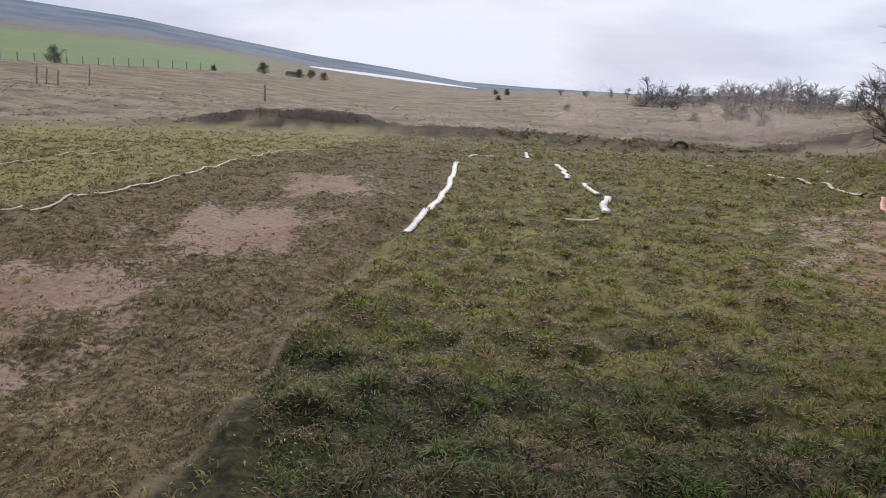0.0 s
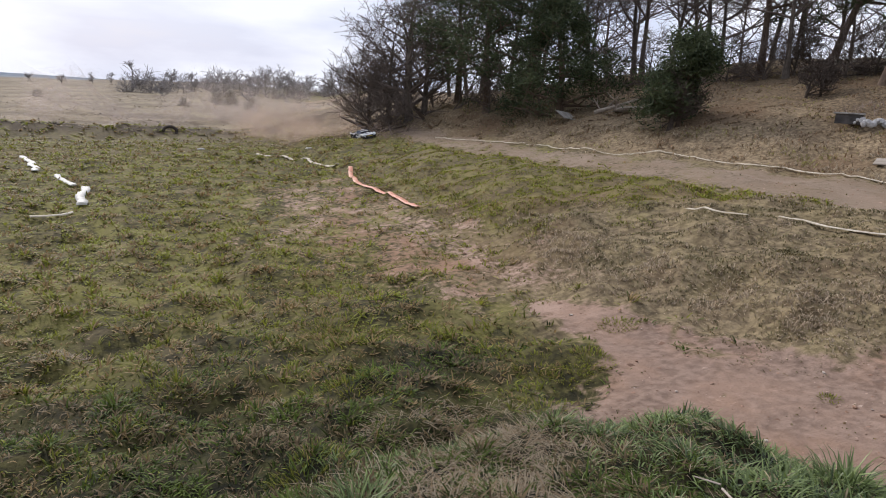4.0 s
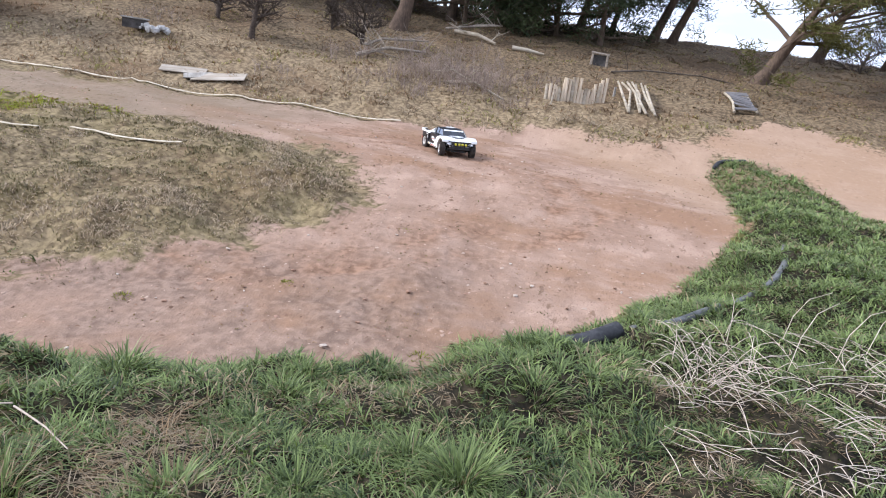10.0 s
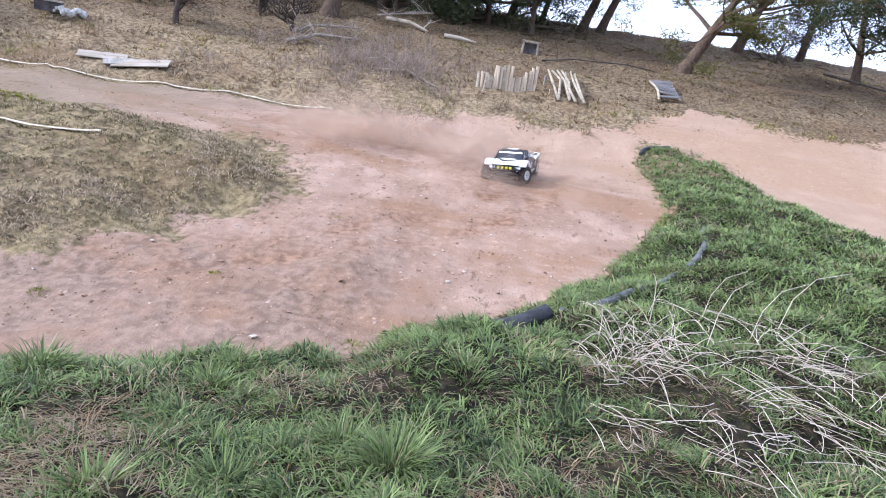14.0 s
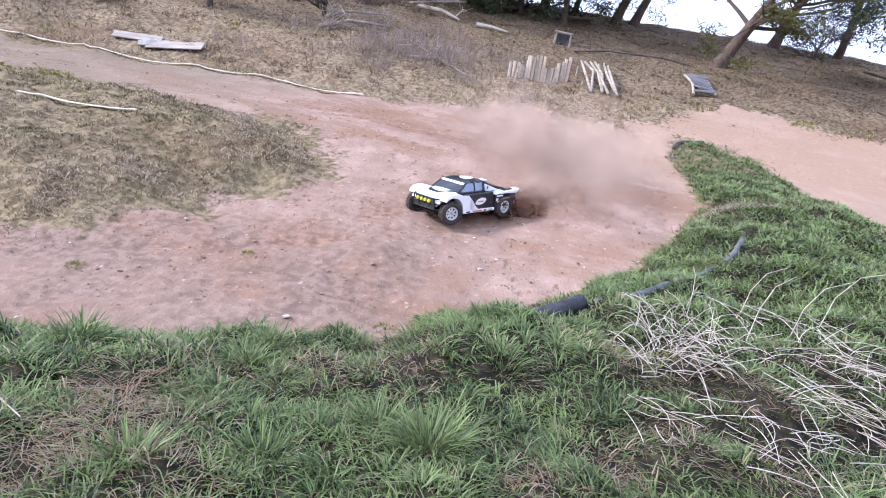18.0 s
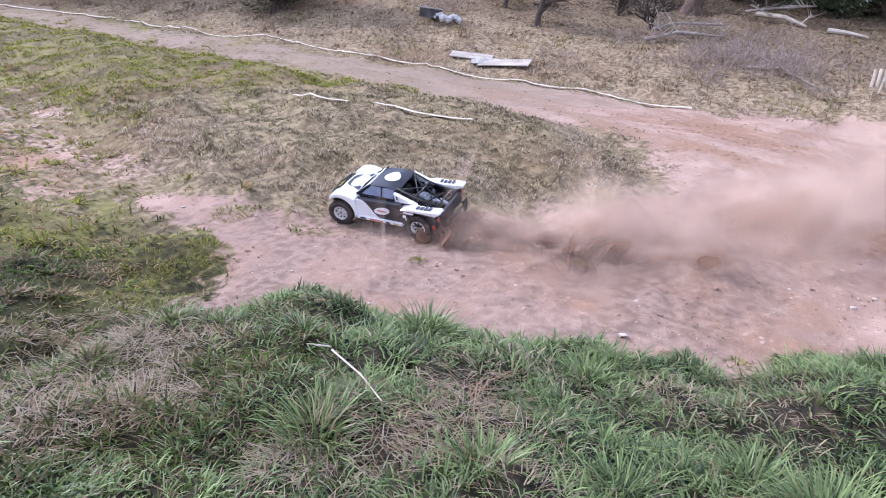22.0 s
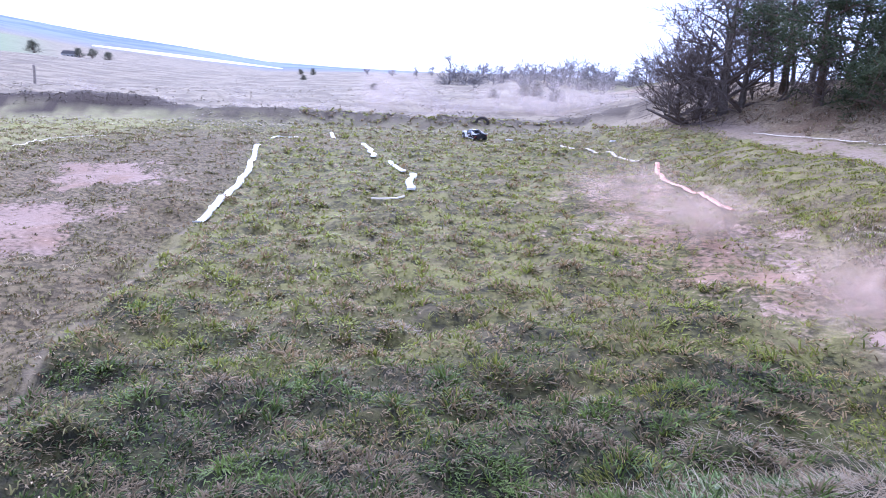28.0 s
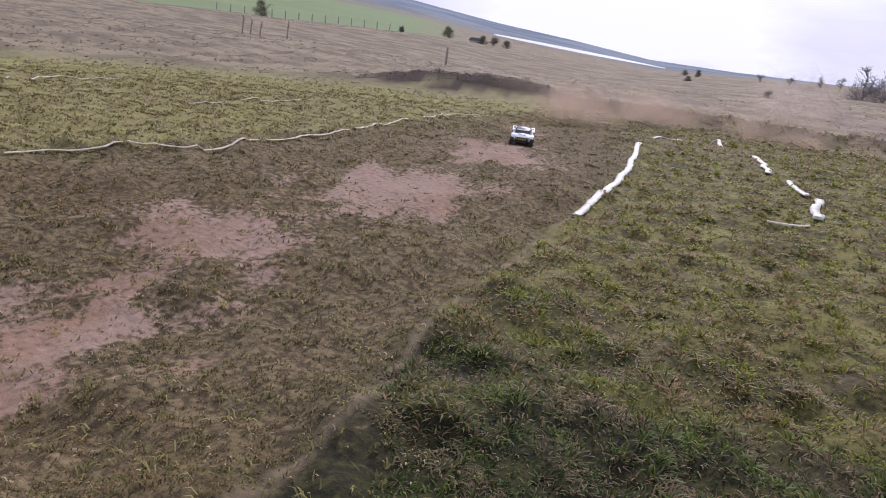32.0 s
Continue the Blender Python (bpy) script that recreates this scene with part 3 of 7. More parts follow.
def bare_tree(name, at, seed, tall, trunk, label, spread=.9, depth=4, bark="bark", lean=(0, 0), low=.3, group="trees on the hill", forks=(3, 4), twigs="twig"):
    rand = random.Random(seed)
    tree = empty(name, at, label, "tree", group)
    b, tips, crown = Build(), [], Build()
    p, d = Vector((0, 0, -.15)), Vector((lean[0], lean[1], 1)).normalized()
    path, radii = [p.copy()], [trunk * 1.35]
    n = 7
    for i in range(n):
        d = (d + Vector((rand.uniform(-1, 1), rand.uniform(-1, 1), .25)) * .10).normalized()
        p = p + d * (tall * .75 / n)
        path.append(p.copy())
        radii.append(trunk * (1 - .8 * (i + 1) / n))
    b.tube(path, radii, 9, cap=False)
    part("trunk", b, M[bark], tree, smooth=True)
    for i in range(1, n + 1):
        if i / n < low:
            continue
        for _ in range(rand.randint(2, 3)):
            a = rand.uniform(0, 6.28)
            grow(crown, path[i], Vector((math.cos(a) * spread, math.sin(a) * spread, rand.uniform(.2, .9))), tall * .34 * (1.15 - .55 * i / n), radii[i] * .55 + .006,
                 depth - 1, rand, tips, .3, forks, .7, .14, 5, .0068 if tall > 2.5 else .005)
    part("crown", crown, M[twigs], tree, "bare brown twigs")
    return tree


def pine_tree(name, at, seed, tall, trunk, label, lean=(0, 0), low=.35, size=.13, needles="needles", count=26, reach=.30, group="trees on the hill", cat="tree"):
    rand = random.Random(seed)
    tree = empty(name, at, label, cat, group)
    b, limbs, tips = Build(), Build(), []
    p, d = Vector((0, 0, -.15)), Vector((lean[0], lean[1], 1)).normalized()
    path, radii = [p.copy()], [trunk * 1.3]
    n = 8
    for i in range(n):
        d = (d + Vector((rand.uniform(-1, 1) + lean[0] * .3, rand.uniform(-1, 1) + lean[1] * .3, .3)) * .09).normalized()
        p = p + d * (tall * .9 / n)
        path.append(p.copy())
        radii.append(max(.01, trunk * (1 - .85 * (i + 1) / n)))
    b.tube(path, radii, 9, cap=False)
    part("trunk", b, M["pine_bark"], tree, smooth=True)
    for i in range(n + 1):
        if i / n < low:
            continue
        for _ in range(rand.randint(2, 4)):
            a = rand.uniform(0, 6.28)
            grow(limbs, path[i], Vector((math.cos(a), math.sin(a), rand.uniform(-.1, .5))), tall * reach * (1.2 - .75 * i / n) * rand.uniform(.7, 1.2), radii[i] * .4 + .008,
                 2, rand, tips, .3, (2, 4), .62, .1, 5, .006)
    part("limb", limbs, M["pine_bark"], tree)
    v, f = tufts(tips, rand, count, size, size * 1.1)
    me = raw_mesh("crown", v, f, M[needles])
    me.attributes.new("tone", "FLOAT", "POINT").data.foreach_set("value", np.repeat(np.random.default_rng(seed).uniform(0, 1, len(tips)), count * 3).astype(np.float32))
    part("crown", me, None, tree, "dense dark green needles" if needles == "needles" else "")
    return tree


def on_land(x, y, turn=0, sink=0.0):
    return pose(x, y, ground_at(x, y) - sink, 0, 0, turn)


def bearing(az, d):
    return -math.sin(radians(az)) * d, math.cos(radians(az)) * d
TREES = []
GREEN_PINE = "dark green Scots pine on the grassy hill"
BARE = "bare grey-brown deciduous tree on the grassy hill"
# kind, bearing, distance, height, trunk radius, seed, lean, label
for kind, az, d, tall, trunk, seed, lean, low, label in [
    ("bare", -15.6, 24.7, 5.2, .15, 1, (0, 0), .02, "large spreading bare tree at the foot of the hill"),
    ("bare", -12.4, 26.5, 3.2, .10, 2, (-.1, 0), .06, "bushy bare thorn tree beside the pines"),
    ("pine", -19.4, 25.5, 5.4, .13, 3, (.05, 0), .22, GREEN_PINE),
    ("pine", -21.8, 22.5, 5.2, .12, 4, (0, .1), .24, GREEN_PINE),
    ("pine", -24.6, 22, 4.6, .12, 5, (.08, 0), .06, "dense low dark green pine beside the track"),
    ("pine", -27.6, 20.6, 3.6, .11, 6, (-.05, 0), .0, "dense low dark green pine beside the track"),
    ("bare", -25.5, 27, 6.0, .10, 7, (0, 0), .3, BARE),
    ("bare", -29.5, 26, 6.2, .10, 8, (.05, 0), .3, BARE),
    ("pine", -36.6, 17.0, 2.2, .06, 10, (0, 0), .12, "broad dark green pine with low branches"),
    ("bare", -33.5, 27, 6.4, .10, 11, (0, .1), .3, BARE),
    ("bare", -38.0, 25, 6.2, .10, 12, (-.05, 0), .3, BARE),
    ("pine", -41.8, 24, 6.2, .12, 13, (.06, 0), .34, GREEN_PINE),
    ("bare", -43.5, 22.5, 5.6, .09, 14, (.1, 0), .3, BARE),
    ("pine", -46.2, 24, 6.5, .13, 15, (.05, .03), .34, GREEN_PINE),
    ("pine", -49.8, 20.2, 6.2, .19, 16, (.16, -.05), .45, "tall Scots pine with a thick leaning trunk"),
    ("bare", -52.0, 25, 6.0, .09, 17, (0, 0), .3, BARE),
    ("pine", -55.0, 24, 6.3, .12, 18, (.08, 0), .34, GREEN_PINE),
    ("bare", -58.0, 25, 5.6, .08, 19, (0, 0), .25, BARE),
    ("pine", -61.0, 24.5, 6.2, .12, 20, (.05, .1), .34, GREEN_PINE),
    ("bare", -63.0, 22, 5.2, .08, 21, (.1, 0), .3, BARE),
    ("pine", -67.0, 18.2, 6.0, .20, 22, (.10, -.12), .6, "tall Scots pine with a thick leaning trunk"),
    ("pine", -71.0, 21.5, 6.4, .14, 23, (.1, -.1), .12, GREEN_PINE),
    ("pine", -74.5, 21, 6.2, .14, 24, (0, -.1), .06, GREEN_PINE),
    ("pine", -77.5, 21, 6.0, .14, 25, (.05, -.1), .04, GREEN_PINE),
    ("pine", -81, 21.8, 6.0, .13, 26, (0, -.1), .06, GREEN_PINE),
    ("pine", -83.5, 23.5, 4.6, .10, 27, (.0, -.15), .3, GREEN_PINE),
    ("pine", -86.6, 22.5, 5.6, .15, 28, (.0, -.2), .42, "Scots pine with a bare slanting trunk on the crest"),
    ("pine", -88.0, 22.7, 5.6, .14, 29, (.0, -.25), .42, "Scots pine with a bare slanting trunk on the crest"),
    ("ochre", -94.9, 17.7, 3.5, .17, 30, (.05, -.42), .3, "leaning Scots pine with yellowish needles"),
    ("pine", -98.1, 24, 4.4, .17, 31, (.0, -.2), .3, "stout Scots pine on the crest"),
    ("pine", -102.4, 24.5, 4.2, .13, 32, (.0, -.1), .22, GREEN_PINE),
    ("pine", -106.5, 21, 4.0, .12, 33, (.0, .1), .15, GREEN_PINE),
    ("pine", -110, 20, 5.0, .13, 34, (.0, .0), .3, GREEN_PINE),
    ("pine", -52.6, 22.6, 3.0, .09, 35, (.05, .0), .05, "low spreading dark pine on the crest"),
    ("pine", -60.0, 22.0, 2.6, .08, 37, (.05, .0), .05, "low spreading dark pine on the crest"),
    ("pine", -83.0, 20.4, 3.2, .09, 40, (.05, .0), .08, "dark pine with low drooping branches"),
    ("pine", -79.4, 21.2, 3.0, .09, 41, (.0, .05), .08, "dark pine with low drooping branches"),
    ("pine", -75.8, 22.2, 3.2, .09, 42, (.0, .0), .08, "dark pine with low drooping branches"),
    ("pine", -72.2, 21.0, 2.8, .08, 43, (.05, .0), .08, "dark pine with low drooping branches"),
    ("pine", -68.8, 23.5, 4.6, .11, 39, (.0, .0), .05, "low spreading dark pine on the crest"),
]:
    x, y = bearing(az, d)
    at = on_land(x, y)
    if kind == "bare":
        TREES.append(bare_tree("bare_tree", at, seed, tall, trunk, label, low=low, lean=lean, depth=4, spread=1.3 if low < .1 else .9, forks=(3, 5) if low < .1 else (3, 4)))
    elif kind == "ochre":
        pine_tree("pine_tree", at, seed, tall, trunk, label, lean, low, .12, "ochre_needles", 140, .60)
    else:
        pine_tree("pine_tree", at, seed, tall, trunk, label, lean, low, .15, "needles", 42 if az > -30 else 60 if -84 < az < -66 else 34 if low < .16 else 44, .5 if -84 < az < -66 else .32 if low < .16 else .36)
# a thicket of bare trees behind the crest
thicket = random.Random(5)
for k in range(38):
    x, y = bearing(-19 - k * 1.45 + thicket.uniform(-.8, .8), thicket.uniform(25, 33))
    copy_thing(TREES[2 + k % (len(TREES) - 2)], on_land(x, y, thicket.uniform(0, 360), thicket.uniform(0, .8)))
# low dark scrub along the crest
for k in range(26):
    az = (-22, -24.5, -29, -31.5, -34, -39.5, -42, -45, -52.5, -58.5, -62, -65, -69.5, -72, -79.5, -101, -44, -47.2, -49, -51, -54.8, -56, -59.4, -63.6, -67.4, -37)[k]
    x, y = bearing(az, thicket.uniform(21.5, 24.5))
    if k < 3:
        scrub = bare_tree("bare_scrub", on_land(x, y), 940 + k, 1.9, .04, "low thicket of bare dark twigs along the crest", 1.1, 4, "bark", (0, 0), .05, "scrub along the crest", (3, 4))
        TREES.append(scrub)
    else:
        copy_thing(TREES[-1 - k % 3], on_land(x, y, thicket.uniform(0, 360), thicket.uniform(0, .3)))
for az, d, turn in ((-15.2, 26.4, 300), (-13.9, 25.4, 120), (-16.6, 25.0, 210)):
    x, y = bearing(az, d)
    copy_thing(TREES[0], on_land(x, y, turn, .9))
for az, d, turn in ((-13.6, 24.8, 40),):
    x, y = bearing(az, d)
    copy_thing(TREES[-1], on_land(x, y, turn, .1))

# ---- the truck ----
M["white_paint"] = simple("white_paint", (.74, .74, .74), (.80, .80, .79), 12, .32, bump=.0, spec=.5, coat=.4)
M["black_paint"] = simple("black_paint", (.009, .010, .015), (.020, .020, .026), 14, .32, bump=0, spec=.4, coat=.12)
M["black_plastic"] = simple("black_plastic", (.018, .017, .017), (.04, .037, .034), 60, .6, bump=.2, depth=.001)
M["rubber"] = simple("rubber", (.028, .025, .024), (.075, .058, .048), 25, .9, bump=.4, depth=.002)
M["window_film"] = simple("window_film", (.16, .20, .29), (.30, .35, .45), 9, .18, bump=0, spec=.6, coat=.5)
M["dark_glass"] = simple("dark_glass", (.012, .014, .02), (.03, .035, .045), 9, .12, bump=0, spec=.6)
M["rim_white"] = simple("rim_white", (.55, .53, .50), (.70, .69, .67), 40, .4, bump=.1, depth=.001)
M["steel"] = simple("steel", (.32, .32, .33), (.48, .48, .49), 60, .35, .9, bump=.1, depth=.001)
M["lamp_yellow"] = simple("lamp_yellow", (.50, .46, .03), (.66, .60, .07), 30, .25, bump=0, spec=.6)
M["lamp_clear"] = simple("lamp_clear", (.55, .57, .6), (.75, .77, .8), 30, .15, bump=0, spec=.7)
M["lamp_red"] = simple("lamp_red", (.35, .03, .02), (.5, .06, .04), 30, .3, bump=0, spec=.5)
M["gold_mark"] = simple("gold_mark", (.50, .36, .05), (.60, .45, .09), 30, .4, bump=0)
M["pale_mark"] = simple("pale_mark", (.45, .46, .50), (.66, .66, .68), 50, .35, bump=0)
M["red_mark"] = simple("red_mark", (.45, .12, .08), (.55, .18, .12), 30, .4, bump=0)


def prism(b, profile, y0, y1, slant=0.0):
    """A side outline in x and z, drawn out from y0 to y1; the far side is pulled in by slant."""
    n = len(profile)
    cx, cz = sum(p[0] for p in profile) / n, sum(p[1] for p in profile) / n
    near = [(x, y0, z) for x, z in profile]
    far = [(cx + (x - cx) * (1 - slant), y1, cz + (z - cz) * (1 - slant)) for x, z in profile]
    faces = [tuple(range(n)), tuple(range(2 * n - 1, n - 1, -1))]
    faces += [(i, i + n, (i + 1) % n + n, (i + 1) % n) for i in range(n)]
    b.add(near + far, faces)


def loft(b, rows):
    """Skins rows of equally many points."""
    n = len(rows[0])
    verts = [p for row in rows for p in row]
    faces = [(i * n + k, i * n + k + 1, (i + 1) * n + k + 1, (i + 1) * n + k) for i in range(len(rows) - 1) for k in range(n - 1)]
    b.add(verts, faces)


def arch(cx, cz, r, a0, a1, n=9):
    return [(cx + r * math.cos(radians(a0 + (a1 - a0) * k / (n - 1))), cz + r * math.sin(radians(a0 + (a1 - a0) * k / (n - 1)))) for k in range(n)]


def decal(name, mat, parent, corners, label="", rounding=0):
    """A thin sticker, two millimetres proud."""
    b = Build()
    pts = [Vector(c) for c in corners]
    nrm = (pts[1] - pts[0]).cross(pts[2] - pts[0]).normalized() * .002
    n = len(pts)
    b.add([tuple(p + nrm) for p in pts] + [tuple(p - nrm * 1.5) for p in pts], [tuple(range(n)), tuple(range(2 * n - 1, n - 1, -1))] + [(i, i + n, (i + 1) % n + n, (i + 1) % n) for i in range(n)])
    return part(name, b, mat, parent, label)


FRONT, REAR, TRACK_HALF, TYRE_R = .335, -.375, .238, .102    # metres, before SIZE
SIZE = .92


def build_wheel(parent, x, y, side):
    hub = new("wheel")
    hub.empty_display_size = .05
    hub.parent = parent
    hub.matrix_basis = pose(x, y, TYRE_R)
    t = Build()
    prof = [(.062, .034), (.088, .041), (.101, .034), (TYRE_R, .016), (TYRE_R, -.016), (.101, -.034), (.088, -.041), (.062, -.034)]
    n = 26
    rows = []
    for k in range(n + 1):
        a = 2 * math.pi * k / n
        rows.append([(r * math.cos(a), w, r * math.sin(a)) for r, w in prof])
    loft(t, rows)
    for k in range(n):
        a = 2 * math.pi * (k + .5) / n
        for w in (-.024, 0, .024):
            a2 = a + (.06 if w else -.06)
            c, s_ = math.cos(a2), math.sin(a2)
            r0, r1, h, q = .098, .1095, .010, .0085
            tx, tz = -s_ * q, c * q
            t.add([(r0 * c - tx, w - h, r0 * s_ - tz), (r0 * c + tx, w - h, r0 * s_ + tz), (r0 * c + tx, w + h, r0 * s_ + tz), (r0 * c - tx, w + h, r0 * s_ - tz),
                   (r1 * c - tx, w - h, r1 * s_ - tz), (r1 * c + tx, w - h, r1 * s_ + tz), (r1 * c + tx, w + h, r1 * s_ + tz), (r1 * c - tx, w + h, r1 * s_ - tz)],
                  [(4, 5, 6, 7), (0, 1, 5, 4), (1, 2, 6, 5), (2, 3, 7, 6), (3, 0, 4, 7)])
    part("tyre", t, M["rubber"], hub, "dusty knobbly black rubber tyre")
    r = Build()
    rows = []
    for k in range(25):
        a = 2 * math.pi * k / 24
        rows.append([(q * math.cos(a), w * side, q * math.sin(a)) for q, w in ((.064, -.034), (.064, .034), (.056, .034), (.052, .012))])
    loft(r, rows)
    for k in range(8):
        a = 2 * math.pi * k / 8
        c, s_ = math.cos(a), math.sin(a)
        r.add([(.012 * c - .007 * s_, .022 * side, .012 * s_ + .007 * c), (.012 * c + .007 * s_, .022 * side, .012 * s_ - .007 * c),
               (.058 * c + .006 * s_, .026 * side, .058 * s_ - .006 * c), (.058 * c - .006 * s_, .026 * side, .058 * s_ + .006 * c),
               (.012 * c - .007 * s_, .008 * side, .012 * s_ + .007 * c), (.012 * c + .007 * s_, .008 * side, .012 * s_ - .007 * c),
               (.058 * c + .006 * s_, .012 * side, .058 * s_ - .006 * c), (.058 * c - .006 * s_, .012 * side, .058 * s_ + .006 * c)],
              [(0, 1, 2, 3), (4, 7, 6, 5), (0, 3, 7, 4), (1, 5, 6, 2), (2, 6, 7, 3), (0, 4, 5, 1)])
    part("rim", r, M["rim_white"], hub, "off-white spoked rim")
    d = Build()
    d.tube([(0, -.03 * side, 0), (0, .008 * side, 0)], [.055, .055], 20)
    part("brake_disc", d, M["black_plastic"], hub)
    h = Build()
    h.tube([(0, .0, 0), (0, .034 * side, 0)], [.013, .011], 8)
    part("hub_nut", h, M["steel"], hub)
    return hub


def build_truck():
    truck = empty("rc_truck", pose(6.2, .65, 1.1), "large white and black radio-controlled desert truck with yellow lamps", "RC truck")
    white, black = M["white_paint"], M["black_paint"]
    b = Build()
    b.box((-.44, -.115, .075), (.42, .115, .09))
    b.box((-.40, -.10, .09), (.16, .10, .15), .08)
    part("chassis", b, M["black_plastic"], truck, bevel=.006)
    b = Build()
    prism(b, [(.36, .075), (.455, .125), (.455, .137), (.36, .092)], -.11, .11)
    part("skid_plate", b, M["steel"], truck, "scuffed metal skid plate", bevel=.003)
    # hood
    rows = []
    for x, z, w, crown in [(.205, .266, .18, .016), (.28, .268, .182, .014), (.34, .262, .184, .012), (.385, .248, .186, .010), (.418, .226, .184, .008), (.436, .196, .176, .004), (.440, .15, .16, .0)]:
        rows.append([(x, w * u, z + crown * (1 - u * u)) for u in (-1, -.75, -.4, 0, .4, .75, 1)])
    b = Build()
    loft(b, [r[::-1] for r in rows])
    hood = part("hood", b, white, truck, "white painted hood", smooth=True)
    decal("hood_panel", black, hood, [(.212, -.145, .277), (.345, -.085, .2735), (.365, -.05, .2705), (.365, .05, .2705), (.345, .085, .2735), (.212, .145, .277)], "large black panel on the hood")
    for s_ in (1, -1):
        pts = [(.235, .03 * s_, .2835), (.235, .105 * s_, .281), (.29, .09 * s_, .281), (.305, .03 * s_, .2825)]
        decal("hood_mark", M["pale_mark"], hood, pts if s_ > 0 else pts[::-1])
    # fenders, sills, doors, rear panels on both sides
    for s_ in (1, -1):
        b = Build()
        prof = [(.432, .222), (.420, .250), (.385, .272), (.335, .283), (.275, .282), (.222, .268), (.19, .25), (.175, .12), (.185, .088)]
        prof += arch(FRONT, .108, .138, 188, 48, 11)
        prism(b, prof, .165 * s_, .268 * s_, .03)
        part("front_fender", b, white, truck, "flared white front wing over the wheel", bevel=.007)
        b = Build()
        b.box((-.235, .19 * s_ if s_ > 0 else -.262, .082), (.182, .262 if s_ > 0 else -.19, .108))
        sill = part("sill", b, white, truck, bevel=.005)
        y = .2625 * s_
        for x0, x1, m in [(.10, .15, "black_plastic"), (-.06, .06, "red_mark"), (-.12, -.085, "black_plastic"), (-.20, -.155, "gold_mark")]:
            c = [(x0, y, .088), (x1, y, .088), (x1, y, .102), (x0, y, .102)]
            decal("sill_mark", M[m], sill, c if s_ < 0 else c[::-1])
        b = Build()
        prism(b, [(.183, .108), (.183, .20), (.19, .255), (-.22, .262), (-.235, .108)], .20 * s_, .245 * s_)
        door = part("door", b, black, truck, "black painted door with a pale emblem", bevel=.006)
        y = .246 * s_
        c = [(-.05 + .068 * math.cos(a) - .024 * math.sin(a), y, .182 + .034 * math.sin(a)) for a in [2 * math.pi * k / 14 for k in range(14)]]
        decal("emblem", white, door, c[::-1] if s_ > 0 else c)
        y2 = .249 * s_
        c = [(-.05 + .045 * math.cos(a), y2, .182 + .006 * math.sin(a)) for a in [2 * math.pi * k / 10 for k in range(10)]]
        decal("emblem_bar", M["red_mark"], door, c[::-1] if s_ > 0 else c)
        c = [(.183, y, .11), (-.02, y, .11), (.0, y, .128), (.025, y, .15), (.055, y, .19), (.085, y, .222), (.118, y, .25), (.183, y, .254)]
        decal("door_flash", white, door, c if s_ > 0 else c[::-1])
        # rear quarter with arch
        b = Build()
        prof = [(-.235, .108), (-.225, .235), (-.35, .245), (-.52, .232), (-.535, .175), (-.53, .11), (-.495, .105)]
        prof += arch(REAR, .115, .130, -4, 184, 11)
        prism(b, prof, .175 * s_, .262 * s_, .02)
        quarter = part("rear_quarter", b, black, truck, bevel=.006)
        y = .263 * s_
        for x0, x1, z0, z1, m in [(-.34, -.255, .212, .226, "white_paint"), (-.275, -.248, .17, .196, "white_paint"), (-.30, -.27, .152, .166, "white_paint"), (-.525, -.50, .115, .15, "lamp_red")]:
            c = [(x0, y, z0), (x1, y, z0), (x1, y, z1), (x0, y, z1)]
            decal("panel_mark", M[m], quarter, c if s_ < 0 else c[::-1])
        b = Build()
        prism(b, [(-.22, .236), (-.30, .262), (-.44, .262), (-.565, .275), (-.575, .258), (-.53, .232), (-.36, .238)], .185 * s_, .272 * s_, .03)
        bed = part("bed_side", b, white, truck, "white bed side with a kicked-up tail", bevel=.006)
        for k in range(4):
            x0 = -.36 - k * .035
            c = [(x0, .205 * s_, .266 + .0035 * max(0, k - 1)), (x0 - .024, .205 * s_, .266 + .0035 * max(0, k - .6)), (x0 - .020, .25 * s_, .2655 + .0035 * max(0, k - .6)), (x0 + .004, .25 * s_, .2655 + .0035 * max(0, k - 1))]
            decal("tail_bar", black, bed, c[::-1] if s_ > 0 else c)
        b = Build()
        prism(b, [(-.155, .262), (-.145, .335), (-.19, .318), (-.345, .262)], .165 * s_, .20 * s_)
        sail = part("sail_panel", b, white, truck, "white panel behind the cab", bevel=.004)
        c = [(-.18, .201 * s_, .285), (-.168, .201 * s_, .285), (-.168, .201 * s_, .312), (-.18, .201 * s_, .312)]
        decal("panel_bar", black, sail, c if s_ < 0 else c[::-1])
        # side window and pillars
        b = Build()
        b.add([(.165, .178 * s_, .268), (-.125, .178 * s_, .268), (-.135, .158 * s_, .345), (.075, .158 * s_, .345),
               (.165, .168 * s_, .268), (-.125, .168 * s_, .268), (-.135, .148 * s_, .345), (.075, .148 * s_, .345)],
              [(0, 1, 2, 3), (7, 6, 5, 4), (0, 4, 5, 1), (1, 5, 6, 2), (2, 6, 7, 3), (3, 7, 4, 0)])
        part("side_window", b, M["window_film"], truck, "blue-grey tinted side window")
        b = Build()
        b.tube([(.205, .182 * s_, .266), (.085, .158 * s_, .352)], [.010, .009], 6)
        b.tube([(-.02, .180 * s_, .266), (-.02, .160 * s_, .352)], [.006, .006], 6)
        b.tube([(-.14, .180 * s_, .262), (-.145, .160 * s_, .352)], [.011, .010], 6)
        b.tube([(.205, .182 * s_, .264), (-.15, .182 * s_, .264)], [.008, .008], 6)
        part("window_frame", b, black, truck)
        b = Build()
        b.box((-.60, .17 * s_ - .035, .06), (-.592, .17 * s_ + .035, .165))
        part("mud_flap", b, M["black_plastic"], truck)
        b = Build()
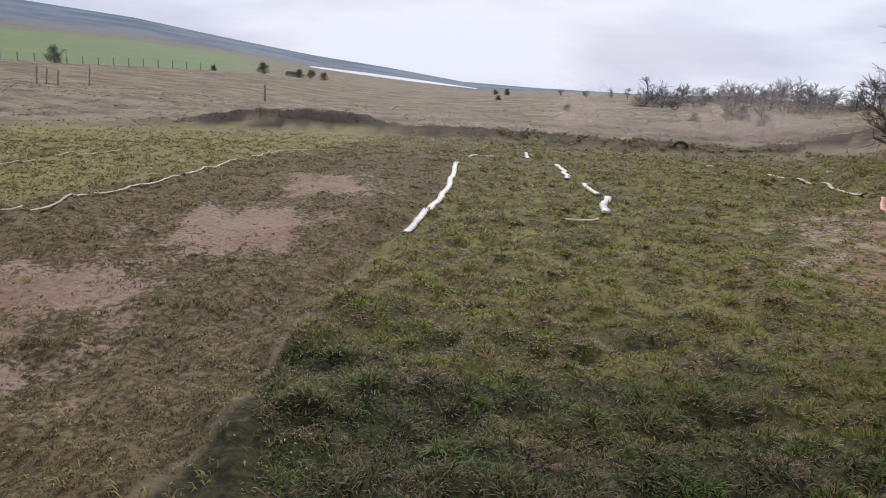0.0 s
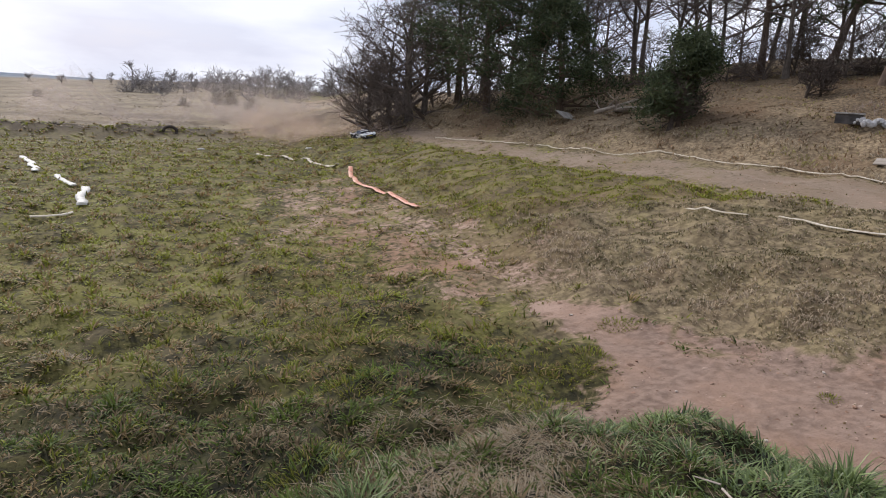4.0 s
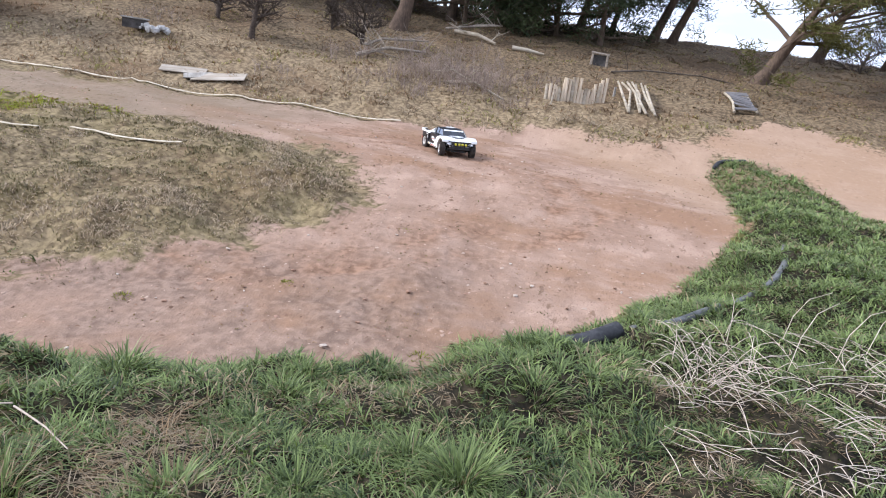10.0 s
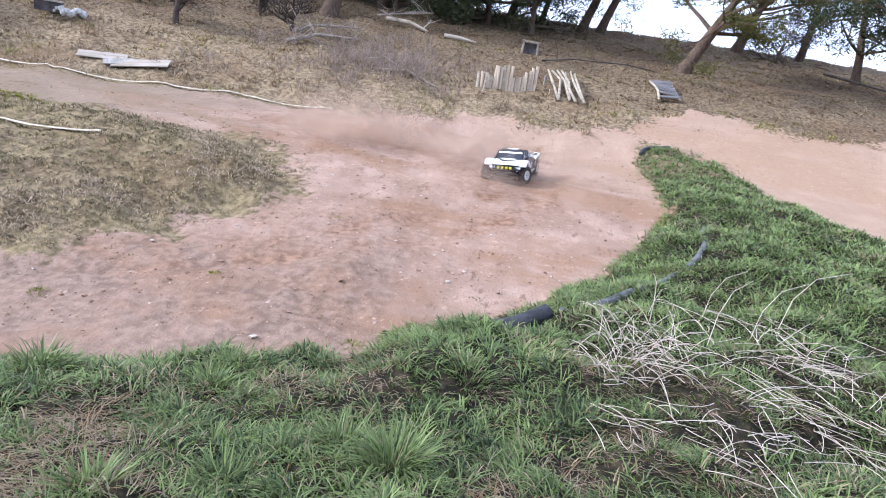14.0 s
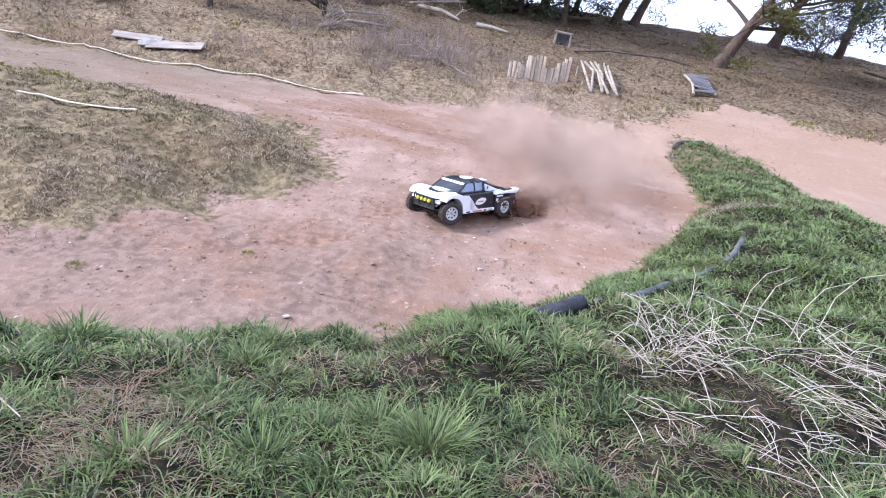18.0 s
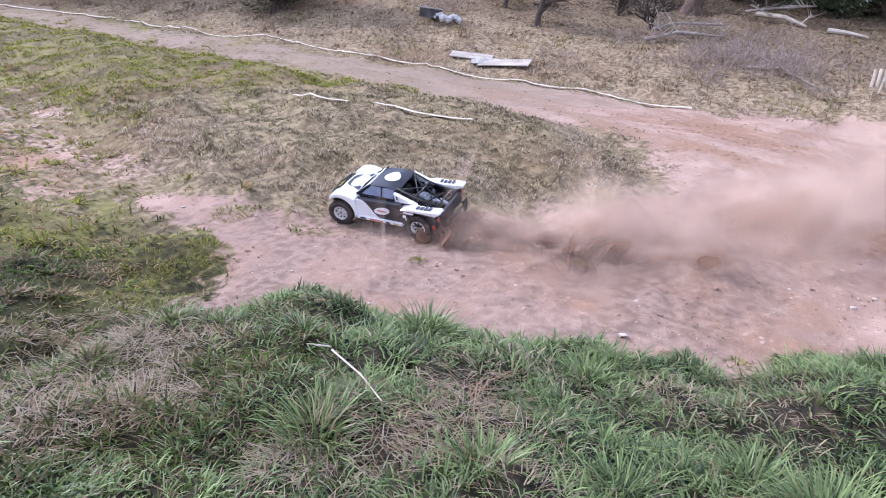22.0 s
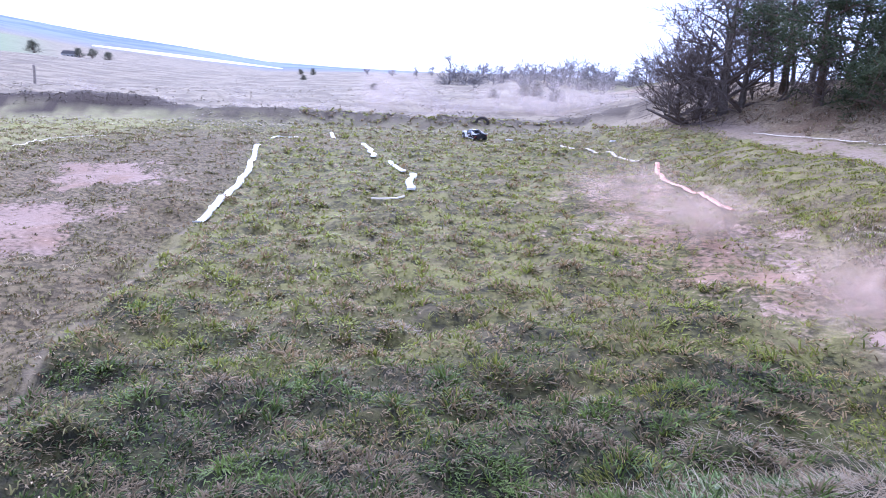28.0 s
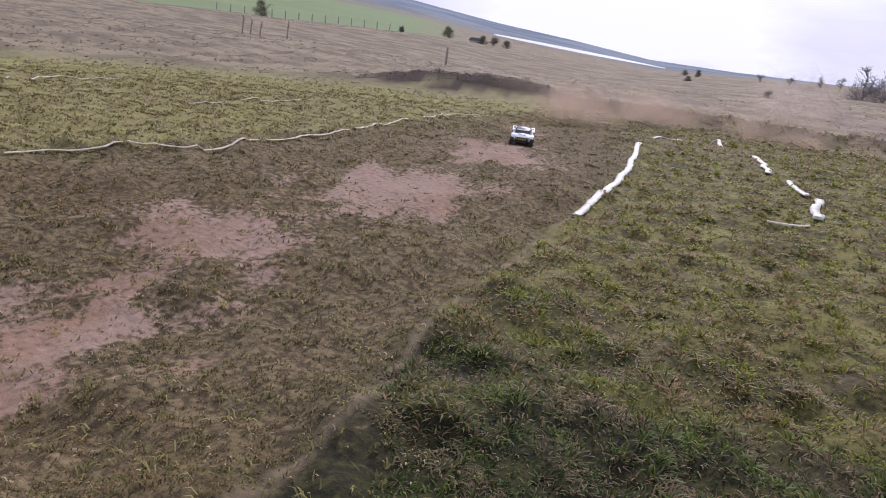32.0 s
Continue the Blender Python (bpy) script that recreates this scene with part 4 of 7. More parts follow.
        b.tube([(-.535, .225 * s_, .19), (-.545, .225 * s_, .19)], [.018, .018], 10)
        part("tail_lamp", b, M["lamp_red"], truck, "red tail lamp")
        # headlamp
        b = Build()
        b.add([(.521, .125 * s_, .146), (.521, .205 * s_, .146), (.503, .212 * s_, .178), (.503, .125 * s_, .172),
               (.50, .125 * s_, .146), (.50, .205 * s_, .146), (.48, .212 * s_, .178), (.48, .125 * s_, .172)],
              [(0, 1, 2, 3), (7, 6, 5, 4), (0, 4, 5, 1), (1, 5, 6, 2), (2, 6, 7, 3), (3, 7, 4, 0)])
        b.v[0] += np.array((-.073, 0, .035))
        lamp = part("headlamp", b, black, truck, "headlamp with a dark surround")
        c = [(.450, .130 * s_, .186), (.450, .192 * s_, .186), (.433, .198 * s_, .208), (.433, .130 * s_, .203)]
        decal("lens", M["lamp_clear"], lamp, c if s_ > 0 else c[::-1])
    # cab
    rows = [[(x, w * u, z - .012 * u * u) for u in (-1, -.6, 0, .6, 1)] for x, z, w in ((.095, .352, .158), (.05, .366, .16), (-.05, .370, .162), (-.155, .362, .162), (-.165, .340, .16))]
    b = Build()
    loft(b, rows)
    roof = part("roof", b, black, truck, "black roof with a white oval", smooth=True)
    c = [(-.05 + .062 * math.cos(a) + .012 * math.sin(2 * a), .075 * math.sin(a), .3715 - .0022 * abs(math.sin(a))) for a in [2 * math.pi * k / 18 for k in range(18)]]
    decal("roof_oval", white, roof, c)
    b = Build()
    b.add([(.208, -.17, .27), (.208, .17, .27), (.098, .15, .345), (.098, -.15, .345), (.198, -.17, .266), (.198, .17, .266), (.088, .15, .341), (.088, -.15, .341)],
          [(0, 1, 2, 3), (7, 6, 5, 4), (0, 4, 5, 1), (1, 5, 6, 2), (2, 6, 7, 3), (3, 7, 4, 0)])
    screen = part("windscreen", b, M["dark_glass"], truck, "dark windscreen under a white sun strip")
    decal("sun_strip", white, screen, [(.122, -.152, .333), (.122, .152, .333), (.099, .15, .349), (.099, -.15, .349)])
    b = Build()
    b.box((.06, -.15, .19), (.18, .15, .262), .1)
    b.box((-.14, -.16, .15), (.0, .16, .25), .1)
    part("interior", b, M["black_plastic"], truck)
    # bumper with lamps
    b = Build()
    for z in (.125, .178, .225):
        b.tube([(.415, -.18, z), (.458, -.145, z), (.472, 0, z + .003), (.458, .145, z), (.415, .18, z)], [.008] * 5, 7)
    for y in (-.145, -.07, .07, .145):
        b.tube([(.463, y, .12), (.460, y, .23)], [.007, .007], 6)
    b.box((.452, -.14, .128), (.462, .14, .165))
    part("front_bumper", b, M["black_plastic"], truck, "black tubular front bumper")
    b = Build()
    prism(b, [(.435, .172), (.462, .172), (.462, .215), (.432, .222)], -.125, .125)
    bar = part("light_bar", b, M["black_plastic"], truck, bevel=.004)
    for y in (-.078, -.026, .026, .078):
        b = Build()
        b.tube([(.458, y, .196), (.478, y, .196), (.484, y, .196)], [.017, .0185, .013], 14)
        part("spot_lamp", b, M["lamp_yellow"], bar, "round yellow spot lamp", smooth=False)
    # open bed: cage, engine, tank
    b = Build()
    for s_ in (1, -1):
        b.tube([(-.15, .145 * s_, .352), (-.30, .14 * s_, .292), (-.49, .13 * s_, .25)], [.008] * 3, 7)
        b.tube([(-.15, .145 * s_, .352), (-.30, .05 * s_, .23), (-.42, .14 * s_, .20)], [.007] * 3, 7)
        b.tube([(-.49, .13 * s_, .25), (-.49, .13 * s_, .16)], [.007] * 2, 7)
        b.tube([(-.16, .15 * s_, .345), (-.33, -.12 * s_, .26)], [.006] * 2, 7)
        b.tube([(-.20, .13 * s_, .16), (-.16, .11 * s_, .345)], [.007] * 2, 7)
        b.tube([(-.22, .10 * s_, .30), (-.46, .03 * s_, .19)], [.006] * 2, 7)
        b.tube([(-.30, .14 * s_, .20), (-.44, -.10 * s_, .235)], [.006] * 2, 7)
        b.tube([(-.30, .14 * s_, .292), (-.30, .15 * s_, .16)], [.007] * 2, 7)
    for x, z in ((-.30, .292), (-.49, .25), (-.15, .35)):
        b.tube([(x, -.14, z), (x, .14, z)], [.007] * 2, 7)
    part("roll_cage", b, M["black_plastic"], truck, "black tubular cage over the bed", smooth=True)
    b = Build()
    b.box((-.36, -.07, .14), (-.24, .05, .225), .08)
    b.box((-.34, -.055, .225), (-.27, .035, .25), .15)
    for k in range(5):
        b.box((-.365, -.075, .15 + k * .014), (-.235, .055, .155 + k * .014))
    part("engine", b, M["steel"], truck, "finned metal engine in the bed", bevel=.002)
    b = Build()
    b.tube([(-.26, .09, .15), (-.26, .09, .235)], [.035, .03], 12)
    part("fuel_tank", b, M["black_plastic"], truck)
    b = Build()
    b.tube([(-.36, -.02, .19), (-.44, -.05, .18), (-.52, -.05, .16)], [.018, .026, .014], 10)
    part("exhaust", b, M["steel"], truck)
    b = Build()
    b.box((-.555, -.20, .125), (-.53, .20, .225))
    part("tailgate", b, black, truck, bevel=.006)
    b = Build()
    b.tube([(-.50, -.20, .12), (-.59, -.17, .125), (-.60, .17, .125), (-.50, .20, .12)], [.009] * 4, 7)
    part("rear_bumper", b, M["black_plastic"], truck)
    # running gear
    for x, f in ((FRONT, 1), (REAR, -1)):
        for s_ in (1, -1):
            b = Build()
            b.tube([(x - .05, .10 * s_, .085), (x, .215 * s_, .095)], [.009, .009], 6)
            b.tube([(x + .05, .10 * s_, .085), (x, .215 * s_, .095)], [.009, .009], 6)
            b.tube([(x, .10 * s_, .145), (x, .21 * s_, .125)], [.006, .006], 6)
            part("suspension_arm", b, M["black_plastic"], truck)
            b = Build()
            b.tube([(x - .035 * f, .17 * s_, .10), (x - .045 * f, .135 * s_, .23)], [.006, .006], 8)
            for k in range(9):
                q = .25 + k * .075
                p0 = Vector((x - .035 * f, .17 * s_, .10)).lerp(Vector((x - .045 * f, .135 * s_, .23)), q)
                b.tube([p0 - Vector((0, 0, .002)), p0 + Vector((0, 0, .003))], [.016, .016], 10)
            part("shock_absorber", b, M["steel"], truck, "coil-over shock absorber")
    wheels = [build_wheel(truck, x, TRACK_HALF * s_, s_) for x in (FRONT, REAR) for s_ in (1, -1)]
    return truck, wheels


truck, truck_wheels = build_truck()
sized = set()
for o in truck.children_recursive:
    o.location = o.location * SIZE
    if o.data and o.data.name not in sized:
        sized.add(o.data.name)
        o.data.transform(Matrix.Scale(SIZE, 4))

# seconds, x, y, heading in degrees from +x
TRUCK_PATH = [
    (0, -9.00, 30.00, 12.0),
    (0.5, -7.10, 30.40, 10.0),
    (1, -5.40, 30.80, 8.0),
    (1.5, -3.50, 31.00, 2.0),
    (2, -1.60, 31.00, -4.0),
    (2.5, 0.95, 30.60, -25.0),
    (3.5, 4.40, 26.00, -66.0),
    (4.5, 5.11, 18.10, -78.0),
    (5, 5.95, 13.00, -74.0),
    (5.5, 7.29, 9.04, -80.0),
    (6, 8.15, 5.34, -98.0),
    (6.5, 8.31, 5.03, -102.1),
    (7, 8.48, 4.73, -106.1),
    (7.5, 8.62, 4.40, -110.0),
    (8, 8.73, 4.04, -113.2),
    (8.5, 8.83, 3.66, -116.1),
    (9, 8.92, 3.30, -125.0),
    (9.5, 9.04, 3.02, -133.0),
    (10, 9.12, 2.75, -141.0),
    (10.5, 9.08, 2.43, -147.5),
    (11, 9.00, 2.10, -150.0),
    (11.5, 8.91, 1.76, -157.2),
    (12, 8.80, 1.45, -164.0),
    (12.5, 8.71, 1.19, -171.1),
    (13, 8.60, 1.00, -177.0),
    (13.5, 8.46, 0.87, -180.3),
    (14, 8.30, 0.78, -182.7),
    (14.5, 8.10, 0.72, -185.0),
    (16.5, 7.00, 0.68, -196.0),
    (17, 6.65, 0.78, -199.0),
    (17.5, 6.35, 0.97, -203.5),
    (18, 6.04, 1.18, -211.0),
    (18.5, 5.68, 1.43, -217.0),
    (19, 5.31, 1.70, -226.0),
    (19.5, 4.95, 1.98, -229.0),
    (20, 4.63, 2.24, -233.0),
    (20.5, 4.36, 2.57, -240.0),
    (21, 4.15, 2.94, -247.0),
    (21.5, 4.06, 3.33, -251.0),
    (22, 3.96, 3.70, -254.0),
    (22.5, 3.79, 4.07, -257.0),
    (23, 3.57, 4.46, -259.0),
    (23.5, 3.43, 4.87, -259.0),
    (24, 3.28, 5.30, -257.0),
    (24.5, 3.10, 5.75, -258.0),
    (26.5, 1.82, 11.74, -256.0),
    (27, 0.96, 15.76, -250.0),
    (27.5, 0.16, 20.68, -246.0),
    (28, -1.43, 24.12, -236.0),
    (28.5, -3.06, 25.44, -212.0),
    (29, -4.82, 24.98, -186.0),
    (29.5, -7.26, 24.71, -174.0),
    (30, -9.23, 23.73, -160.0),
    (30.5, -10.34, 21.71, -126.0),
    (31, -9.90, 18.60, -98.0),
    (31.5, -8.82, 16.10, -75.0),
    (32, -8.18, 14.33, -62.0),
]


def on_ground(x, y, heading, lift=0.0):
    """The pose of a vehicle that stands on the land."""
    a = radians(heading)
    f, s_ = Vector((math.cos(a), math.sin(a), 0)), Vector((-math.sin(a), math.cos(a), 0))

    def h(p):
        return sum(ground_at(p.x + dx, p.y + dy) for dx, dy in ((0, 0), (.06, 0), (-.06, 0), (0, .06), (0, -.06))) / 5
    c = Vector((x, y, 0))
    zf, zr = h(c + f * .335), h(c - f * .375)
    zl, zq = h(c + s_ * .24), h(c - s_ * .24)
    ahead = (f * .71 + Vector((0, 0, zf - zr))).normalized()
    left = (s_ * .48 + Vector((0, 0, zl - zq))).normalized()
    up = ahead.cross(left).normalized()
    left = up.cross(ahead)
    m = Matrix((ahead, left, up)).transposed().to_4x4()
    m.translation = (x, y, (zf + zr) / 2 + lift)
    return m


# nose lift and lean on the way, in degrees
SWAY = [(0, 0, 0), (10, 0, 0), (12, 0, -5), (14.5, 0, -7), (17, 0, -8), (18, 0, -9), (19, -1, 0), (20, 2, -1), (21, -1, 2), (22, 3, 4), (23, 1, 1), (25, 0, 0), (32, 0, 0)]
truck_rows = []
for t, x, y, h in TRUCK_PATH:
    nose, roll = (float(np.interp(t, [q[0] for q in SWAY], [q[k] for q in SWAY])) for k in (1, 2))
    truck_rows.append((t, on_ground(x, y, h) @ pose(0, 0, .012 * abs(nose), -roll, -nose, 0)))
# clumps on the bank: x, y, blades, height, spread
TUSSOCKS = [(2.36, .28, 300, .30, .10), (2.46, .52, 220, .22, .10), (3.16, .16, 160, .2, .10), (3.4, 1.05, 140, .16, .10), (2.95, 1.75, 160, .2, .12), (1.98, .78, 180, .22, .10),
            (1.53, 1.65, 260, .26, .10), (2.55, 2.5, 160, .18, .10), (1.3, 3.0, 140, .16, .12), (.64, 2.3, 200, .2, .12), (2.43, 1.97, 180, .22, .12), (3.0, 1.35, 160, .2, .1),
            (5.0, -.25, 110, .16, .12), (6.3, -.95, 110, .15, .12), (2.2, 2.75, 150, .18, .1), (4.0, .5, 130, .16, .1), (1.7, 2.9, 130, .16, .1), (3.7, .35, 130, .18, .1), (2.75, 1.3, 150, .2, .1), (1.7, 1.1, 150, .2, .1)]
STRAW = [(1.12, 3.42, 300, .16, .17), (1.42, 3.58, 300, .16, .17), (1.75, 3.58, 220, .15, .14), (1.5, 2.82, 420, .2, .2), (1.28, 2.6, 360, .2, .18), (1.28, 2.24, 360, .2, .18), (.92, 2.4, 300, .18, .18), (1.62, 2.5, 260, .18, .15),
         (.5, 6.0, 260, .13, .16), (1.40, 1.60, 240, .17, .09), (3.3, .72, 90, .12, .10), (2.85, .95, 160, .13, .13), (1.82, 1.3, 220, .15, .16), (2.1, 1.46, 200, .15, .16), (3.1, .08, 100, .12, .1), (3.05, -.75, 170, .11, .11), (3.6, -.62, 120, .10, .12), (2.9, .5, 90, .10, .09), (-.9, 5.6, 160, .12, .16), (.62, 2.9, 220, .15, .2), (.6, 4.1, 140, .12, .2), (-1.9, 5.0, 160, .10, .2)]
TUFTS = [(3.15, 4.63, 260, .07, .16), (2.57, 4.04, 260, .08, .16), (2.4, 3.96, 200, .07, .14), (2.9, 5.6, 200, .06, .2), (3.5, 3.0, 60, .05, .06),
         (2.0, 3.55, 200, .08, .2), (4.2, 2.2, 40, .04, .05), (5.7, 1.9, 30, .04, .04), (3.7, .95, 60, .06, .06), (2.7, 7.6, 260, .06, .25), (1.05, 5.5, 420, .10, .22), (.99, 4.2, 420, .11, .22), (.6, 3.1, 380, .11, .2), (2.25, 4.15, 260, .09, .16), (-.1, 4.6, 260, .09, .2), (.3, 5.2, 240, .08, .2)]

# ---- grass ----
M["lush"] = blades("lush_grass", (.007, .022, .009), (.27, .345, .12), (.34, .27, .165), .24, .45, .25)
M["turf"] = blades("turf_grass", (.016, .022, .006), (.31, .32, .050), (.30, .21, .10), .36, .6, .12)
# darker copy of turf: moss green, with shade put into it
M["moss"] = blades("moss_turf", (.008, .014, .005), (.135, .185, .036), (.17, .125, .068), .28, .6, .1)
M["worn"] = blades("worn_turf", (.045, .040, .014), (.20, .17, .05), (.25, .165, .078), .3)
M["straw"] = blades("straw_grass", (.20, .155, .103), (.46, .38, .27), (.30, .21, .125))
M["bracken"] = blades("bracken_litter", (.125, .088, .056), (.31, .225, .148), (.27, .165, .09), .25)
M["mixed"] = blades("mixed_grass", (.135, .122, .045), (.38, .345, .125), (.47, .37, .235))
M["island"] = blades("island_grass", (.075, .065, .033), (.28, .235, .125), (.40, .315, .22), .3)
M["moor"] = blades("moor_grass", (.155, .126, .083), (.26, .21, .14), (.20, .155, .10), .1)
M["dark_heather"] = blades("dark_heather", (.05, .04, .028), (.11, .085, .055), (.14, .11, .07), .08)
M["heather"] = blades("heather", (.165, .133, .09), (.26, .21, .14), (.26, .205, .135), .08)


def sward(name, x, y, tall, wide, lean, material, label, category="grass", base=None, kind="stuff", heading=None, tone=None, dead=.2, curl=.7):
    """Many single arching blades in one mesh."""
    n = len(x)
    z = land(x, y) if base is None else base
    la = rng.uniform(0, 2 * math.pi, n) if heading is None else heading + rng.normal(0, curl, n)
    a = la + rng.normal(0, .5, n)
    lx, ly = np.cos(la) * lean * tall, np.sin(la) * lean * tall
    px, py = -np.sin(a) * wide, np.cos(a) * wide
    v = np.empty((n, 5, 3), np.float32)
    v[:, 0] = np.stack([x - px, y - py, z - .015], -1)
    v[:, 1] = np.stack([x + px, y + py, z - .015], -1)
    mid = z + tall * np.clip(.78 - .10 * lean, .45, .75)
    v[:, 2] = np.stack([x + lx * .42 - px * .85, y + ly * .42 - py * .85, mid], -1)
    v[:, 3] = np.stack([x + lx * .42 + px * .85, y + ly * .42 + py * .85, mid], -1)
    v[:, 4] = np.stack([x + lx, y + ly, z + tall * np.clip(1.05 - .40 * lean, .12, 1)], -1)
    f = (np.arange(n) * 5)[:, None, None] + np.array([[0, 1, 3], [0, 3, 2], [2, 3, 4]])
    me = raw_mesh(name, v.reshape(-1, 3), f.reshape(-1, 3), M[material])
    if tone is None:
        tone = .45 + .38 * wave(x, y, .55, 71) + .25 * wave(x, y, .2, 72)
    if np.ndim(dead) == 0:
        dead = rng.uniform(0, 1, n) < dead * np.clip(1 + 1.2 * wave(x, y, .8, 73), .1, 4)
    for key, values in (("tone", np.clip(tone + np.zeros(n), 0, 1)), ("dead", np.asarray(dead, float))):
        me.attributes.new(key, "FLOAT", "POINT").data.foreach_set("value", np.repeat(values, 5).astype(np.float32))
    return tagged(new(name, me), label, category, kind=kind)


def arched(name, x, y, length, wide, rise, bend, material, label, heading, tone, dead, category="grass", kind="stuff"):
    """Long single blades that rise and droop over, in one mesh; rise and bend in radians."""
    n = len(x)
    z = land(x, y)
    tilt = heading + rng.normal(0, .5, n)
    cx, cy = np.cos(heading), np.sin(heading)
    px, py = -np.sin(tilt) * wide, np.cos(tilt) * wide
    v = np.empty((n, 7, 3), np.float32)
    qx, qy, qz = x.copy(), y.copy(), z - .012
    for k, w in enumerate((1, .95, .7)):
        v[:, 2 * k] = np.stack([qx - px * w, qy - py * w, qz], -1)
        v[:, 2 * k + 1] = np.stack([qx + px * w, qy + py * w, qz], -1)
        e = rise - bend * (k + .5) / 3
        s_ = length * (.36, .34, .30)[k]
        qx, qy, qz = qx + cx * np.cos(e) * s_, qy + cy * np.cos(e) * s_, np.maximum(qz + np.sin(e) * s_, z + .004)
    v[:, 6] = np.stack([qx, qy, qz], -1)
    f = (np.arange(n) * 7)[:, None, None] + np.array([[0, 1, 3], [0, 3, 2], [2, 3, 5], [2, 5, 4], [4, 5, 6]])
    me = raw_mesh(name, v.reshape(-1, 3), f.reshape(-1, 3), M[material])
    for key, values in (("tone", np.clip(tone + np.zeros(n), 0, 1)), ("dead", np.asarray(dead, float))):
        me.attributes.new(key, "FLOAT", "POINT").data.foreach_set("value", np.repeat(values, 7).astype(np.float32))
    return tagged(new(name, me), label, category, kind=kind)


def clumped(x, y, count, loose):
    """Draw places together into clumps: new places, heading out of the clump, distance in it, and a number for each clump."""
    n = len(x)
    order = rng.permutation(n)[:count]
    cx, cy = x[order], y[order]
    pick = rng.integers(0, count, n)
    r0 = np.hypot(cx, cy)[pick]
    d = np.abs(rng.normal(0, 1, n)) * loose * (1 + r0 / 14)
    a = rng.uniform(0, 2 * math.pi, n)
    return cx[pick] + np.cos(a) * d, cy[pick] + np.sin(a) * d, a, d, rng.uniform(0, 1, count)[pick], rng.uniform(0, 1, count)[pick]


def polar(n, az0, az1, r0, r1, power=.5):
    """Places spread over a fan, thinner with distance."""
    az = np.radians(rng.uniform(az0, az1, n))
    u = rng.uniform(0, 1, n)
    e = 2 - 2 * power if power < 1 else 1e-6
    r = (r0 ** e + u * (r1 ** e - r0 ** e)) ** (1 / e)
    return -np.sin(az) * r, np.cos(az) * r


def keep(mask, *arrays):
    return [a[mask] for a in arrays]


# middles of the bramble patches, where less grass grows
BRAMBLES = [(3.72, -.6), (3.75, -.85), (3.1, -.75), (3.45, -1.08), (4.2, -1.5), (3.7, -1.6), (3.08, -1.15), (4.35, -1.85)]
# bald or matted places on the bank: x, y, radius
BALD = [(2.83, .97, .15), (2.93, .55, .12), (1.86, 1.26, .23), (1.62, 1.45, .2), (1.75, 1.0, .16), (3.14, .05, .10), (2.1, 1.47, .17), (1.3, 2.25, .24), (1.5, 2.7, .2), (1.05, 2.62, .16),
        (1.42, 1.62, .13), (.9, 2.35, .2), (2.55, 1.25, .10), (3.3, .6, .10), (2.3, -.15, .14), (2.75, -.45, .16), (1.95, -.5, .2)]


def bald(x, y):
    return np.max([np.exp(-((x - bx) ** 2 + (y - by) ** 2) / (br * br)) for bx, by, br in BALD], 0)


# long green grass on the bank: drooping clumps of many blades
x, y = polar(460000, -122, 12, 1.3, 13.5, .62)
ins = inside(x, y, BANK)
upper = ramp(y - (1.9 - x * .12), 0, .5) * (1 - ramp(x, 1.9, 2.4))      # trodden top of the bank, mostly short turf
brambly = np.min([np.hypot(x - bx, y - by) for bx, by in BRAMBLES], 0)
m = (ins > -.02) & (rng.uniform(0, 1, len(x)) < np.clip(.15 + ramp(brambly, .1, .42), 0, 1) * (1 - .92 * bald(x, y)) * (1 - .72 * upper) * np.clip(.78 + .45 * wave(x, y, .7, 31) + .2 * ramp(x, 4, 6), .15, 1))
x, y = keep(m, x, y)
x, y, way, d, one, two = clumped(x, y, 5200, .042)
ok = (inside(x, y, BANK) > -.06) & (rng.uniform(0, 1, len(x)) > .8 * bald(x, y))
x, y, way, d, one, two = keep(ok, x, y, way, d, one, two)
r = np.hypot(x, y)
comb = .6 + 1.5 * wave(x, y, 1.3, 39)                                      # neighbouring clumps are blown the same way
way = np.arctan2(np.sin(way) * 1.1 + np.sin(comb), np.cos(way) * 1.1 + np.cos(comb)) + rng.normal(0, .35, len(x))
length = (.045 + .06 * one * (.4 + .6 * two) + .035 * rng.beta(2, 2, len(x))) * np.interp(x, [-2, 1, 2, 5, 9, 12], [.6, .75, 1.15, 1.25, 1.1, .8])
rise = np.clip(1.25 - d / .085 * .45 + rng.normal(0, .22, len(x)), .25, 1.5)
brown = rng.uniform(0, 1, len(x)) < np.where(wave(x, y, .9, 33) > .7, .25, .03) + .2 * bald(x, y)
arched("bank_grass", x, y, length, .0021 + .00042 * r, rise, rng.uniform(.9, 2.9, len(x)), "lush", "long lush green grass drooping over the bank", way,
       -.08 + .62 * two * (.5 + .5 * one) + .34 * wave(x, y, .6, 34) + .2 * rng.uniform(0, 1, len(x)) + .55 * ramp(x, 2.8, 5.5), brown)

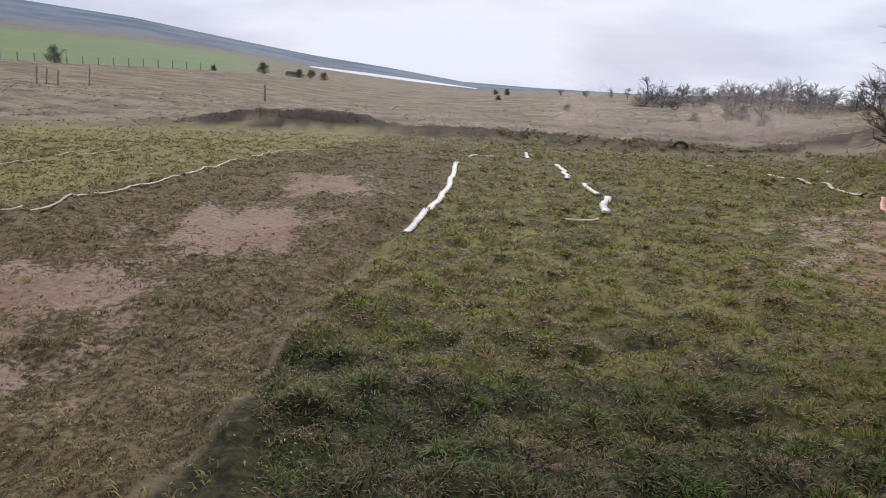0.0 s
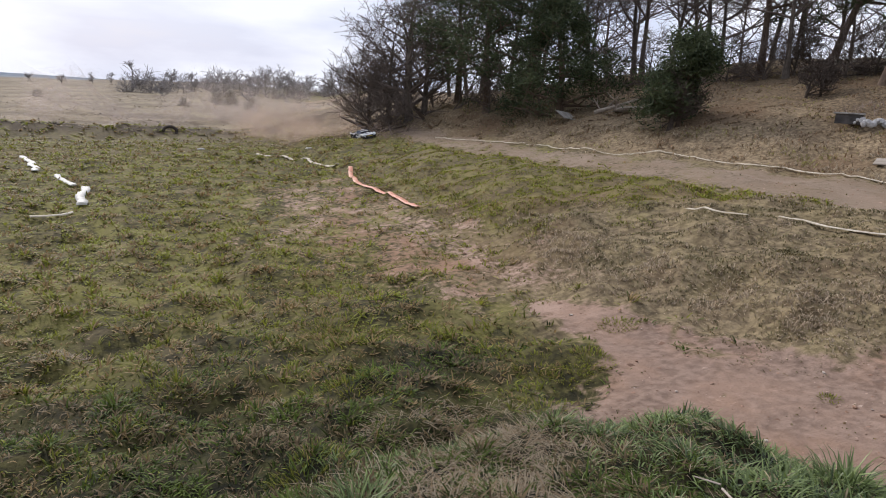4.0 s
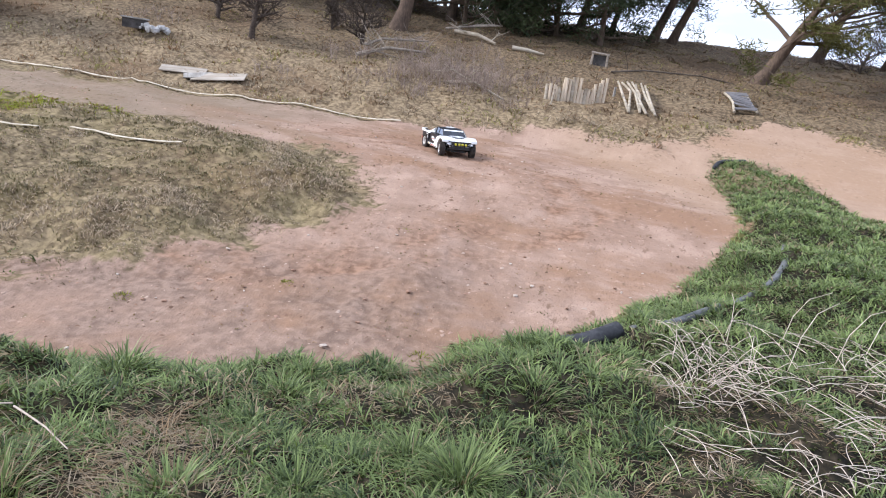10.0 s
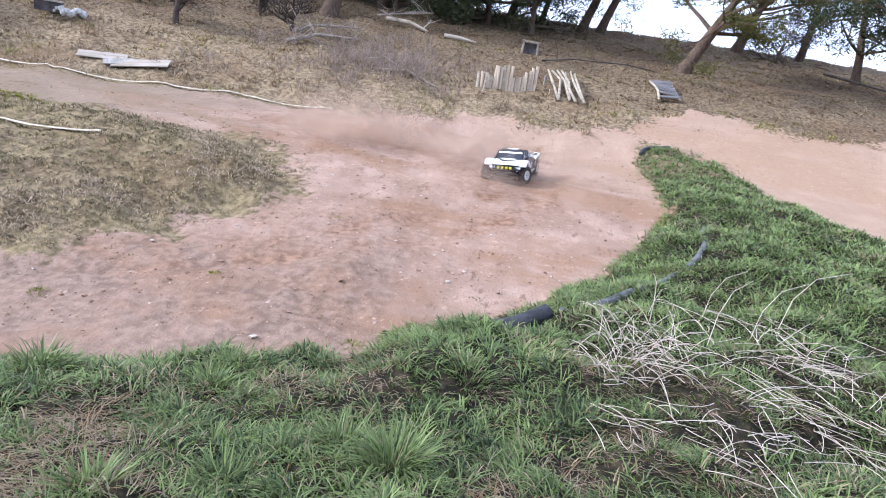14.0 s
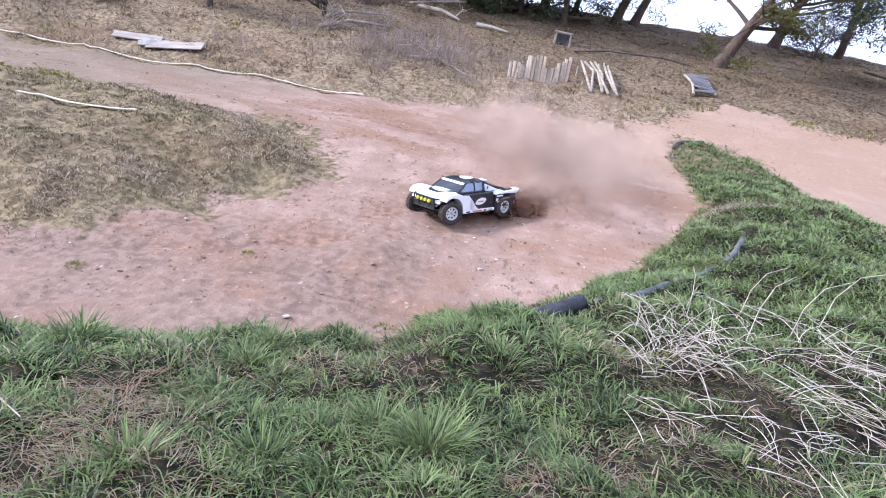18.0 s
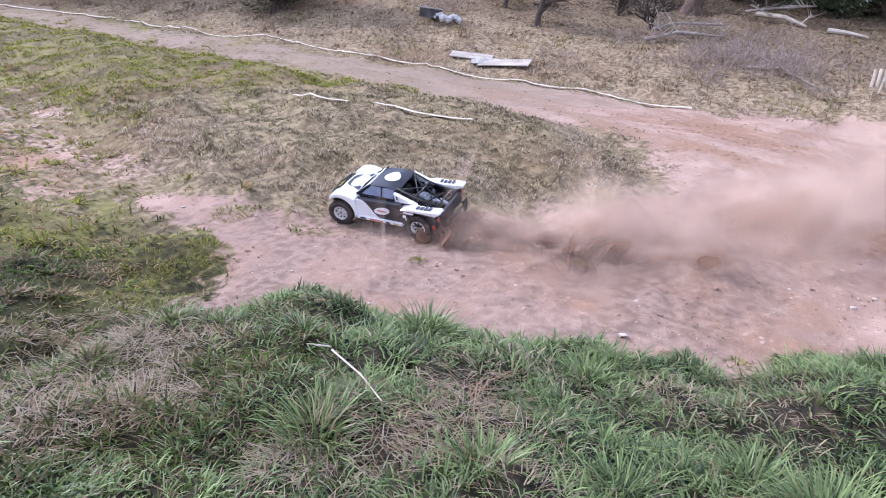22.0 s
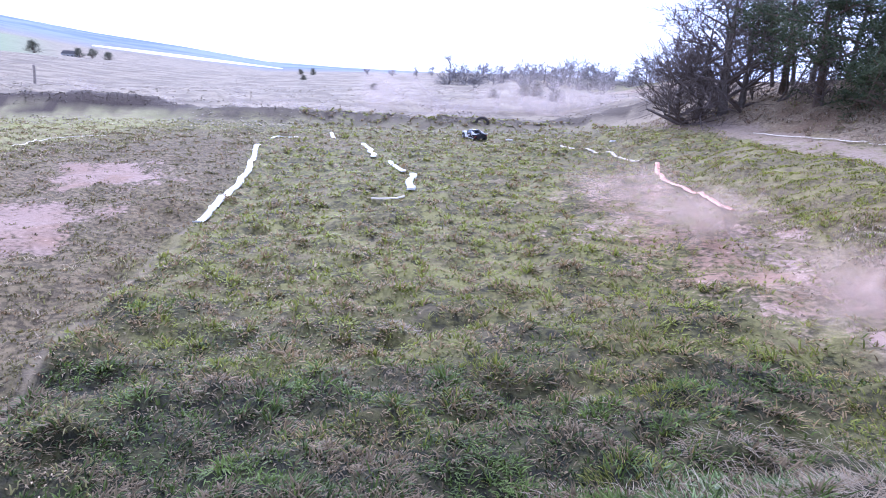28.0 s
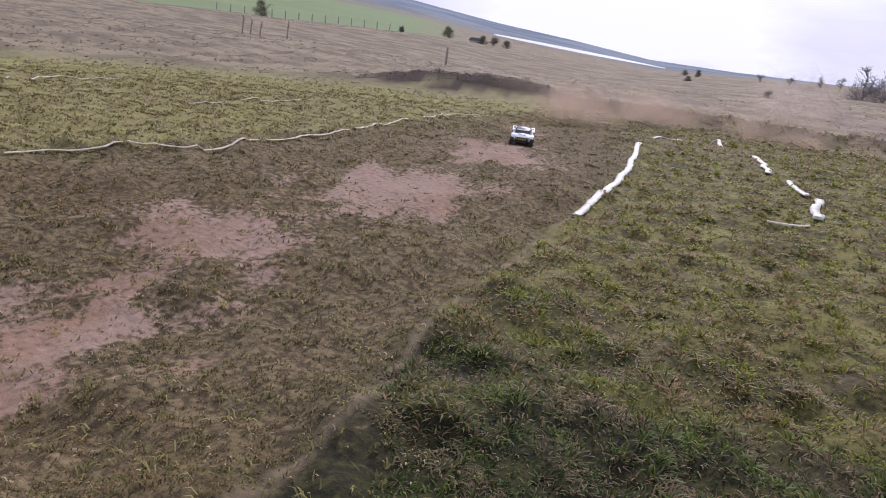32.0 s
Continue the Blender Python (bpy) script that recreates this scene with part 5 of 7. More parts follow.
# shorter, sunnier grass that covers the strip beyond the brambles
x, y = polar(150000, -122, -70, 3.4, 13.5, .35)
m = (inside(x, y, BANK) > .0) & (rng.uniform(0, 1, len(x)) < ramp(x, 3.4, 5.2)) & (np.min([np.hypot(x - bx, y - by) for bx, by in BRAMBLES], 0) > .18)
x, y = keep(m, x, y)
x, y, way, d, one, two = clumped(x, y, 4200, .04)
arched("strip_grass", x, y, (.05 + .05 * one) * rng.uniform(.7, 1.3, len(x)), .0022 + .00045 * np.hypot(x, y), rng.uniform(.5, 1.4, len(x)), rng.uniform(.6, 2.2, len(x)), "lush", "short bright green grass on the strip beside the track",
       way, .2 + .4 * two + .25 * wave(x, y, .9, 45) + .2 * rng.uniform(0, 1, len(x)), rng.uniform(0, 1, len(x)) < .06 + .2 * (wave(x, y, 1.1, 46) > .5))
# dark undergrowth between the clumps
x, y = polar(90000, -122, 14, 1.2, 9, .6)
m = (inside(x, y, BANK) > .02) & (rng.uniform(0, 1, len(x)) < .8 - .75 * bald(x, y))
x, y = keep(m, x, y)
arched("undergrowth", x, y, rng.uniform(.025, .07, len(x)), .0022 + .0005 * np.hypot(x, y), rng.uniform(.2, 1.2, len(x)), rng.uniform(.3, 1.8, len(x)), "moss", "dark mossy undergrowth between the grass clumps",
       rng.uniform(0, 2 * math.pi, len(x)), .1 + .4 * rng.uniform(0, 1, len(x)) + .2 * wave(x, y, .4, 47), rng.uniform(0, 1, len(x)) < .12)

# matted dead grass: everywhere a little, thick on the bald places
x, y = polar(190000, -122, 14, 1.1, 10, .6)
m = (inside(x, y, BANK) > .03) & (rng.uniform(0, 1, len(x)) < np.clip(.05 + .95 * bald(x, y) + .16 * (wave(x, y, .5, 35) > .3) + .45 * (np.min([np.hypot(x - bx, y - by) for bx, by in BRAMBLES], 0) < .3), 0, 1))
x, y = keep(m, x, y)
x, y, way, d, one, two = clumped(x, y, 1900, .05)
arched("dead_grass", x, y, .04 + .11 * one + rng.uniform(0, .03, len(x)), .0009 + .0004 * np.hypot(x, y), rng.uniform(.05, .75, len(x)), rng.uniform(.2, 1.4, len(x)), "straw", "matted dead straw-coloured grass on the bank",
       way + rng.normal(0, .6, len(x)), .05 + .75 * one * two, two < .45)

# rough grass behind the viewer
x, y = polar(20000, 10, 240, .3, 9, .55)
x, y, way, d, one, two = clumped(x, y, 3000, .05)
m = (inside(x, y, BANK) > -.3) | (x < -2)
x, y, way, one, two = keep(m & (np.hypot(x, y) > .2), x, y, way, one, two)
sward("rough_grass", x, y, .02 + .06 * one * two, .003 + .0006 * np.hypot(x, y), rng.uniform(.6, 2.0, len(x)), "mixed", "rough green and fawn grass on the bank top", heading=way, tone=.1 + .6 * two, dead=one < .3)

# the rough field between the two legs of the track: small clumps of moss and grass
x, y = polar(280000, -44, 40, 1.5, 30, .72)
e_side = inside(x, y, [(14, 40), (14, -3), (-2.0, .6)] + LEFT_EDGE + [(-9, 30)])
on_top = ramp(y - (1.7 - x * .12), 0, .5) * (1 - ramp(x, 1.9, 2.4))
m = ((inside(x, y, BANK) < .2) | (rng.uniform(0, 1, len(x)) < on_top * (1 - .7 * bald(x, y)))) & (inside(x, y, ISLAND) < 0) & (e_side > -.05) & (rng.uniform(0, 1, len(x)) < .22 + .78 * ramp(-inside(x, y, DIRT) + .2 * wave(x, y, .5, 52), .0, .75)) & ((seg_dist(x, y, LEFT_EDGE) > .045 + .05 * wave(x, y, .4, 48)) | (y > 11)) & (rng.uniform(0, 1, len(x)) > dirt_at(x, y) * 1.25) & (x - foot(y) < -.4)
x, y = keep(m, x, y)
x, y, way, d, one, two = clumped(x, y, 15000, .036)
r = np.hypot(x, y)
hump = np.clip(wave(x, y, .62, 11), -.3, 1.2)
tall = np.clip(.012 + .022 * one * two + .012 * rng.uniform(0, 1, len(x)) + .014 * hump, .008, .06) * (1 + r / 60)
patch = wave(x, y, .9, 36) + .7 * wave(x, y, .4, 37)
brown = rng.uniform(0, 1, len(x)) < np.clip(.36 - .35 * patch + .4 * (two < .25), .06, .9)
comb = 1.0 + 1.6 * wave(x, y, 1.7, 40)
way = np.arctan2(np.sin(way) + .6 * np.sin(comb), np.cos(way) + .6 * np.cos(comb))
rise, bend = np.clip(1.15 - d / .06 * .4 + rng.normal(0, .25, len(x)), .15, 1.45), rng.uniform(.5, 2.0, len(x))
# brighter on the yellower ridge; near tone lowered for shaded tussock sides
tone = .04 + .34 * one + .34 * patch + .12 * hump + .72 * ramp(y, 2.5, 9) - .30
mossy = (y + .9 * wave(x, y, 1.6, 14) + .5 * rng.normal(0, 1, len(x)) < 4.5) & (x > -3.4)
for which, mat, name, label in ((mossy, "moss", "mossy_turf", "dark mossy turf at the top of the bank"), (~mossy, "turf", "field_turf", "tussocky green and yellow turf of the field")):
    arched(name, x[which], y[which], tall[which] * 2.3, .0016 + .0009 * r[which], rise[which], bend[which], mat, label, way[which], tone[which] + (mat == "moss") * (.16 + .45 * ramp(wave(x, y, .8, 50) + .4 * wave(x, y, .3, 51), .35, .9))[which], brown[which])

# worn turf on the returning leg
x, y = polar(130000, 12, 74, 2.2, 24, .72)
e_side = inside(x, y, [(14, 40), (14, -3), (-2.0, .6)] + LEFT_EDGE + [(-9, 30)])
m = (e_side < .05) & ((seg_dist(x, y, LEFT_EDGE) > .04 + .05 * wave(x, y, .4, 49)) | (y > 11)) & (rng.uniform(0, 1, len(x)) > dirt_at(x, y) * 1.15)
x, y = keep(m, x, y)
x, y, way, d, one, two = clumped(x, y, 16000, .032)
r = np.hypot(x, y)
sward("worn_turf", x, y, rng.uniform(.006, .024, len(x)) * (1 + r / 40), .0018 + .0006 * r, rng.uniform(.9, 2.6, len(x)), "worn", "short worn brownish turf beside the bare patches", heading=way, tone=.25 + .4 * one + .3 * wave(x, y, .6, 38), dead=two < .3)

# the island inside the bend: short turf on top, dead tussocks on its side, thinning out into the dirt
x, y = polar(230000, -74, -8, 3.9, 19, .6)
ins = inside(x, y, ISLAND)
m = (ins > -.75) & (rng.uniform(0, 1, len(x)) < ramp(ins + .25 * wave(x, y, .7, 42), -.55, .30) ** 1.6)
x, y = keep(m, x, y)
x, y, way, d, one, two = clumped(x, y, 9000, .034)
ins = inside(x, y, ISLAND)
side = np.exp(-((ins - .45) / .4) ** 2) * np.clip(.6 + .6 * wave(x, y, .8, 41), 0, 1)
rim = ramp(.35 - ins, 0, .5)
tall = (.010 + .022 * one * two) * (1 + .3 * rng.normal(0, 1, len(x))) + .075 * side * two * rng.uniform(.3, 1, len(x))
tall = np.clip(tall, .006, .11) * (1 - .5 * rim)
brown = rng.uniform(0, 1, len(x)) < np.clip(.25 + .75 * side + .25 * rim - .3 * wave(x, y, 1.1, 43), .05, .92)
back = y + .4 * x + .7 * wave(x, y, 1.4, 19) + .3 * rng.normal(0, 1, len(x)) > 9.4
way_i, tone_i = way, .2 + .45 * one + .35 * wave(x, y, 1.0, 44)
for which, mat, name, label in ((~back, "island", "island_turf", "fawn turf with dead tussocks on the island in the bend"), (back, "turf", "island_grass", "short yellow-green turf along the back of the island")):
    xx, yy = x[which], y[which]
    sward(name, xx, yy, tall[which], .0018 + .0005 * np.hypot(xx, yy), rng.uniform(.8, 2.6, len(xx)), mat, label, heading=way_i[which], tone=tone_i[which] + .3 * (mat == "turf"), dead=brown[which] & (rng.uniform(0, 1, len(xx)) < (.5 if mat == "turf" else 1)))

# dry grass of the hill
x, y = polar(125000, -122, -8, 8.5, 28, .55)
up = x - foot(y)
m = (rng.uniform(0, 1, len(x)) < ramp(up + .5 * wave(x, y, 1.2, 51) + .3 * wave(x, y, .4, 56), -.6, 1.1)) & (inside(x, y, BANK) < 0) & (rng.uniform(0, 1, len(x)) > dirt_at(x, y) * 1.2)
x, y = keep(m, x, y)
x, y, way, d, one, two = clumped(x, y, 6500, .06)
up = x - foot(y)
green = (wave(x, y, 2.6, 52) + .6 * rng.normal(0, 1, len(x)) > .8) | ((y < -1.5) & (x < 14.6) & (wave(x, y, 1.4, 55) > -.1))
pale = ~green & (rng.uniform(0, 1, len(x)) < np.clip(.88 - .22 * up + .4 * wave(x, y, 1.6, 53), .06, .9))
for which, mat, name, label in ((green, "mixed", "hill_turf", "patchy green turf at the foot of the hill"), (pale, "straw", "hill_grass", "dry fawn grass on the hill"), (~green & ~pale, "bracken", "bracken_litter", "brown bracken litter on the hill")):
    xx, yy, tt, oo, ww = x[which], y[which], two[which], one[which], way[which]
    near = np.clip(1.3 - (xx - foot(yy)) / 5, .45, 1)
    sward(name, xx, yy, (.02 + .10 * oo * tt + .03 * rng.uniform(0, 1, len(xx))) * near, .0025 + .0005 * np.hypot(xx, yy), rng.uniform(.8, 2.6, len(xx)), mat, label, heading=ww, tone=.2 + .5 * tt + .3 * wave(xx, yy, 1.5, 54))

# grass beyond the tapes and the heath
x, y = polar(52000, -16, 70, 11, 27, .5)
m = (inside(x, y, [(14, 40), (14, -3), (-2.0, .6)] + LEFT_EDGE + [(-9, 30)]) < 0) & (x < -9.5) | ((y > 20) & (x < 6))
x, y = keep(m, x, y)
sward("rough_pasture", x, y, rng.uniform(.015, .05, len(x)), .004 + .0007 * np.hypot(x, y), rng.uniform(.8, 2.2, len(x)), "mixed", "rough yellowish pasture beyond the hose")
x, y = polar(80000, -14, 72, 25, 120, .75)
high, d = along(x, y, BERM, BERM_HIGH)
m = (rng.uniform(0, 1, len(x)) < np.clip(.5 + wave(x, y, 5, 61), .1, 1)) & (x < 9) & ((d > 2.4) | (high < .12)) & (seg_dist(x, y, TRENCH) > 1.5)
x, y = keep(m, x, y)
r = np.hypot(x, y)
dark = wave(x, y, 7, 62) + .5 * rng.normal(0, 1, len(x)) > .35
for which, mat, name, label in ((dark, "heather", "heather", "low dark heather on the moor"), (~dark, "moor", "moor_grass", "bleached fawn moor grass")):
    xx, yy = x[which], y[which]
    sward(name, xx, yy, rng.uniform(.02, .06, len(xx)), .012 + .0007 * np.hypot(xx, yy), rng.uniform(1.5, 3.5, len(xx)), mat, label)
xx, yy = polar(26000, -12, 46, 29, 37, .4)
high, d = along(xx, yy, BERM, BERM_HIGH)
xx, yy = keep((d < 1.4) & (high > .12), xx, yy)
sward("berm_heather", xx, yy, rng.uniform(.015, .05, len(xx)), .016 + 0 * xx, rng.uniform(1.0, 2.6, len(xx)), "dark_heather", "dark heather along the crest of the berm")


def tussock(x, y, blades_n, tall, spread, mat, label, seed, flat=0.0):
    r = np.random.default_rng(seed)
    a = r.uniform(0, 2 * math.pi, blades_n)
    q = np.sqrt(r.uniform(0, 1, blades_n))
    bx, by = x + np.cos(a) * q * spread, y + np.sin(a) * q * spread
    rise = np.clip((1.45 - .5 * q) * (1 - flat) + r.normal(0, .15, blades_n), .08, 1.55)
    return arched("grass_tussock", bx, by, tall * (.62 + .25 * (flat > 0)) * r.uniform(.6, 1.25, blades_n), np.full(blades_n, .0030 - .0012 * (flat > 0)), rise, r.uniform(.5, 1.7, blades_n), mat, label,
                  a + r.normal(0, .35 + flat * 1.5, blades_n), r.uniform(.15, .95, blades_n), r.uniform(0, 1, blades_n) < .08 + .12 * flat, "grass tussock")


for k, (x, y, n, tall, spread) in enumerate(TUSSOCKS):
    tussock(x, y, n, tall, spread, "lush", "tall arching tussock of green grass on the bank", 100 + k)
for k, (x, y, n, tall, spread) in enumerate(STRAW):
    tussock(x, y, n, tall, spread, "straw", "flattened clump of dead straw-coloured grass", 200 + k, .72)
for k, (x, y, n, tall, spread) in enumerate(TUFTS):
    tussock(x, y, n, tall, spread, "turf", "small green tuft growing in the bare track", 300 + k)

# ---- hoses, boards and clutter ----
M["hose_white"] = simple("hose_white", (.45, .43, .38), (.68, .66, .60), 18, .6, bump=.3)
M["hose_cream"] = simple("hose_cream", (.40, .34, .25), (.60, .53, .42), 14, .7, bump=.3)
M["hose_orange"] = simple("hose_orange", (.54, .20, .12), (.66, .37, .26), 12, .6, bump=.3)
M["pipe_black"] = simple("pipe_black", (.018, .019, .022), (.05, .05, .055), 30, .45, bump=.2, depth=.002)
M["pipe_dusty"] = simple("pipe_dusty", (.06, .065, .068), (.14, .145, .145), 22, .7, bump=.2, depth=.002)
M["pale_wood"] = simple("pale_wood", (.28, .235, .175), (.46, .40, .32), 18, .8, bump=.4, stretch=(1, .15, 1))
M["new_wood"] = simple("new_wood", (.44, .35, .25), (.60, .50, .385), 16, .75, bump=.3, stretch=(1, 1, .15))
M["slate_wood"] = simple("slate_wood", (.10, .095, .10), (.19, .18, .185), 18, .85, bump=.4, stretch=(1, .2, 1))
M["grey_wood"] = simple("grey_wood", (.22, .20, .18), (.36, .34, .31), 18, .85, bump=.4, stretch=(1, .2, 1))
M["dead_stem"] = simple("dead_stem", (.40, .33, .27), (.62, .54, .465), 30, .8, bump=.1)
M["dead_wood"] = simple("dead_wood", (.20, .165, .13), (.36, .31, .26), 24, .9, bump=.5, depth=.006)
M["dry_brush"] = simple("dry_brush", (.20, .15, .12), (.36, .285, .235), 40, .95, bump=.1)
M["board_wood"] = simple("board_wood", (.27, .23, .185), (.40, .35, .295), 14, .85, bump=.4, stretch=(.15, 1, 1))
M["stalk_wood"] = simple("stalk_wood", (.30, .24, .19), (.48, .41, .34), 30, .85, bump=.2)
M["rubble"] = simple("rubble", (.34, .33, .32), (.52, .51, .50), 12, .9, bump=.6, depth=.01)
M["clod"] = simple("clod", (.20, .115, .075), (.36, .23, .165), 40, .95, bump=.5, depth=.004)
M["stone"] = simple("stone", (.36, .29, .24), (.52, .45, .39), 40, .9, bump=.3)
M["dark_stone"] = simple("dark_stone", (.04, .036, .034), (.10, .09, .085), 10, .9, bump=.6, depth=.02)


def hose(line, wide, thick, material, label, name="boundary_hose", seed=0, group="hoses along the track"):
    """A flattened hose that follows the ground, with slight kinks and folds."""
    rand = np.random.default_rng(seed)
    pts = [Vector((x, y, 0)) for x, y in line]
    path = []
    for a, b in zip(pts, pts[1:]):
        n = max(2, int((b - a).length / .12))
        path += [a.lerp(b, k / n) for k in range(n)]
    path.append(pts[-1])
    xs, ys = np.array([p.x for p in path]), np.array([p.y for p in path])
    if len(path) > 7:
        k = np.ones(5) / 5
        xs[2:-2], ys[2:-2] = np.convolve(xs, k, "valid"), np.convolve(ys, k, "valid")
    w = wave(xs, ys, 1.6, seed)
    dx, dy = np.gradient(xs), np.gradient(ys)
    L = np.hypot(dx, dy) + 1e-9
    nx, ny = -dy / L, dx / L
    xs, ys = xs + nx * w * wide * .3, ys + ny * w * wide * .3
    zs = land(xs, ys)
    zs = np.maximum(zs, np.convolve(np.pad(zs, 3, mode='edge'), np.ones(7) / 7, 'valid'))
    width = wide * (1 + .14 * wave(xs, ys, .5, seed + 5))
    high = thick * .4 * (1 + .3 * np.clip(wave(xs, ys, .5, seed + 9), -.6, 1.5))
    b = Build()
    rows = []
    for i in range(len(xs)):
        rows.append([(xs[i] + nx[i] * width[i] * u, ys[i] + ny[i] * width[i] * u, zs[i] + .022 + high[i] * v) for u, v in ((-.5, -.3), (-.42, .7), (-.12, 1), (.14, .85), (.42, .75), (.5, -.3))])
    loft(b, rows)
    for ring in (rows[0], rows[-1]):
        b.add(ring, [tuple(range(len(ring)))])
    return thing(name, b, M[material], label, "hose", group, smooth=True)


W = "flattened white hose lying on the grass as a track edge"
hose([(-4.5, 9.4), (-4.82, 10.9), (-5.46, 13.8), (-6.28, 16.5), (-6.74, 17.7), (-7.0, 18.6)], .13, .05, "hose_white", W, seed=1)
hose([(-7.3, 20.2), (-6.9, 21.6)], .10, .03, "hose_white", W, seed=2)
hose([(-6.35, 23.4), (-5.74, 21.9)], .12, .05, "hose_white", W, seed=3)
hose([(-4.63, 21.0), (-4.03, 19.3), (-3.52, 17.4)], .14, .05, "hose_white", W, seed=4)
hose([(-3.0, 16.8), (-2.34, 14.9)], .13, .05, "hose_white", W, seed=5)
hose([(-2.12, 14.6), (-1.85, 12.5)], .15, .07, "hose_white", "thick folded end of the white hose on the turf", seed=6)
hose([(-2.39, 11.6), (-1.84, 11.75)], .08, .03, "hose_cream", "thin pale hose end hidden in the turf", seed=7)
for k, seg in enumerate([[(-9.9, 4.4), (-9.86, 5.3), (-9.84, 5.9)], [(-9.9, 6.0), (-9.56, 6.5), (-9.3, 6.75), (-9.62, 8.1)], [(-9.64, 8.25), (-9.76, 9.3), (-10.05, 10.7)], [(-10.1, 10.9), (-10.9, 13.2), (-11.1, 14.1)],
                         [(-11.2, 14.6), (-11.9, 16.7), (-11.5, 17.3), (-10.95, 17.8)], [(-13.97, 9.8), (-13.78, 10.5)], [(-14.4, 11.5), (-14.36, 13.4)], [(-18.2, 7.9), (-18.9, 9.3), (-18.8, 11.0)]]):
    hose(seg, .05, .02, "hose_cream", "pale flattened hose half sunk in the grass", seed=20 + k)
HILL = "cream hose pegged along the foot of the hill"
hose([(6.3, 19.6), (6.46, 19.2), (7.0, 17.7), (7.5, 16.0)], .045, .03, "hose_cream", HILL, seed=30)
hose([(7.52, 15.9), (7.9, 13.6), (8.85, 11.95)], .045, .03, "hose_cream", HILL, seed=31)
hose([(8.87, 11.9), (9.2, 10.2), (9.55, 8.6), (9.95, 7.0), (10.44, 5.58), (10.81, 4.21)], .045, .03, "hose_cream", HILL, seed=32)
hose([(1.44, 22.0), (2.54, 19.2), (3.0, 16.8)], .10, .04, "hose_cream", "pale hose end beside the orange hose", seed=41)
hose([(3.06, 15.6), (2.85, 13.9), (2.96, 12.4), (3.07, 11.2), (3.11, 10.15)], .10, .03, "hose_orange", "faded orange hose lying across the turf", seed=42)
hose([(5.30, 6.75), (5.38, 6.25), (5.47, 6.0)], .04, .02, "hose_cream", "cream hose half buried on the island", seed=43)
hose([(5.75, 5.85), (5.84, 5.2), (6.07, 4.7)], .045, .02, "hose_cream", "cream hose half buried on the island", seed=44)


def corrugated(line, radius, material, label, seed, bury=.5):
    pts = [Vector((x, y, ground_at(x, y) + radius * (1 - bury))) for x, y in line]
    path, radii = [], []
    for a, b in zip(pts, pts[1:]):
        n = max(2, int((b - a).length / .018))
        for k in range(n):
            path.append(a.lerp(b, k / n))
    sm = [sum((path[max(0, min(len(path) - 1, i + d))] for d in range(-9, 10)), Vector()) / 19 for i in range(len(path))]
    radii = [radius * (1 + .05 * (1 if i % 2 else -1)) for i in range(len(sm))]
    b = Build()
    b.tube(sm, radii, 12)
    return thing("drain_pipe", b, M[material], label, "pipe", "pipes on the bank", smooth=True)


corrugated([(4.0, .40), (4.12, .14), (4.4, -.16)], .062, "pipe_black", "black corrugated drain pipe on the edge of the bank", 1, .6)
corrugated([(4.4, -.16), (4.6, -.42), (4.88, -.66), (5.45, -.9), (5.87, -1.14), (6.22, -1.25), (7.0, -1.32)], .030, "pipe_dusty", "dusty grey corrugated pipe sunk in the grass", 2, .8)
corrugated([(11.55, -.78), (11.95, -.85), (12.1, -1.3)], .035, "pipe_black", "black pipe round the tip of the grass strip", 3, .4)


def stems(centre, count, spread, long, label, seed, arch_up=.42, thin=.0022, lift=.12):
    """Loose dead stems, arching over one another."""
    rand = random.Random(seed)
    heap = empty("bramble", on_land(*centre), label, "bramble", "brambles on the bank")
    inv = heap.matrix_basis.inverted()
    for _ in range(count):
        x, y = centre[0] + rand.gauss(0, spread), centre[1] + rand.gauss(0, spread)
        z = heap.matrix_basis.translation.z + (x - centre[0]) * .12 + rand.uniform(.0, lift)
        a = rand.uniform(0, 6.28)
        L = long * rand.uniform(.45, 1.2)
        rise, turn = rand.uniform(-.25, arch_up), rand.gauss(0, .9)
        p, path = Vector((x, y, z)), []
        for k in range(8):
            u = k / 7
            path.append(inv @ p)
            ang = a + turn * u
            p = p + Vector((math.cos(ang), math.sin(ang), rise * (1 - 1.45 * u))) * (L / 7)
        b = Build()
        b.tube(path, [thin * (1.15 - .5 * k / 7) for k in range(8)], 4, cap=False)
        part("stem", b, M["dead_stem"], heap)
    return heap


for k, (cx, cy, n, sp, L, up, lift) in enumerate([(3.62, -.58, 44, .11, .27, 2.2, .16), (3.80, -.78, 36, .11, .27, 2.0, .18), (3.95, -.70, 16, .12, .26, 1.8, .14), (3.15, -.68, 16, .13, .30, .8, .08), (3.42, -.98, 14, .15, .32, .9, .1),
                                                (4.2, -1.5, 24, .2, .40, .8, .12), (3.75, -1.55, 40, .22, .42, .5, .12), (3.15, -1.15, 30, .16, .36, .45, .1), (4.4, -1.75, 36, .2, .42, .45, .12), (3.5, -1.75, 30, .2, .42, .35, .1)]):
    stems((cx, cy), int(n * 1.05), sp, L, "tangle of pale dry bramble stems in the grass", 60 + k, up, .0019, lift)
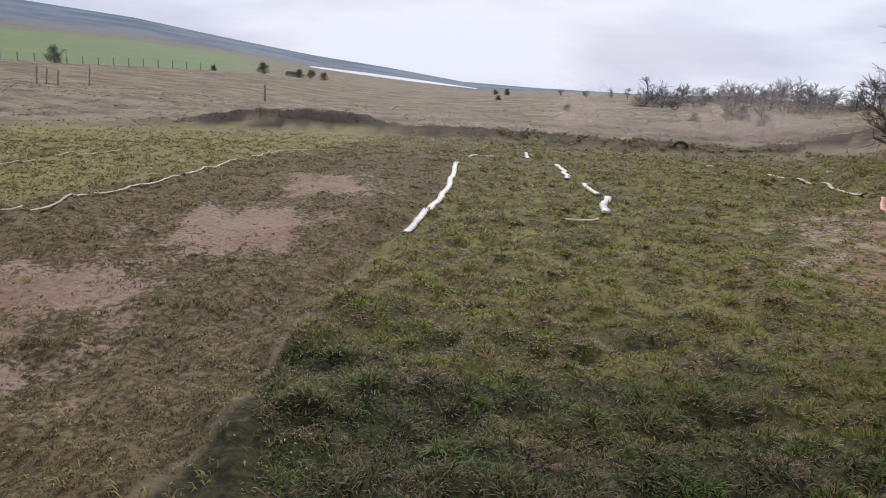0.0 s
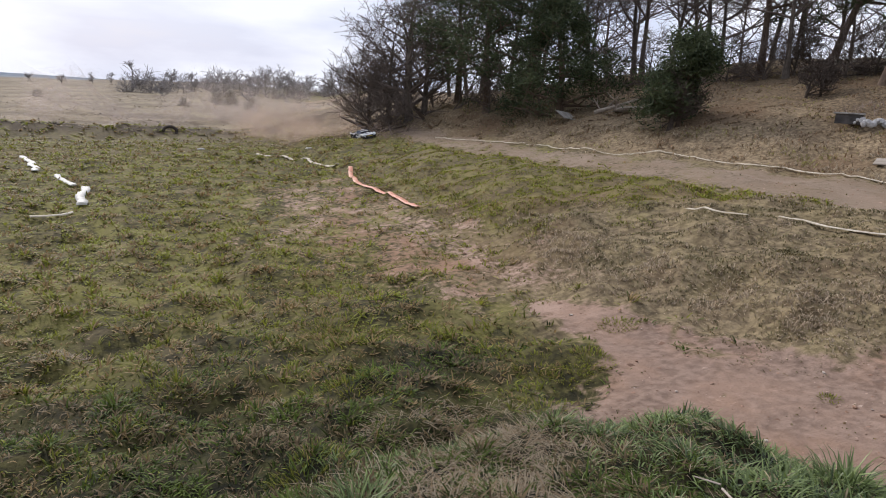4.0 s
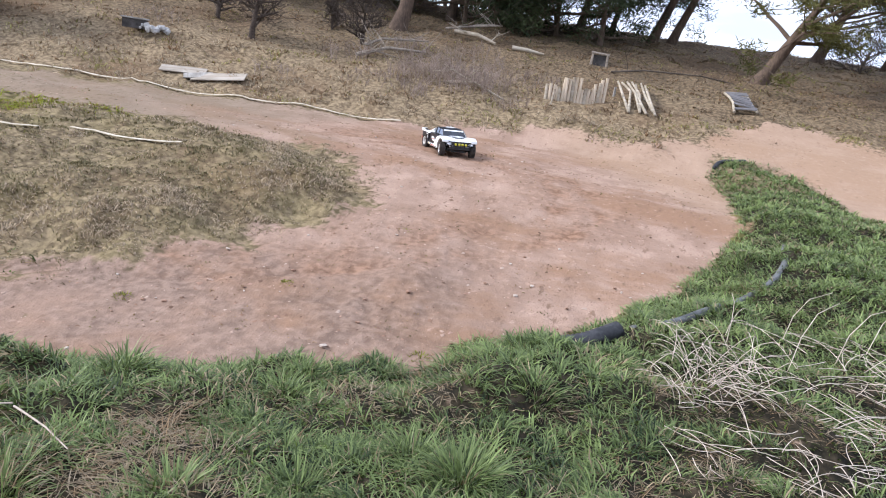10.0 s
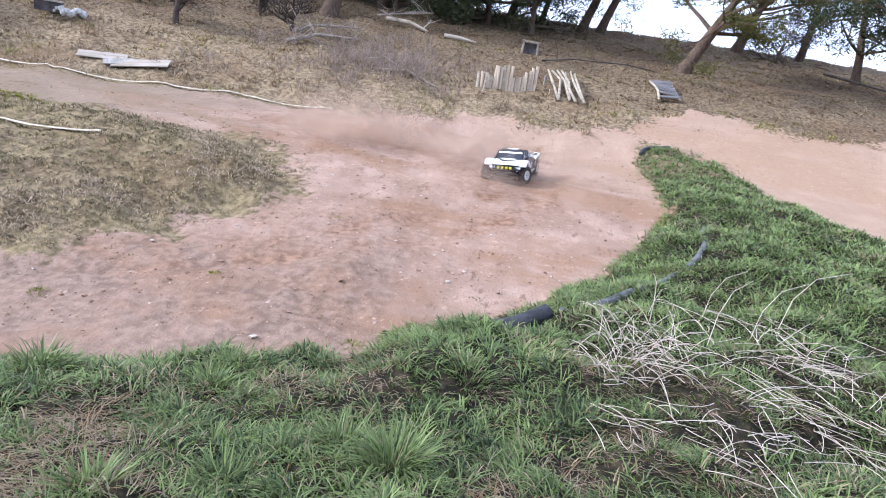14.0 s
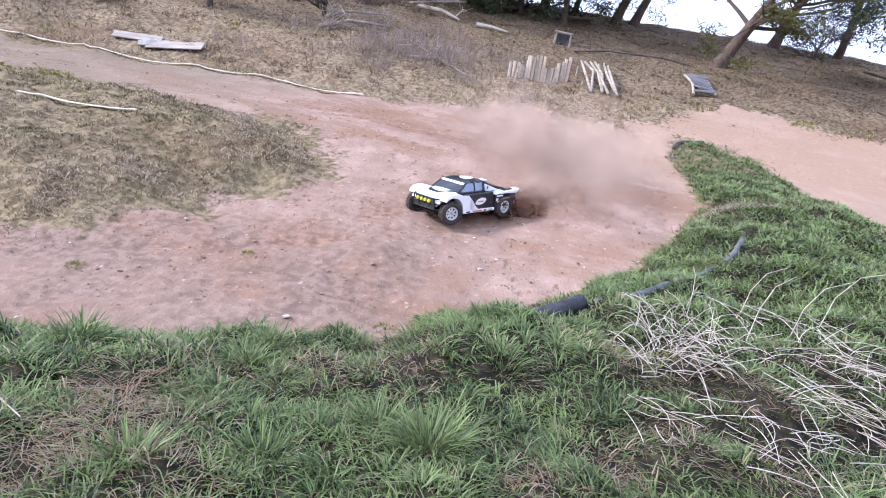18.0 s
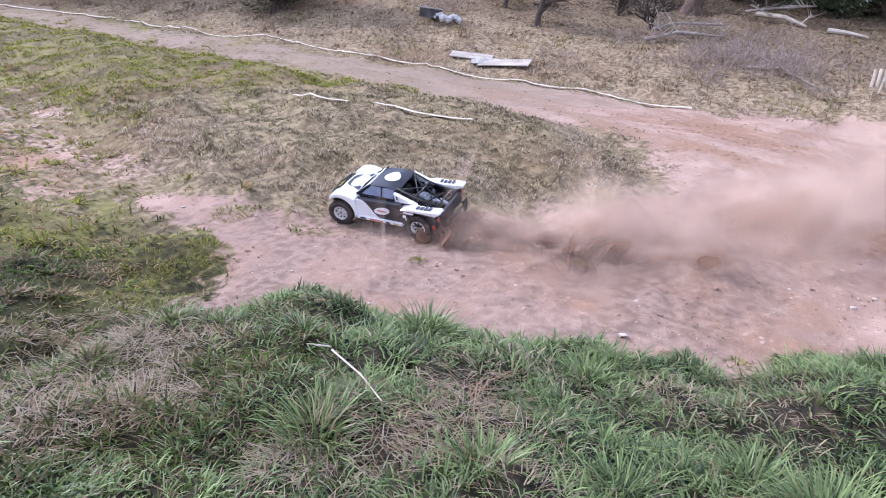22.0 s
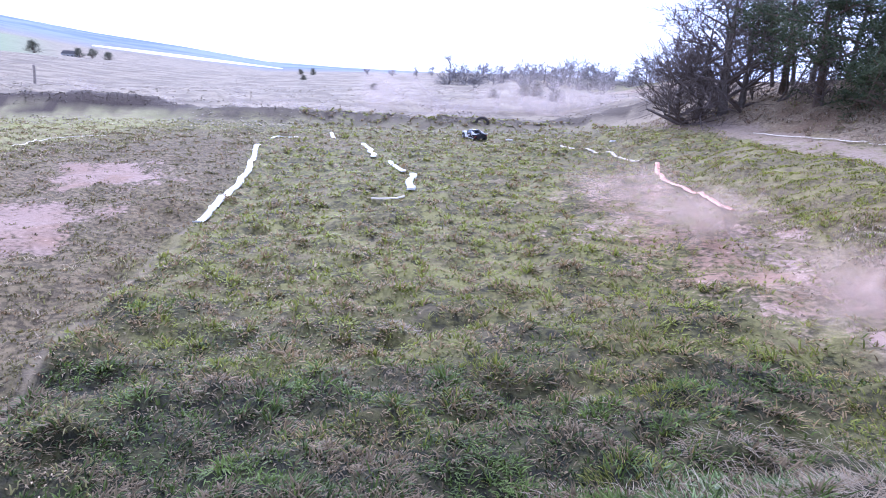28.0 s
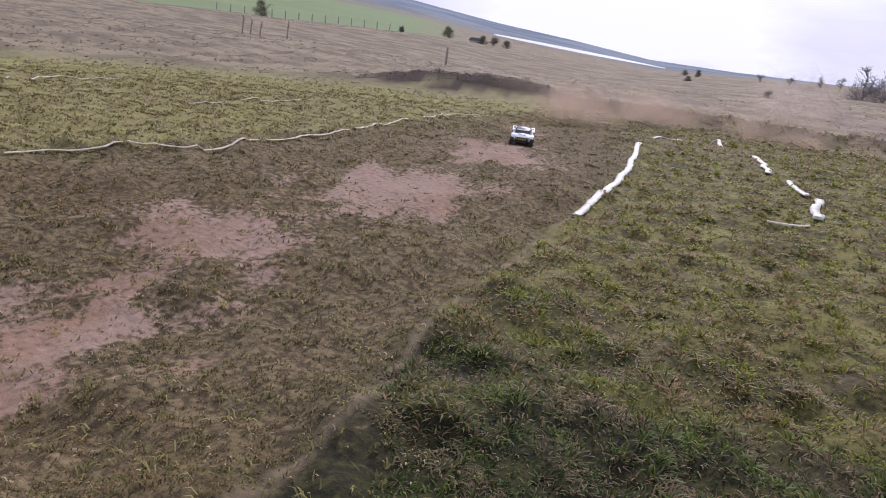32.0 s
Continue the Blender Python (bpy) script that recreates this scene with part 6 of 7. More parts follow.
for k, (x, y, dx, dy, h) in enumerate([(4.3, -1.1, .1, -.1, .42), (4.6, -1.4, .12, -.16, .4), (4.4, -.75, .02, .02, .3), (4.0, -.45, -.03, .03, .28), (4.8, -1.6, .1, -.2, .44), (4.7, -1.1, .1, -.12, .34)]):
    b = Build()
    z = ground_at(x, y)
    b.tube([(x, y, z), (x + dx * .2, y + dy * .2, z + h * .5), (x + dx * .8, y + dy * .8, z + h * .85), (x + dx * 2, y + dy * 2, z + h)], [.003, .0027, .0023, .0018], 5)
    thing("dry_stalk", b, M["dead_stem"], "single pale dry stalk standing in the grass", "stalk", "stalks on the bank")

b = Build()
px = [(1.86, 1.98), (1.84, 1.9), (1.77, 1.72), (1.72, 1.56)]
b.tube([(x, y, ground_at(x, y) + h) for (x, y), h in zip(px, (.05, .06, .045, .03))], [.0045, .004, .0035, .0025], 6)
b.tube([(1.87, 2.0, ground_at(1.87, 2.0) + .05), (1.83, 2.09, ground_at(1.83, 2.09) + .045)], [.004, .0025], 6)
thing("stick", b, M["stalk_wood"], "pale bleached stick lying in the bank grass", "stick")


def fence_panel():
    f = empty("log_fence", on_land(13.4, 1.85), "low palisade of split pale logs on the slope", "fence")
    inv = f.matrix_basis.inverted()
    rand = random.Random(5)
    for k in range(19):
        u = k / 18
        x, y = 13.27 + .36 * u, 2.36 - 1.02 * u
        h = .26 + .17 * (1 if 5 <= k <= 10 else 0) * rand.uniform(.8, 1.1) + (.16 * (k - 13) / 5 if k > 13 else 0) + rand.uniform(-.02, .03)
        z = ground_at(x, y)
        b = Build()
        b.tube([inv @ Vector((x, y, z - .05)), inv @ Vector((x + rand.uniform(-.02, .02), y + rand.uniform(-.02, .02), z + h))], [.034, .031], 7)
        part("paling", b, M["new_wood"] if k % 4 else M["pale_wood"], f, smooth=False)
    b = Build()
    b.tube([inv @ Vector((13.3, 2.38, ground_at(13.3, 2.38) + .13)), inv @ Vector((13.66, 1.32, ground_at(13.66, 1.32) + .16))], [.015, .015], 6)
    part("rail", b, M["grey_wood"], f)
    return f


fence_panel()
b = Build()
z = ground_at(13.0, 2.2)
b.tube([(13.0, 2.2, z - .05), (13.02, 2.17, z + .30)], [.02, .018], 7)
thing("stake", b, M["pale_wood"], "short wooden stake beside the palisade", "stake")


def pole_stack():
    s_ = empty("log_stack", on_land(13.9, .8), "pale peeled poles stacked slanting on the slope", "logs")
    inv = s_.matrix_basis.inverted()
    rand = random.Random(9)
    for k in range(7):
        x0, y0 = 14.75 + rand.uniform(-.1, .1), 1.25 - k * .09
        x1, y1 = 13.3 + rand.uniform(-.1, .12), .85 - k * .09 + rand.uniform(-.06, .06)
        mx, my = (x0 + x1) / 2, (y0 + y1) / 2
        b = Build()
        pts = [(x0, y0, ground_at(x0, y0) + .22), (mx, my + rand.uniform(-.09, .09), ground_at(mx, my) + .20), (x1, y1, ground_at(x1, y1) + .05)]
        b.tube([inv @ Vector(p) for p in pts], [.021, .025, .027], 7)
        part("pole", b, M["pale_wood"], s_, smooth=True)
    for y in (1.25, .65):
        b = Build()
        b.tube([inv @ Vector((14.5, y, ground_at(14.5, y) - .05)), inv @ Vector((14.5, y, ground_at(14.5, y) + .18))], [.025, .025], 6)
        part("prop", b, M["grey_wood"], s_)
    return s_


pole_stack()


def slat_ramp():
    s_ = empty("ladder", on_land(15.1, -1.1), "weathered wooden ladder lying flat on the slope", "ladder")
    inv = s_.matrix_basis.inverted()
    ends = [((15.72, -.82), (14.52, -1.03)), ((15.72, -1.23), (14.43, -1.42))]

    def at(side, u, lift):
        (ax, ay), (bx, by) = ends[side]
        x, y = ax + (bx - ax) * u, ay + (by - ay) * u
        return inv @ Vector((x, y, ground_at(x, y) + lift))
    for side in (0, 1):
        b = Build()
        b.tube([at(side, u / 4, .07) for u in range(5)], [.026] * 5, 6)
        part("rail", b, M["pale_wood"], s_)
    for k in range(8):
        b = Build()
        u = .05 + k * .128
        p, q = at(0, u, .09), at(1, u, .09)
        d = Vector((.05, .0, .012))
        b.add([p - d, p + d, q + d, q - d] + [v + Vector((0, 0, .02)) for v in (p - d, p + d, q + d, q - d)], [(0, 3, 2, 1), (4, 5, 6, 7), (0, 1, 5, 4), (1, 2, 6, 5), (2, 3, 7, 6), (3, 0, 4, 7)])
        part("rung", b, M["slate_wood"], s_, "dark weathered slat")
    return s_


slat_ramp()


def wood_frame():
    s_ = empty("wooden_frame", on_land(16.85, 1.98), "small square log frame standing on the hill", "frame")
    for y in (-.21, .21):
        b = Build()
        b.tube([(0, y * .9, -.05), (0, y * .8, .28)], [.03, .026], 7)
        part("post", b, M["dead_wood"], s_)
    b = Build()
    b.tube([(0, -.21, .28), (0, .21, .30)], [.03, .03], 7)
    part("lintel", b, M["dead_wood"], s_)
    # solid dark block stands in for the shade inside the frame
    b = Build()
    b.box((.04, -.16, -.04), (.3, .16, .26))
    part("back", b, M["dark_stone"], s_, "dark hollow behind the frame", bevel=.02)
    return s_


wood_frame()

def lying(x, y, turn, lift):
    """A pose flat on the slope."""
    e = .25
    n = Vector((ground_at(x - e, y) - ground_at(x + e, y), ground_at(x, y - e) - ground_at(x, y + e), 2 * e)).normalized()
    a = Vector((math.cos(radians(turn)), math.sin(radians(turn)), 0))
    a = (a - n * a.dot(n)).normalized()
    m = Matrix((a, n.cross(a), n)).transposed().to_4x4()
    m.translation = Vector((x, y, ground_at(x, y))) + n * lift
    return m


for k, (x, y, turn, L, wd) in enumerate([(10.62, 8.45, -62, .8, .26), (10.68, 7.72, -68, .95, .3), (10.6, 8.1, -50, .5, .18)]):
    b = Build()
    b.box((-L / 2, -wd / 2, 0), (L / 2, wd / 2, .02))
    thing("board", b, M["board_wood"] if k < 2 else M["grey_wood"], "pale weathered board lying on the dry grass" if k < 2 else "dark weathered board under the pale ones", "board", "boards at the foot of the hill",
          bevel=.004, at=lying(x, y, turn, (.02, .02, .045)[k]))


def rubble_heap():
    s_ = empty("broken_crate", on_land(11.85, 10.45, -50), "dark broken crate beside a heap of pale rubble", "crate")
    b = Build()
    b.box((-.42, -.3, 0), (.0, -.27, .18))
    b.box((-.42, .27, 0), (.0, .3, .18))
    b.box((.0, -.3, 0), (.03, .3, .18))
    part("side", b, M["dark_stone"], s_)
    b = Build()
    b.box((-.46, -.34, .18), (.06, .34, .21))
    part("lid", b, M["grey_wood"], s_, "weathered grey lid", bevel=.005)
    rand = random.Random(4)
    for k in range(26):
        bm = bmesh.new()
        bmesh.ops.create_icosphere(bm, subdivisions=1, radius=rand.uniform(.03, .075))
        for v in bm.verts:
            v.co *= rand.uniform(.7, 1.25)
        me = bpy.data.meshes.new("chunk")
        bm.to_mesh(me)
        bm.free()
        me.materials.append(M["rubble"])
        part("chunk", me, None, s_, at=pose(rand.uniform(-.1, .45), rand.uniform(-.55, -.1), rand.uniform(.02, .09), rand.uniform(0, 90), rand.uniform(0, 90), 0))
    return s_


rubble_heap()


def fallen(name, pts, radius, material, label, twigs=0, seed=0, category="log"):
    rand = random.Random(seed)
    b, tips = Build(), []
    path = [Vector((x, y, ground_at(x, y) + h * .55)) for x, y, h in pts]
    b.tube(path, [radius * (1 - .5 * k / (len(path) - 1)) for k in range(len(path))], 8)
    for _ in range(twigs):
        k = rand.randrange(len(path) - 1)
        q = path[k].lerp(path[k + 1], rand.random())
        grow(b, q, Vector((rand.uniform(-1, 1), rand.uniform(-1, 1), rand.uniform(-.1, .7))), rand.uniform(.3, .8), radius * .35, 1, rand, tips, .3, (1, 3), .65, .0, 5)
    return thing(name, b, M[material], label, category, "dead wood on the hill")


fallen("fallen_branch", [(13.4, 6.45, .12), (13.9, 6.0, .25), (14.6, 5.4, .15)], .045, "dead_wood", "dead forked branch lying in brushwood", 9, 1)
fallen("fallen_branch", [(14.3, 6.75, .05), (14.7, 6.5, .3), (15.2, 5.6, .2)], .04, "dead_wood", "dead forked branch lying in brushwood", 8, 2)
fallen("fallen_log", [(17.2, 5.7, .2), (16.9, 5.0, .25), (16.8, 4.5, .12)], .06, "pale_wood", "bleached fallen log on the hillside", 2, 3)
fallen("fallen_log", [(16.7, 4.05, .1), (16.8, 3.7, .16), (16.85, 3.3, .12)], .06, "pale_wood", "bleached fallen log on the hillside", 0, 4)
fallen("fallen_branch", [(17.6, 6.1, .2), (17.4, 5.4, .6), (17.5, 4.6, .7)], .035, "dead_wood", "broken branch propped above the logs", 7, 5)
fallen("fallen_branch", [(12.9, 4.3, .05), (12.95, 3.7, .12), (12.9, 3.1, .06)], .03, "pale_wood", "thin pale branch in the brushwood", 2, 6)
fallen("fallen_branch", [(16.3, 1.6, .05), (16.6, .9, .12), (16.9, -.3, .08), (17.4, -1.0, .05)], .022, "bark", "long dark branch lying along the slope", 6, 7)
fallen("fallen_branch", [(19.5, -5.0, .5), (19.2, -6.0, .3), (18.6, -7.4, .1)], .035, "bark", "long dark branch lying along the slope", 4, 8)
fallen("fallen_log", [(10.3, 16.6, .12), (10.6, 15.7, .25), (10.9, 14.8, .12)], .07, "dead_wood", "grey fallen trunk under the pines", 6, 9)
fallen("fallen_branch", [(9.9, 16.9, .1), (10.1, 16.2, .5), (10.3, 15.6, .75)], .06, "dead_wood", "grey branch stub rising from the fallen trunk", 4, 10)
for k, (x, y, h) in enumerate([(17.5, 15.4, .4), (17.2, 16.4, .3), (16.9, 17.3, .4), (17.8, 14.9, .5)]):
    fallen("fallen_branch", [(x, y, .1), (x + .3, y - .9, h), (x + .2, y - 1.9, h + .2)], .05, "pale_wood", "pale brushwood heaped on the crest", 8, 30 + k)
b = Build()
b.box((-.28, -.2, 0), (.28, .2, .02))
thing("metal_sheet", b, M["grey_wood"], "small grey sheet leaning on the rough grass", "sheet", bevel=.004, at=pose(9.25, 17.3, ground_at(9.25, 17.3) + .12, 28, 6, 20))


def brush(name, x, y, count, tall, spread, label, seed, mat="twig"):
    rand = random.Random(seed)
    z0 = ground_at(x, y)
    clump = empty(name, pose(x, y, z0), label, "shrub", "shrubs on the hill")
    for _ in range(int(count * .62)):
        b = Build()
        a, d = rand.uniform(0, 6.28), spread * math.sqrt(rand.random())
        qx, qy = math.cos(a) * d, math.sin(a) * d
        grow(b, (qx, qy, qx * .2 - .03), Vector((rand.uniform(-.4, .4), rand.uniform(-.4, .4), 1)), tall * rand.uniform(.5, 1.1), .0075, 1, rand, [], .25, (2, 4), .6, .1, 4, .0035)
        part("stem", b, M[mat], clump)
    return clump


for k, (x, y, n, tall, sp) in enumerate([(12.75, 3.8, 110, .35, .5), (13.1, 4.4, 110, .4, .5), (13.3, 3.5, 90, .35, .4), (12.95, 5.0, 90, .35, .5), (13.6, 4.3, 40, .4, .5), (12.6, 2.9, 40, .25, .4), (11.6, 7.2, 30, .25, .4), (14.0, 5.1, 60, .4, .6), (14.2, 3.6, 50, .35, .6), (13.9, 2.8, 50, .3, .6), (12.3, 5.6, 46, .22, .6), (15.0, 4.4, 50, .35, .6), (13.4, 6.6, 50, .3, .6), (14.9, 6.0, 50, .35, .6), (12.4, 4.6, 50, .28, .4), (15.8, 7.6, 40, .3, .6), (12.9, 11.0, 40, .25, .6)]):
    brush("brushwood", x, y, n, tall, sp, "low fawn brushwood of dry twigs on the slope", 80 + k, "dry_brush")
for x, y, tall, seed in [(13.08, 8.78, 2.0, 3), (14.33, 6.82, 1.5, 4), (15.3, 8.1, 1.0, 5), (13.9, 10.3, 1.6, 6), (9.9, 13.6, 1.9, 7), (13.4, 13.4, 1.2, 8), (10.6, 14.1, 1.5, 9), (13.7, 13.3, 1.2, 10)]:
    bare_tree("bare_shrub", on_land(x, y), 500 + seed, tall * .85, .04 * tall, "small gnarled bare thorn bush on the slope", 1.3, 4, "thorn", (.05, .0), .2, "shrubs on the hill", (3, 4), "thorn")

# stones and clods on the bare track
rand = random.Random(77)
lumps = []
for k in range(6):
    bm = bmesh.new()
    bmesh.ops.create_icosphere(bm, subdivisions=1, radius=1)
    for v in bm.verts:
        v.co *= rand.uniform(.65, 1.2)
        v.co.z *= .6
    me = bpy.data.meshes.new("clod")
    bm.to_mesh(me)
    bm.free()
    me.materials.append(M["clod"] if k < 4 else M["stone"])
    lumps.append(me)
spots = [(3.50, 1.50, .028), (4.52, 1.38, .026), (4.98, .69, .02), (3.58, 2.73, .02), (4.02, 3.73, .018)]
while len(spots) < 190:
    x, y = rand.uniform(2.0, 9.5), rand.uniform(-.6, 5.5)
    if inside(np.array([x]), np.array([y]), DIRT)[0] > .1 and dirt_at(np.array([x]), np.array([y]))[0] > .6:
        spots.append((x, y, rand.choice((.006, .008, .009, .011, .014, .018))))
heights = land(np.array([s_[0] for s_ in spots]), np.array([s_[1] for s_ in spots]))
for (x, y, r), z in zip(spots, heights):
    k = rand.randrange(6)
    ob = new("earth_clod" if k < 4 else "pebble", lumps[k])
    ob.matrix_basis = pose(x, y, z + r * .25, 0, 0, rand.uniform(0, 360)) @ Matrix.Diagonal((r, r, r, 1))
    tagged(ob, "small reddish clod of earth on the bare track" if k < 4 else "small pale pebble on the bare track", "clod" if k < 4 else "pebble", "loose clods on the track" if k < 4 else "pebbles on the track")

# dark stump with a loop of wire out on the moor
s_ = empty("old_tyre", on_land(-1.4, 28.9, 0, .28), "old dark tyre propped on a lump of earth", "tyre")
b = Build()
ring = [(.24 * math.cos(a), .08 * math.sin(3 * a) * .2, .30 + .19 * math.sin(a)) for a in [2 * math.pi * k / 18 for k in range(19)]]
b.tube(ring, [.06] * 19, 8)
part("tyre", b, M["rubber"], s_, smooth=True)
bm = bmesh.new()
bmesh.ops.create_icosphere(bm, subdivisions=2, radius=.42)
for v in bm.verts:
    v.co *= rand.uniform(.85, 1.1)
    v.co.z *= .5
me = bpy.data.meshes.new("mound")
bm.to_mesh(me)
bm.free()
me.materials.append(M["dark_stone"])
part("mound", me, None, s_)
for x, y in [(1.0, 25.5), (-.2, 23.6), (3.0, 22.0)]:
    b = Build()
    b.box((-.12, -.05, 0), (.12, .05, .04), .1)
    thing("marker", b, M["hose_white"], "small white marker lying in the grass", "marker", "markers in the field", bevel=.006, at=on_land(x, y, 30))

# ---- far things ----
def far_at(az, d, sink=.1):
    x, y = bearing(az, d)
    return on_land(x, y, 0, sink)


for k in range(15):
    az = 53.5 - k * 1.0
    b = Build()
    b.tube([(0, 0, -.3), (0, 0, 1.25)], [.09, .08], 6)
    thing("fence_post", b, M["grey_wood"], "weathered wooden fence post along the green field", "post", "field fence posts", at=far_at(az, 118 + (k % 3)))
b = Build()
b.tube([(0, 0, -.3), (.03, 0, 1.5)], [.11, .09], 6)
thing("fence_post", b, M["dead_wood"], "single dark post standing on the moor", "post", at=far_at(35.9, 60))
for k, (az, h) in enumerate([(51.6, 1.6), (51.0, 1.4), (50.3, 1.3), (48.3, 1.7)]):
    b = Build()
    b.tube([(0, 0, -.2), (.08, 0, h * .6), (.02, .1, h)], [.07, .06, .03], 6)
    b.tube([(.08, 0, h * .55), (.3, .0, h * .9)], [.04, .02], 5)
    thing("dead_stump", b, M["dead_wood"], "thin broken dead stump on the moor", "stump", "stumps on the moor", at=far_at(az, 62))


def far_tree(az, d, tall, seed, label, fat=1.0):
    rand = random.Random(seed)
    t = empty("moor_tree", far_at(az, d), label, "tree", "trees on the moor")
    trunk, crown, tips = Build(), Build(), []
    trunk.tube([(0, 0, -.2), (.02 * tall, 0, tall * .5), (0, .02 * tall, tall * .9)], [tall * .03, tall * .02, .02], 6)
    for k in range(int(9 * fat)):
        z = tall * rand.uniform(.15, .8)
        a = rand.uniform(0, 6.28)
        grow(crown, (0, 0, z), Vector((math.cos(a) * fat, math.sin(a) * fat, rand.uniform(.3, 1.2))), tall * .35 * fat, .045, 2, rand, tips, .3, (3, 4), .68, .1, 4, .018)
    part("trunk", trunk, M["bark"], t)
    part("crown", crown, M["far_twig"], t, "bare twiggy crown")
    return t


SKYLINE = []
for k, (az, d, tall, fat) in enumerate([(5.6, 95, 2.9, .8), (2.9, 92, 2.0, .9), (1.5, 90, 1.9, .9), (.4, 96, 1.9, 1.0), (-2.0, 88, 2.3, 1.2), (-3.4, 86, 2.6, 1.5), (-4.6, 86, 2.6, 1.6), (-7.4, 84, 2.3, .9),
                                         (-8.8, 82, 2.6, 1.1), (8.2, 98, 1.2, 1.1), (10.2, 100, 1.1, 1.2), (7.0, 96, 1.4, 1.0), (4.4, 94, 1.5, 1.2), (12.2, 110, 1.0, 1.3), (-11.0, 60, 2.6, 1.3), (-12.6, 45, 2.6, 1.4), (-6.0, 84, 2.2, 1.3),
                                         (-1.0, 90, 1.7, 1.4), (-5.4, 84, 2.0, 1.5), (-9.8, 74, 2.3, 1.5), (-.3, 70, 1.1, 1.6), (-2.8, 64, 1.2, 1.6), (3.6, 72, 1.0, 1.5), (-6.7, 62, 1.5, 1.6)]):
    SKYLINE.append(far_tree(az, d, tall, 700 + k, "bare birch on the moor skyline" if tall > 3 else "low bare scrub on the moor skyline", fat))
far_rand = random.Random(31)
for k in range(46):
    az = 6.2 - k * .43 + far_rand.uniform(-.25, .25)
    d = far_rand.uniform(78, 98)
    top = float(np.interp(-az, [-6.2, -3.8, -2, 1.3, 3.7, 7.7, 10, 12.5], [.75, .55, .5, .9, 1.2, 1.1, 1.3, 1.5]))
    x, y = bearing(az, d)
    want = (d * math.tan(radians(top * far_rand.uniform(.4, .95) + .4)))
    copy_thing(SKYLINE[(4, 5, 6, 8, 16, 17, 18)[k % 7]], on_land(x, y, far_rand.uniform(0, 360), max(0, 2.5 - want)))
for k, (az, d, tall) in enumerate([(50.3, 116, 2.3), (35.8, 138, 2.2), (39.6, 118, 1.0), (33.0, 170, 2.0), (32.2, 172, 2.2), (31.2, 175, 1.8), (17.2, 96, .8), (16.4, 150, 1.4), (17.4, 150, 1.2), (11.6, 60, .8), (2.0, 48, .7), (-1.5, 50, 1.1), (-.5, 52, 1.0), (-3, 46, .9)]):
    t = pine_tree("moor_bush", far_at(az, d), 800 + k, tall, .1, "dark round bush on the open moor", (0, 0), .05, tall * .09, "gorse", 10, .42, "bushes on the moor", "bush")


def cottage():
    h = empty("cottage", far_at(33.6, 172, .5), "distant small pale cottage with a grey roof", "house")
    b = Build()
    b.box((-1.5, -.9, 0), (1.5, .9, .9))
    part("wall", b, M["rubble"], h)
    b = Build()
    b.add([(-1.6, -1, .9), (1.6, -1, .9), (1.6, 1, .9), (-1.6, 1, .9), (-1.6, 0, 1.6), (1.6, 0, 1.6)], [(0, 1, 5, 4), (2, 3, 4, 5), (0, 4, 3), (1, 2, 5), (0, 3, 2, 1)])
    part("roof", b, M["dark_stone"], h, "grey slate roof")
    for x in (-.9, 0, .9):
        b = Build()
        b.box((x - .18, -.93, .3), (x + .18, -.9, .65))
        part("window", b, M["dark_glass"], h)


cottage()

# ---- dust ----


def dust_shader(name, low, high, thick):
    """Thin drifting dust: lets most light pass, thickest in the middle of each wisp."""
    s_ = Shader(name)
    s_.nodes.remove(s_.bsdf)
    out = s_.nodes["Material Output"]
    col = s_.mix(s_.noise(3, 3), low, high)
    d, t, m, clear, both = (s_.nodes.new(k) for k in ("ShaderNodeBsdfDiffuse", "ShaderNodeBsdfTranslucent", "ShaderNodeMixShader", "ShaderNodeBsdfTransparent", "ShaderNodeMixShader"))
    s_.link(col, d.inputs["Color"])
    s_.link(col, t.inputs["Color"])
    m.inputs["Fac"].default_value = .5
    s_.link(d.outputs[0], m.inputs[1])
    s_.link(t.outputs[0], m.inputs[2])
    grain = s_.step(s_.noise(2.6, 4, .55), .25, .70)
    s_.link(s_.math("MULTIPLY", s_.math("MULTIPLY", s_.attr("thick"), grain), thick), both.inputs["Fac"])
    s_.link(clear.outputs[0], both.inputs[1])
    s_.link(m.outputs[0], both.inputs[2])
    s_.link(both.outputs[0], out.inputs["Surface"])
    return s_.mat


M["dust"] = dust_shader("dust", (.57, .425, .325), (.72, .57, .455), .36)
M["haze"] = dust_shader("haze", (.60, .50, .44), (.68, .58, .52), .46)
M["dark_dust"] = dust_shader("dark_dust", (.17, .094, .060), (.29, .175, .115), 2.1)
scene.cycles.transparent_max_bounces = 40
dust_moves = []


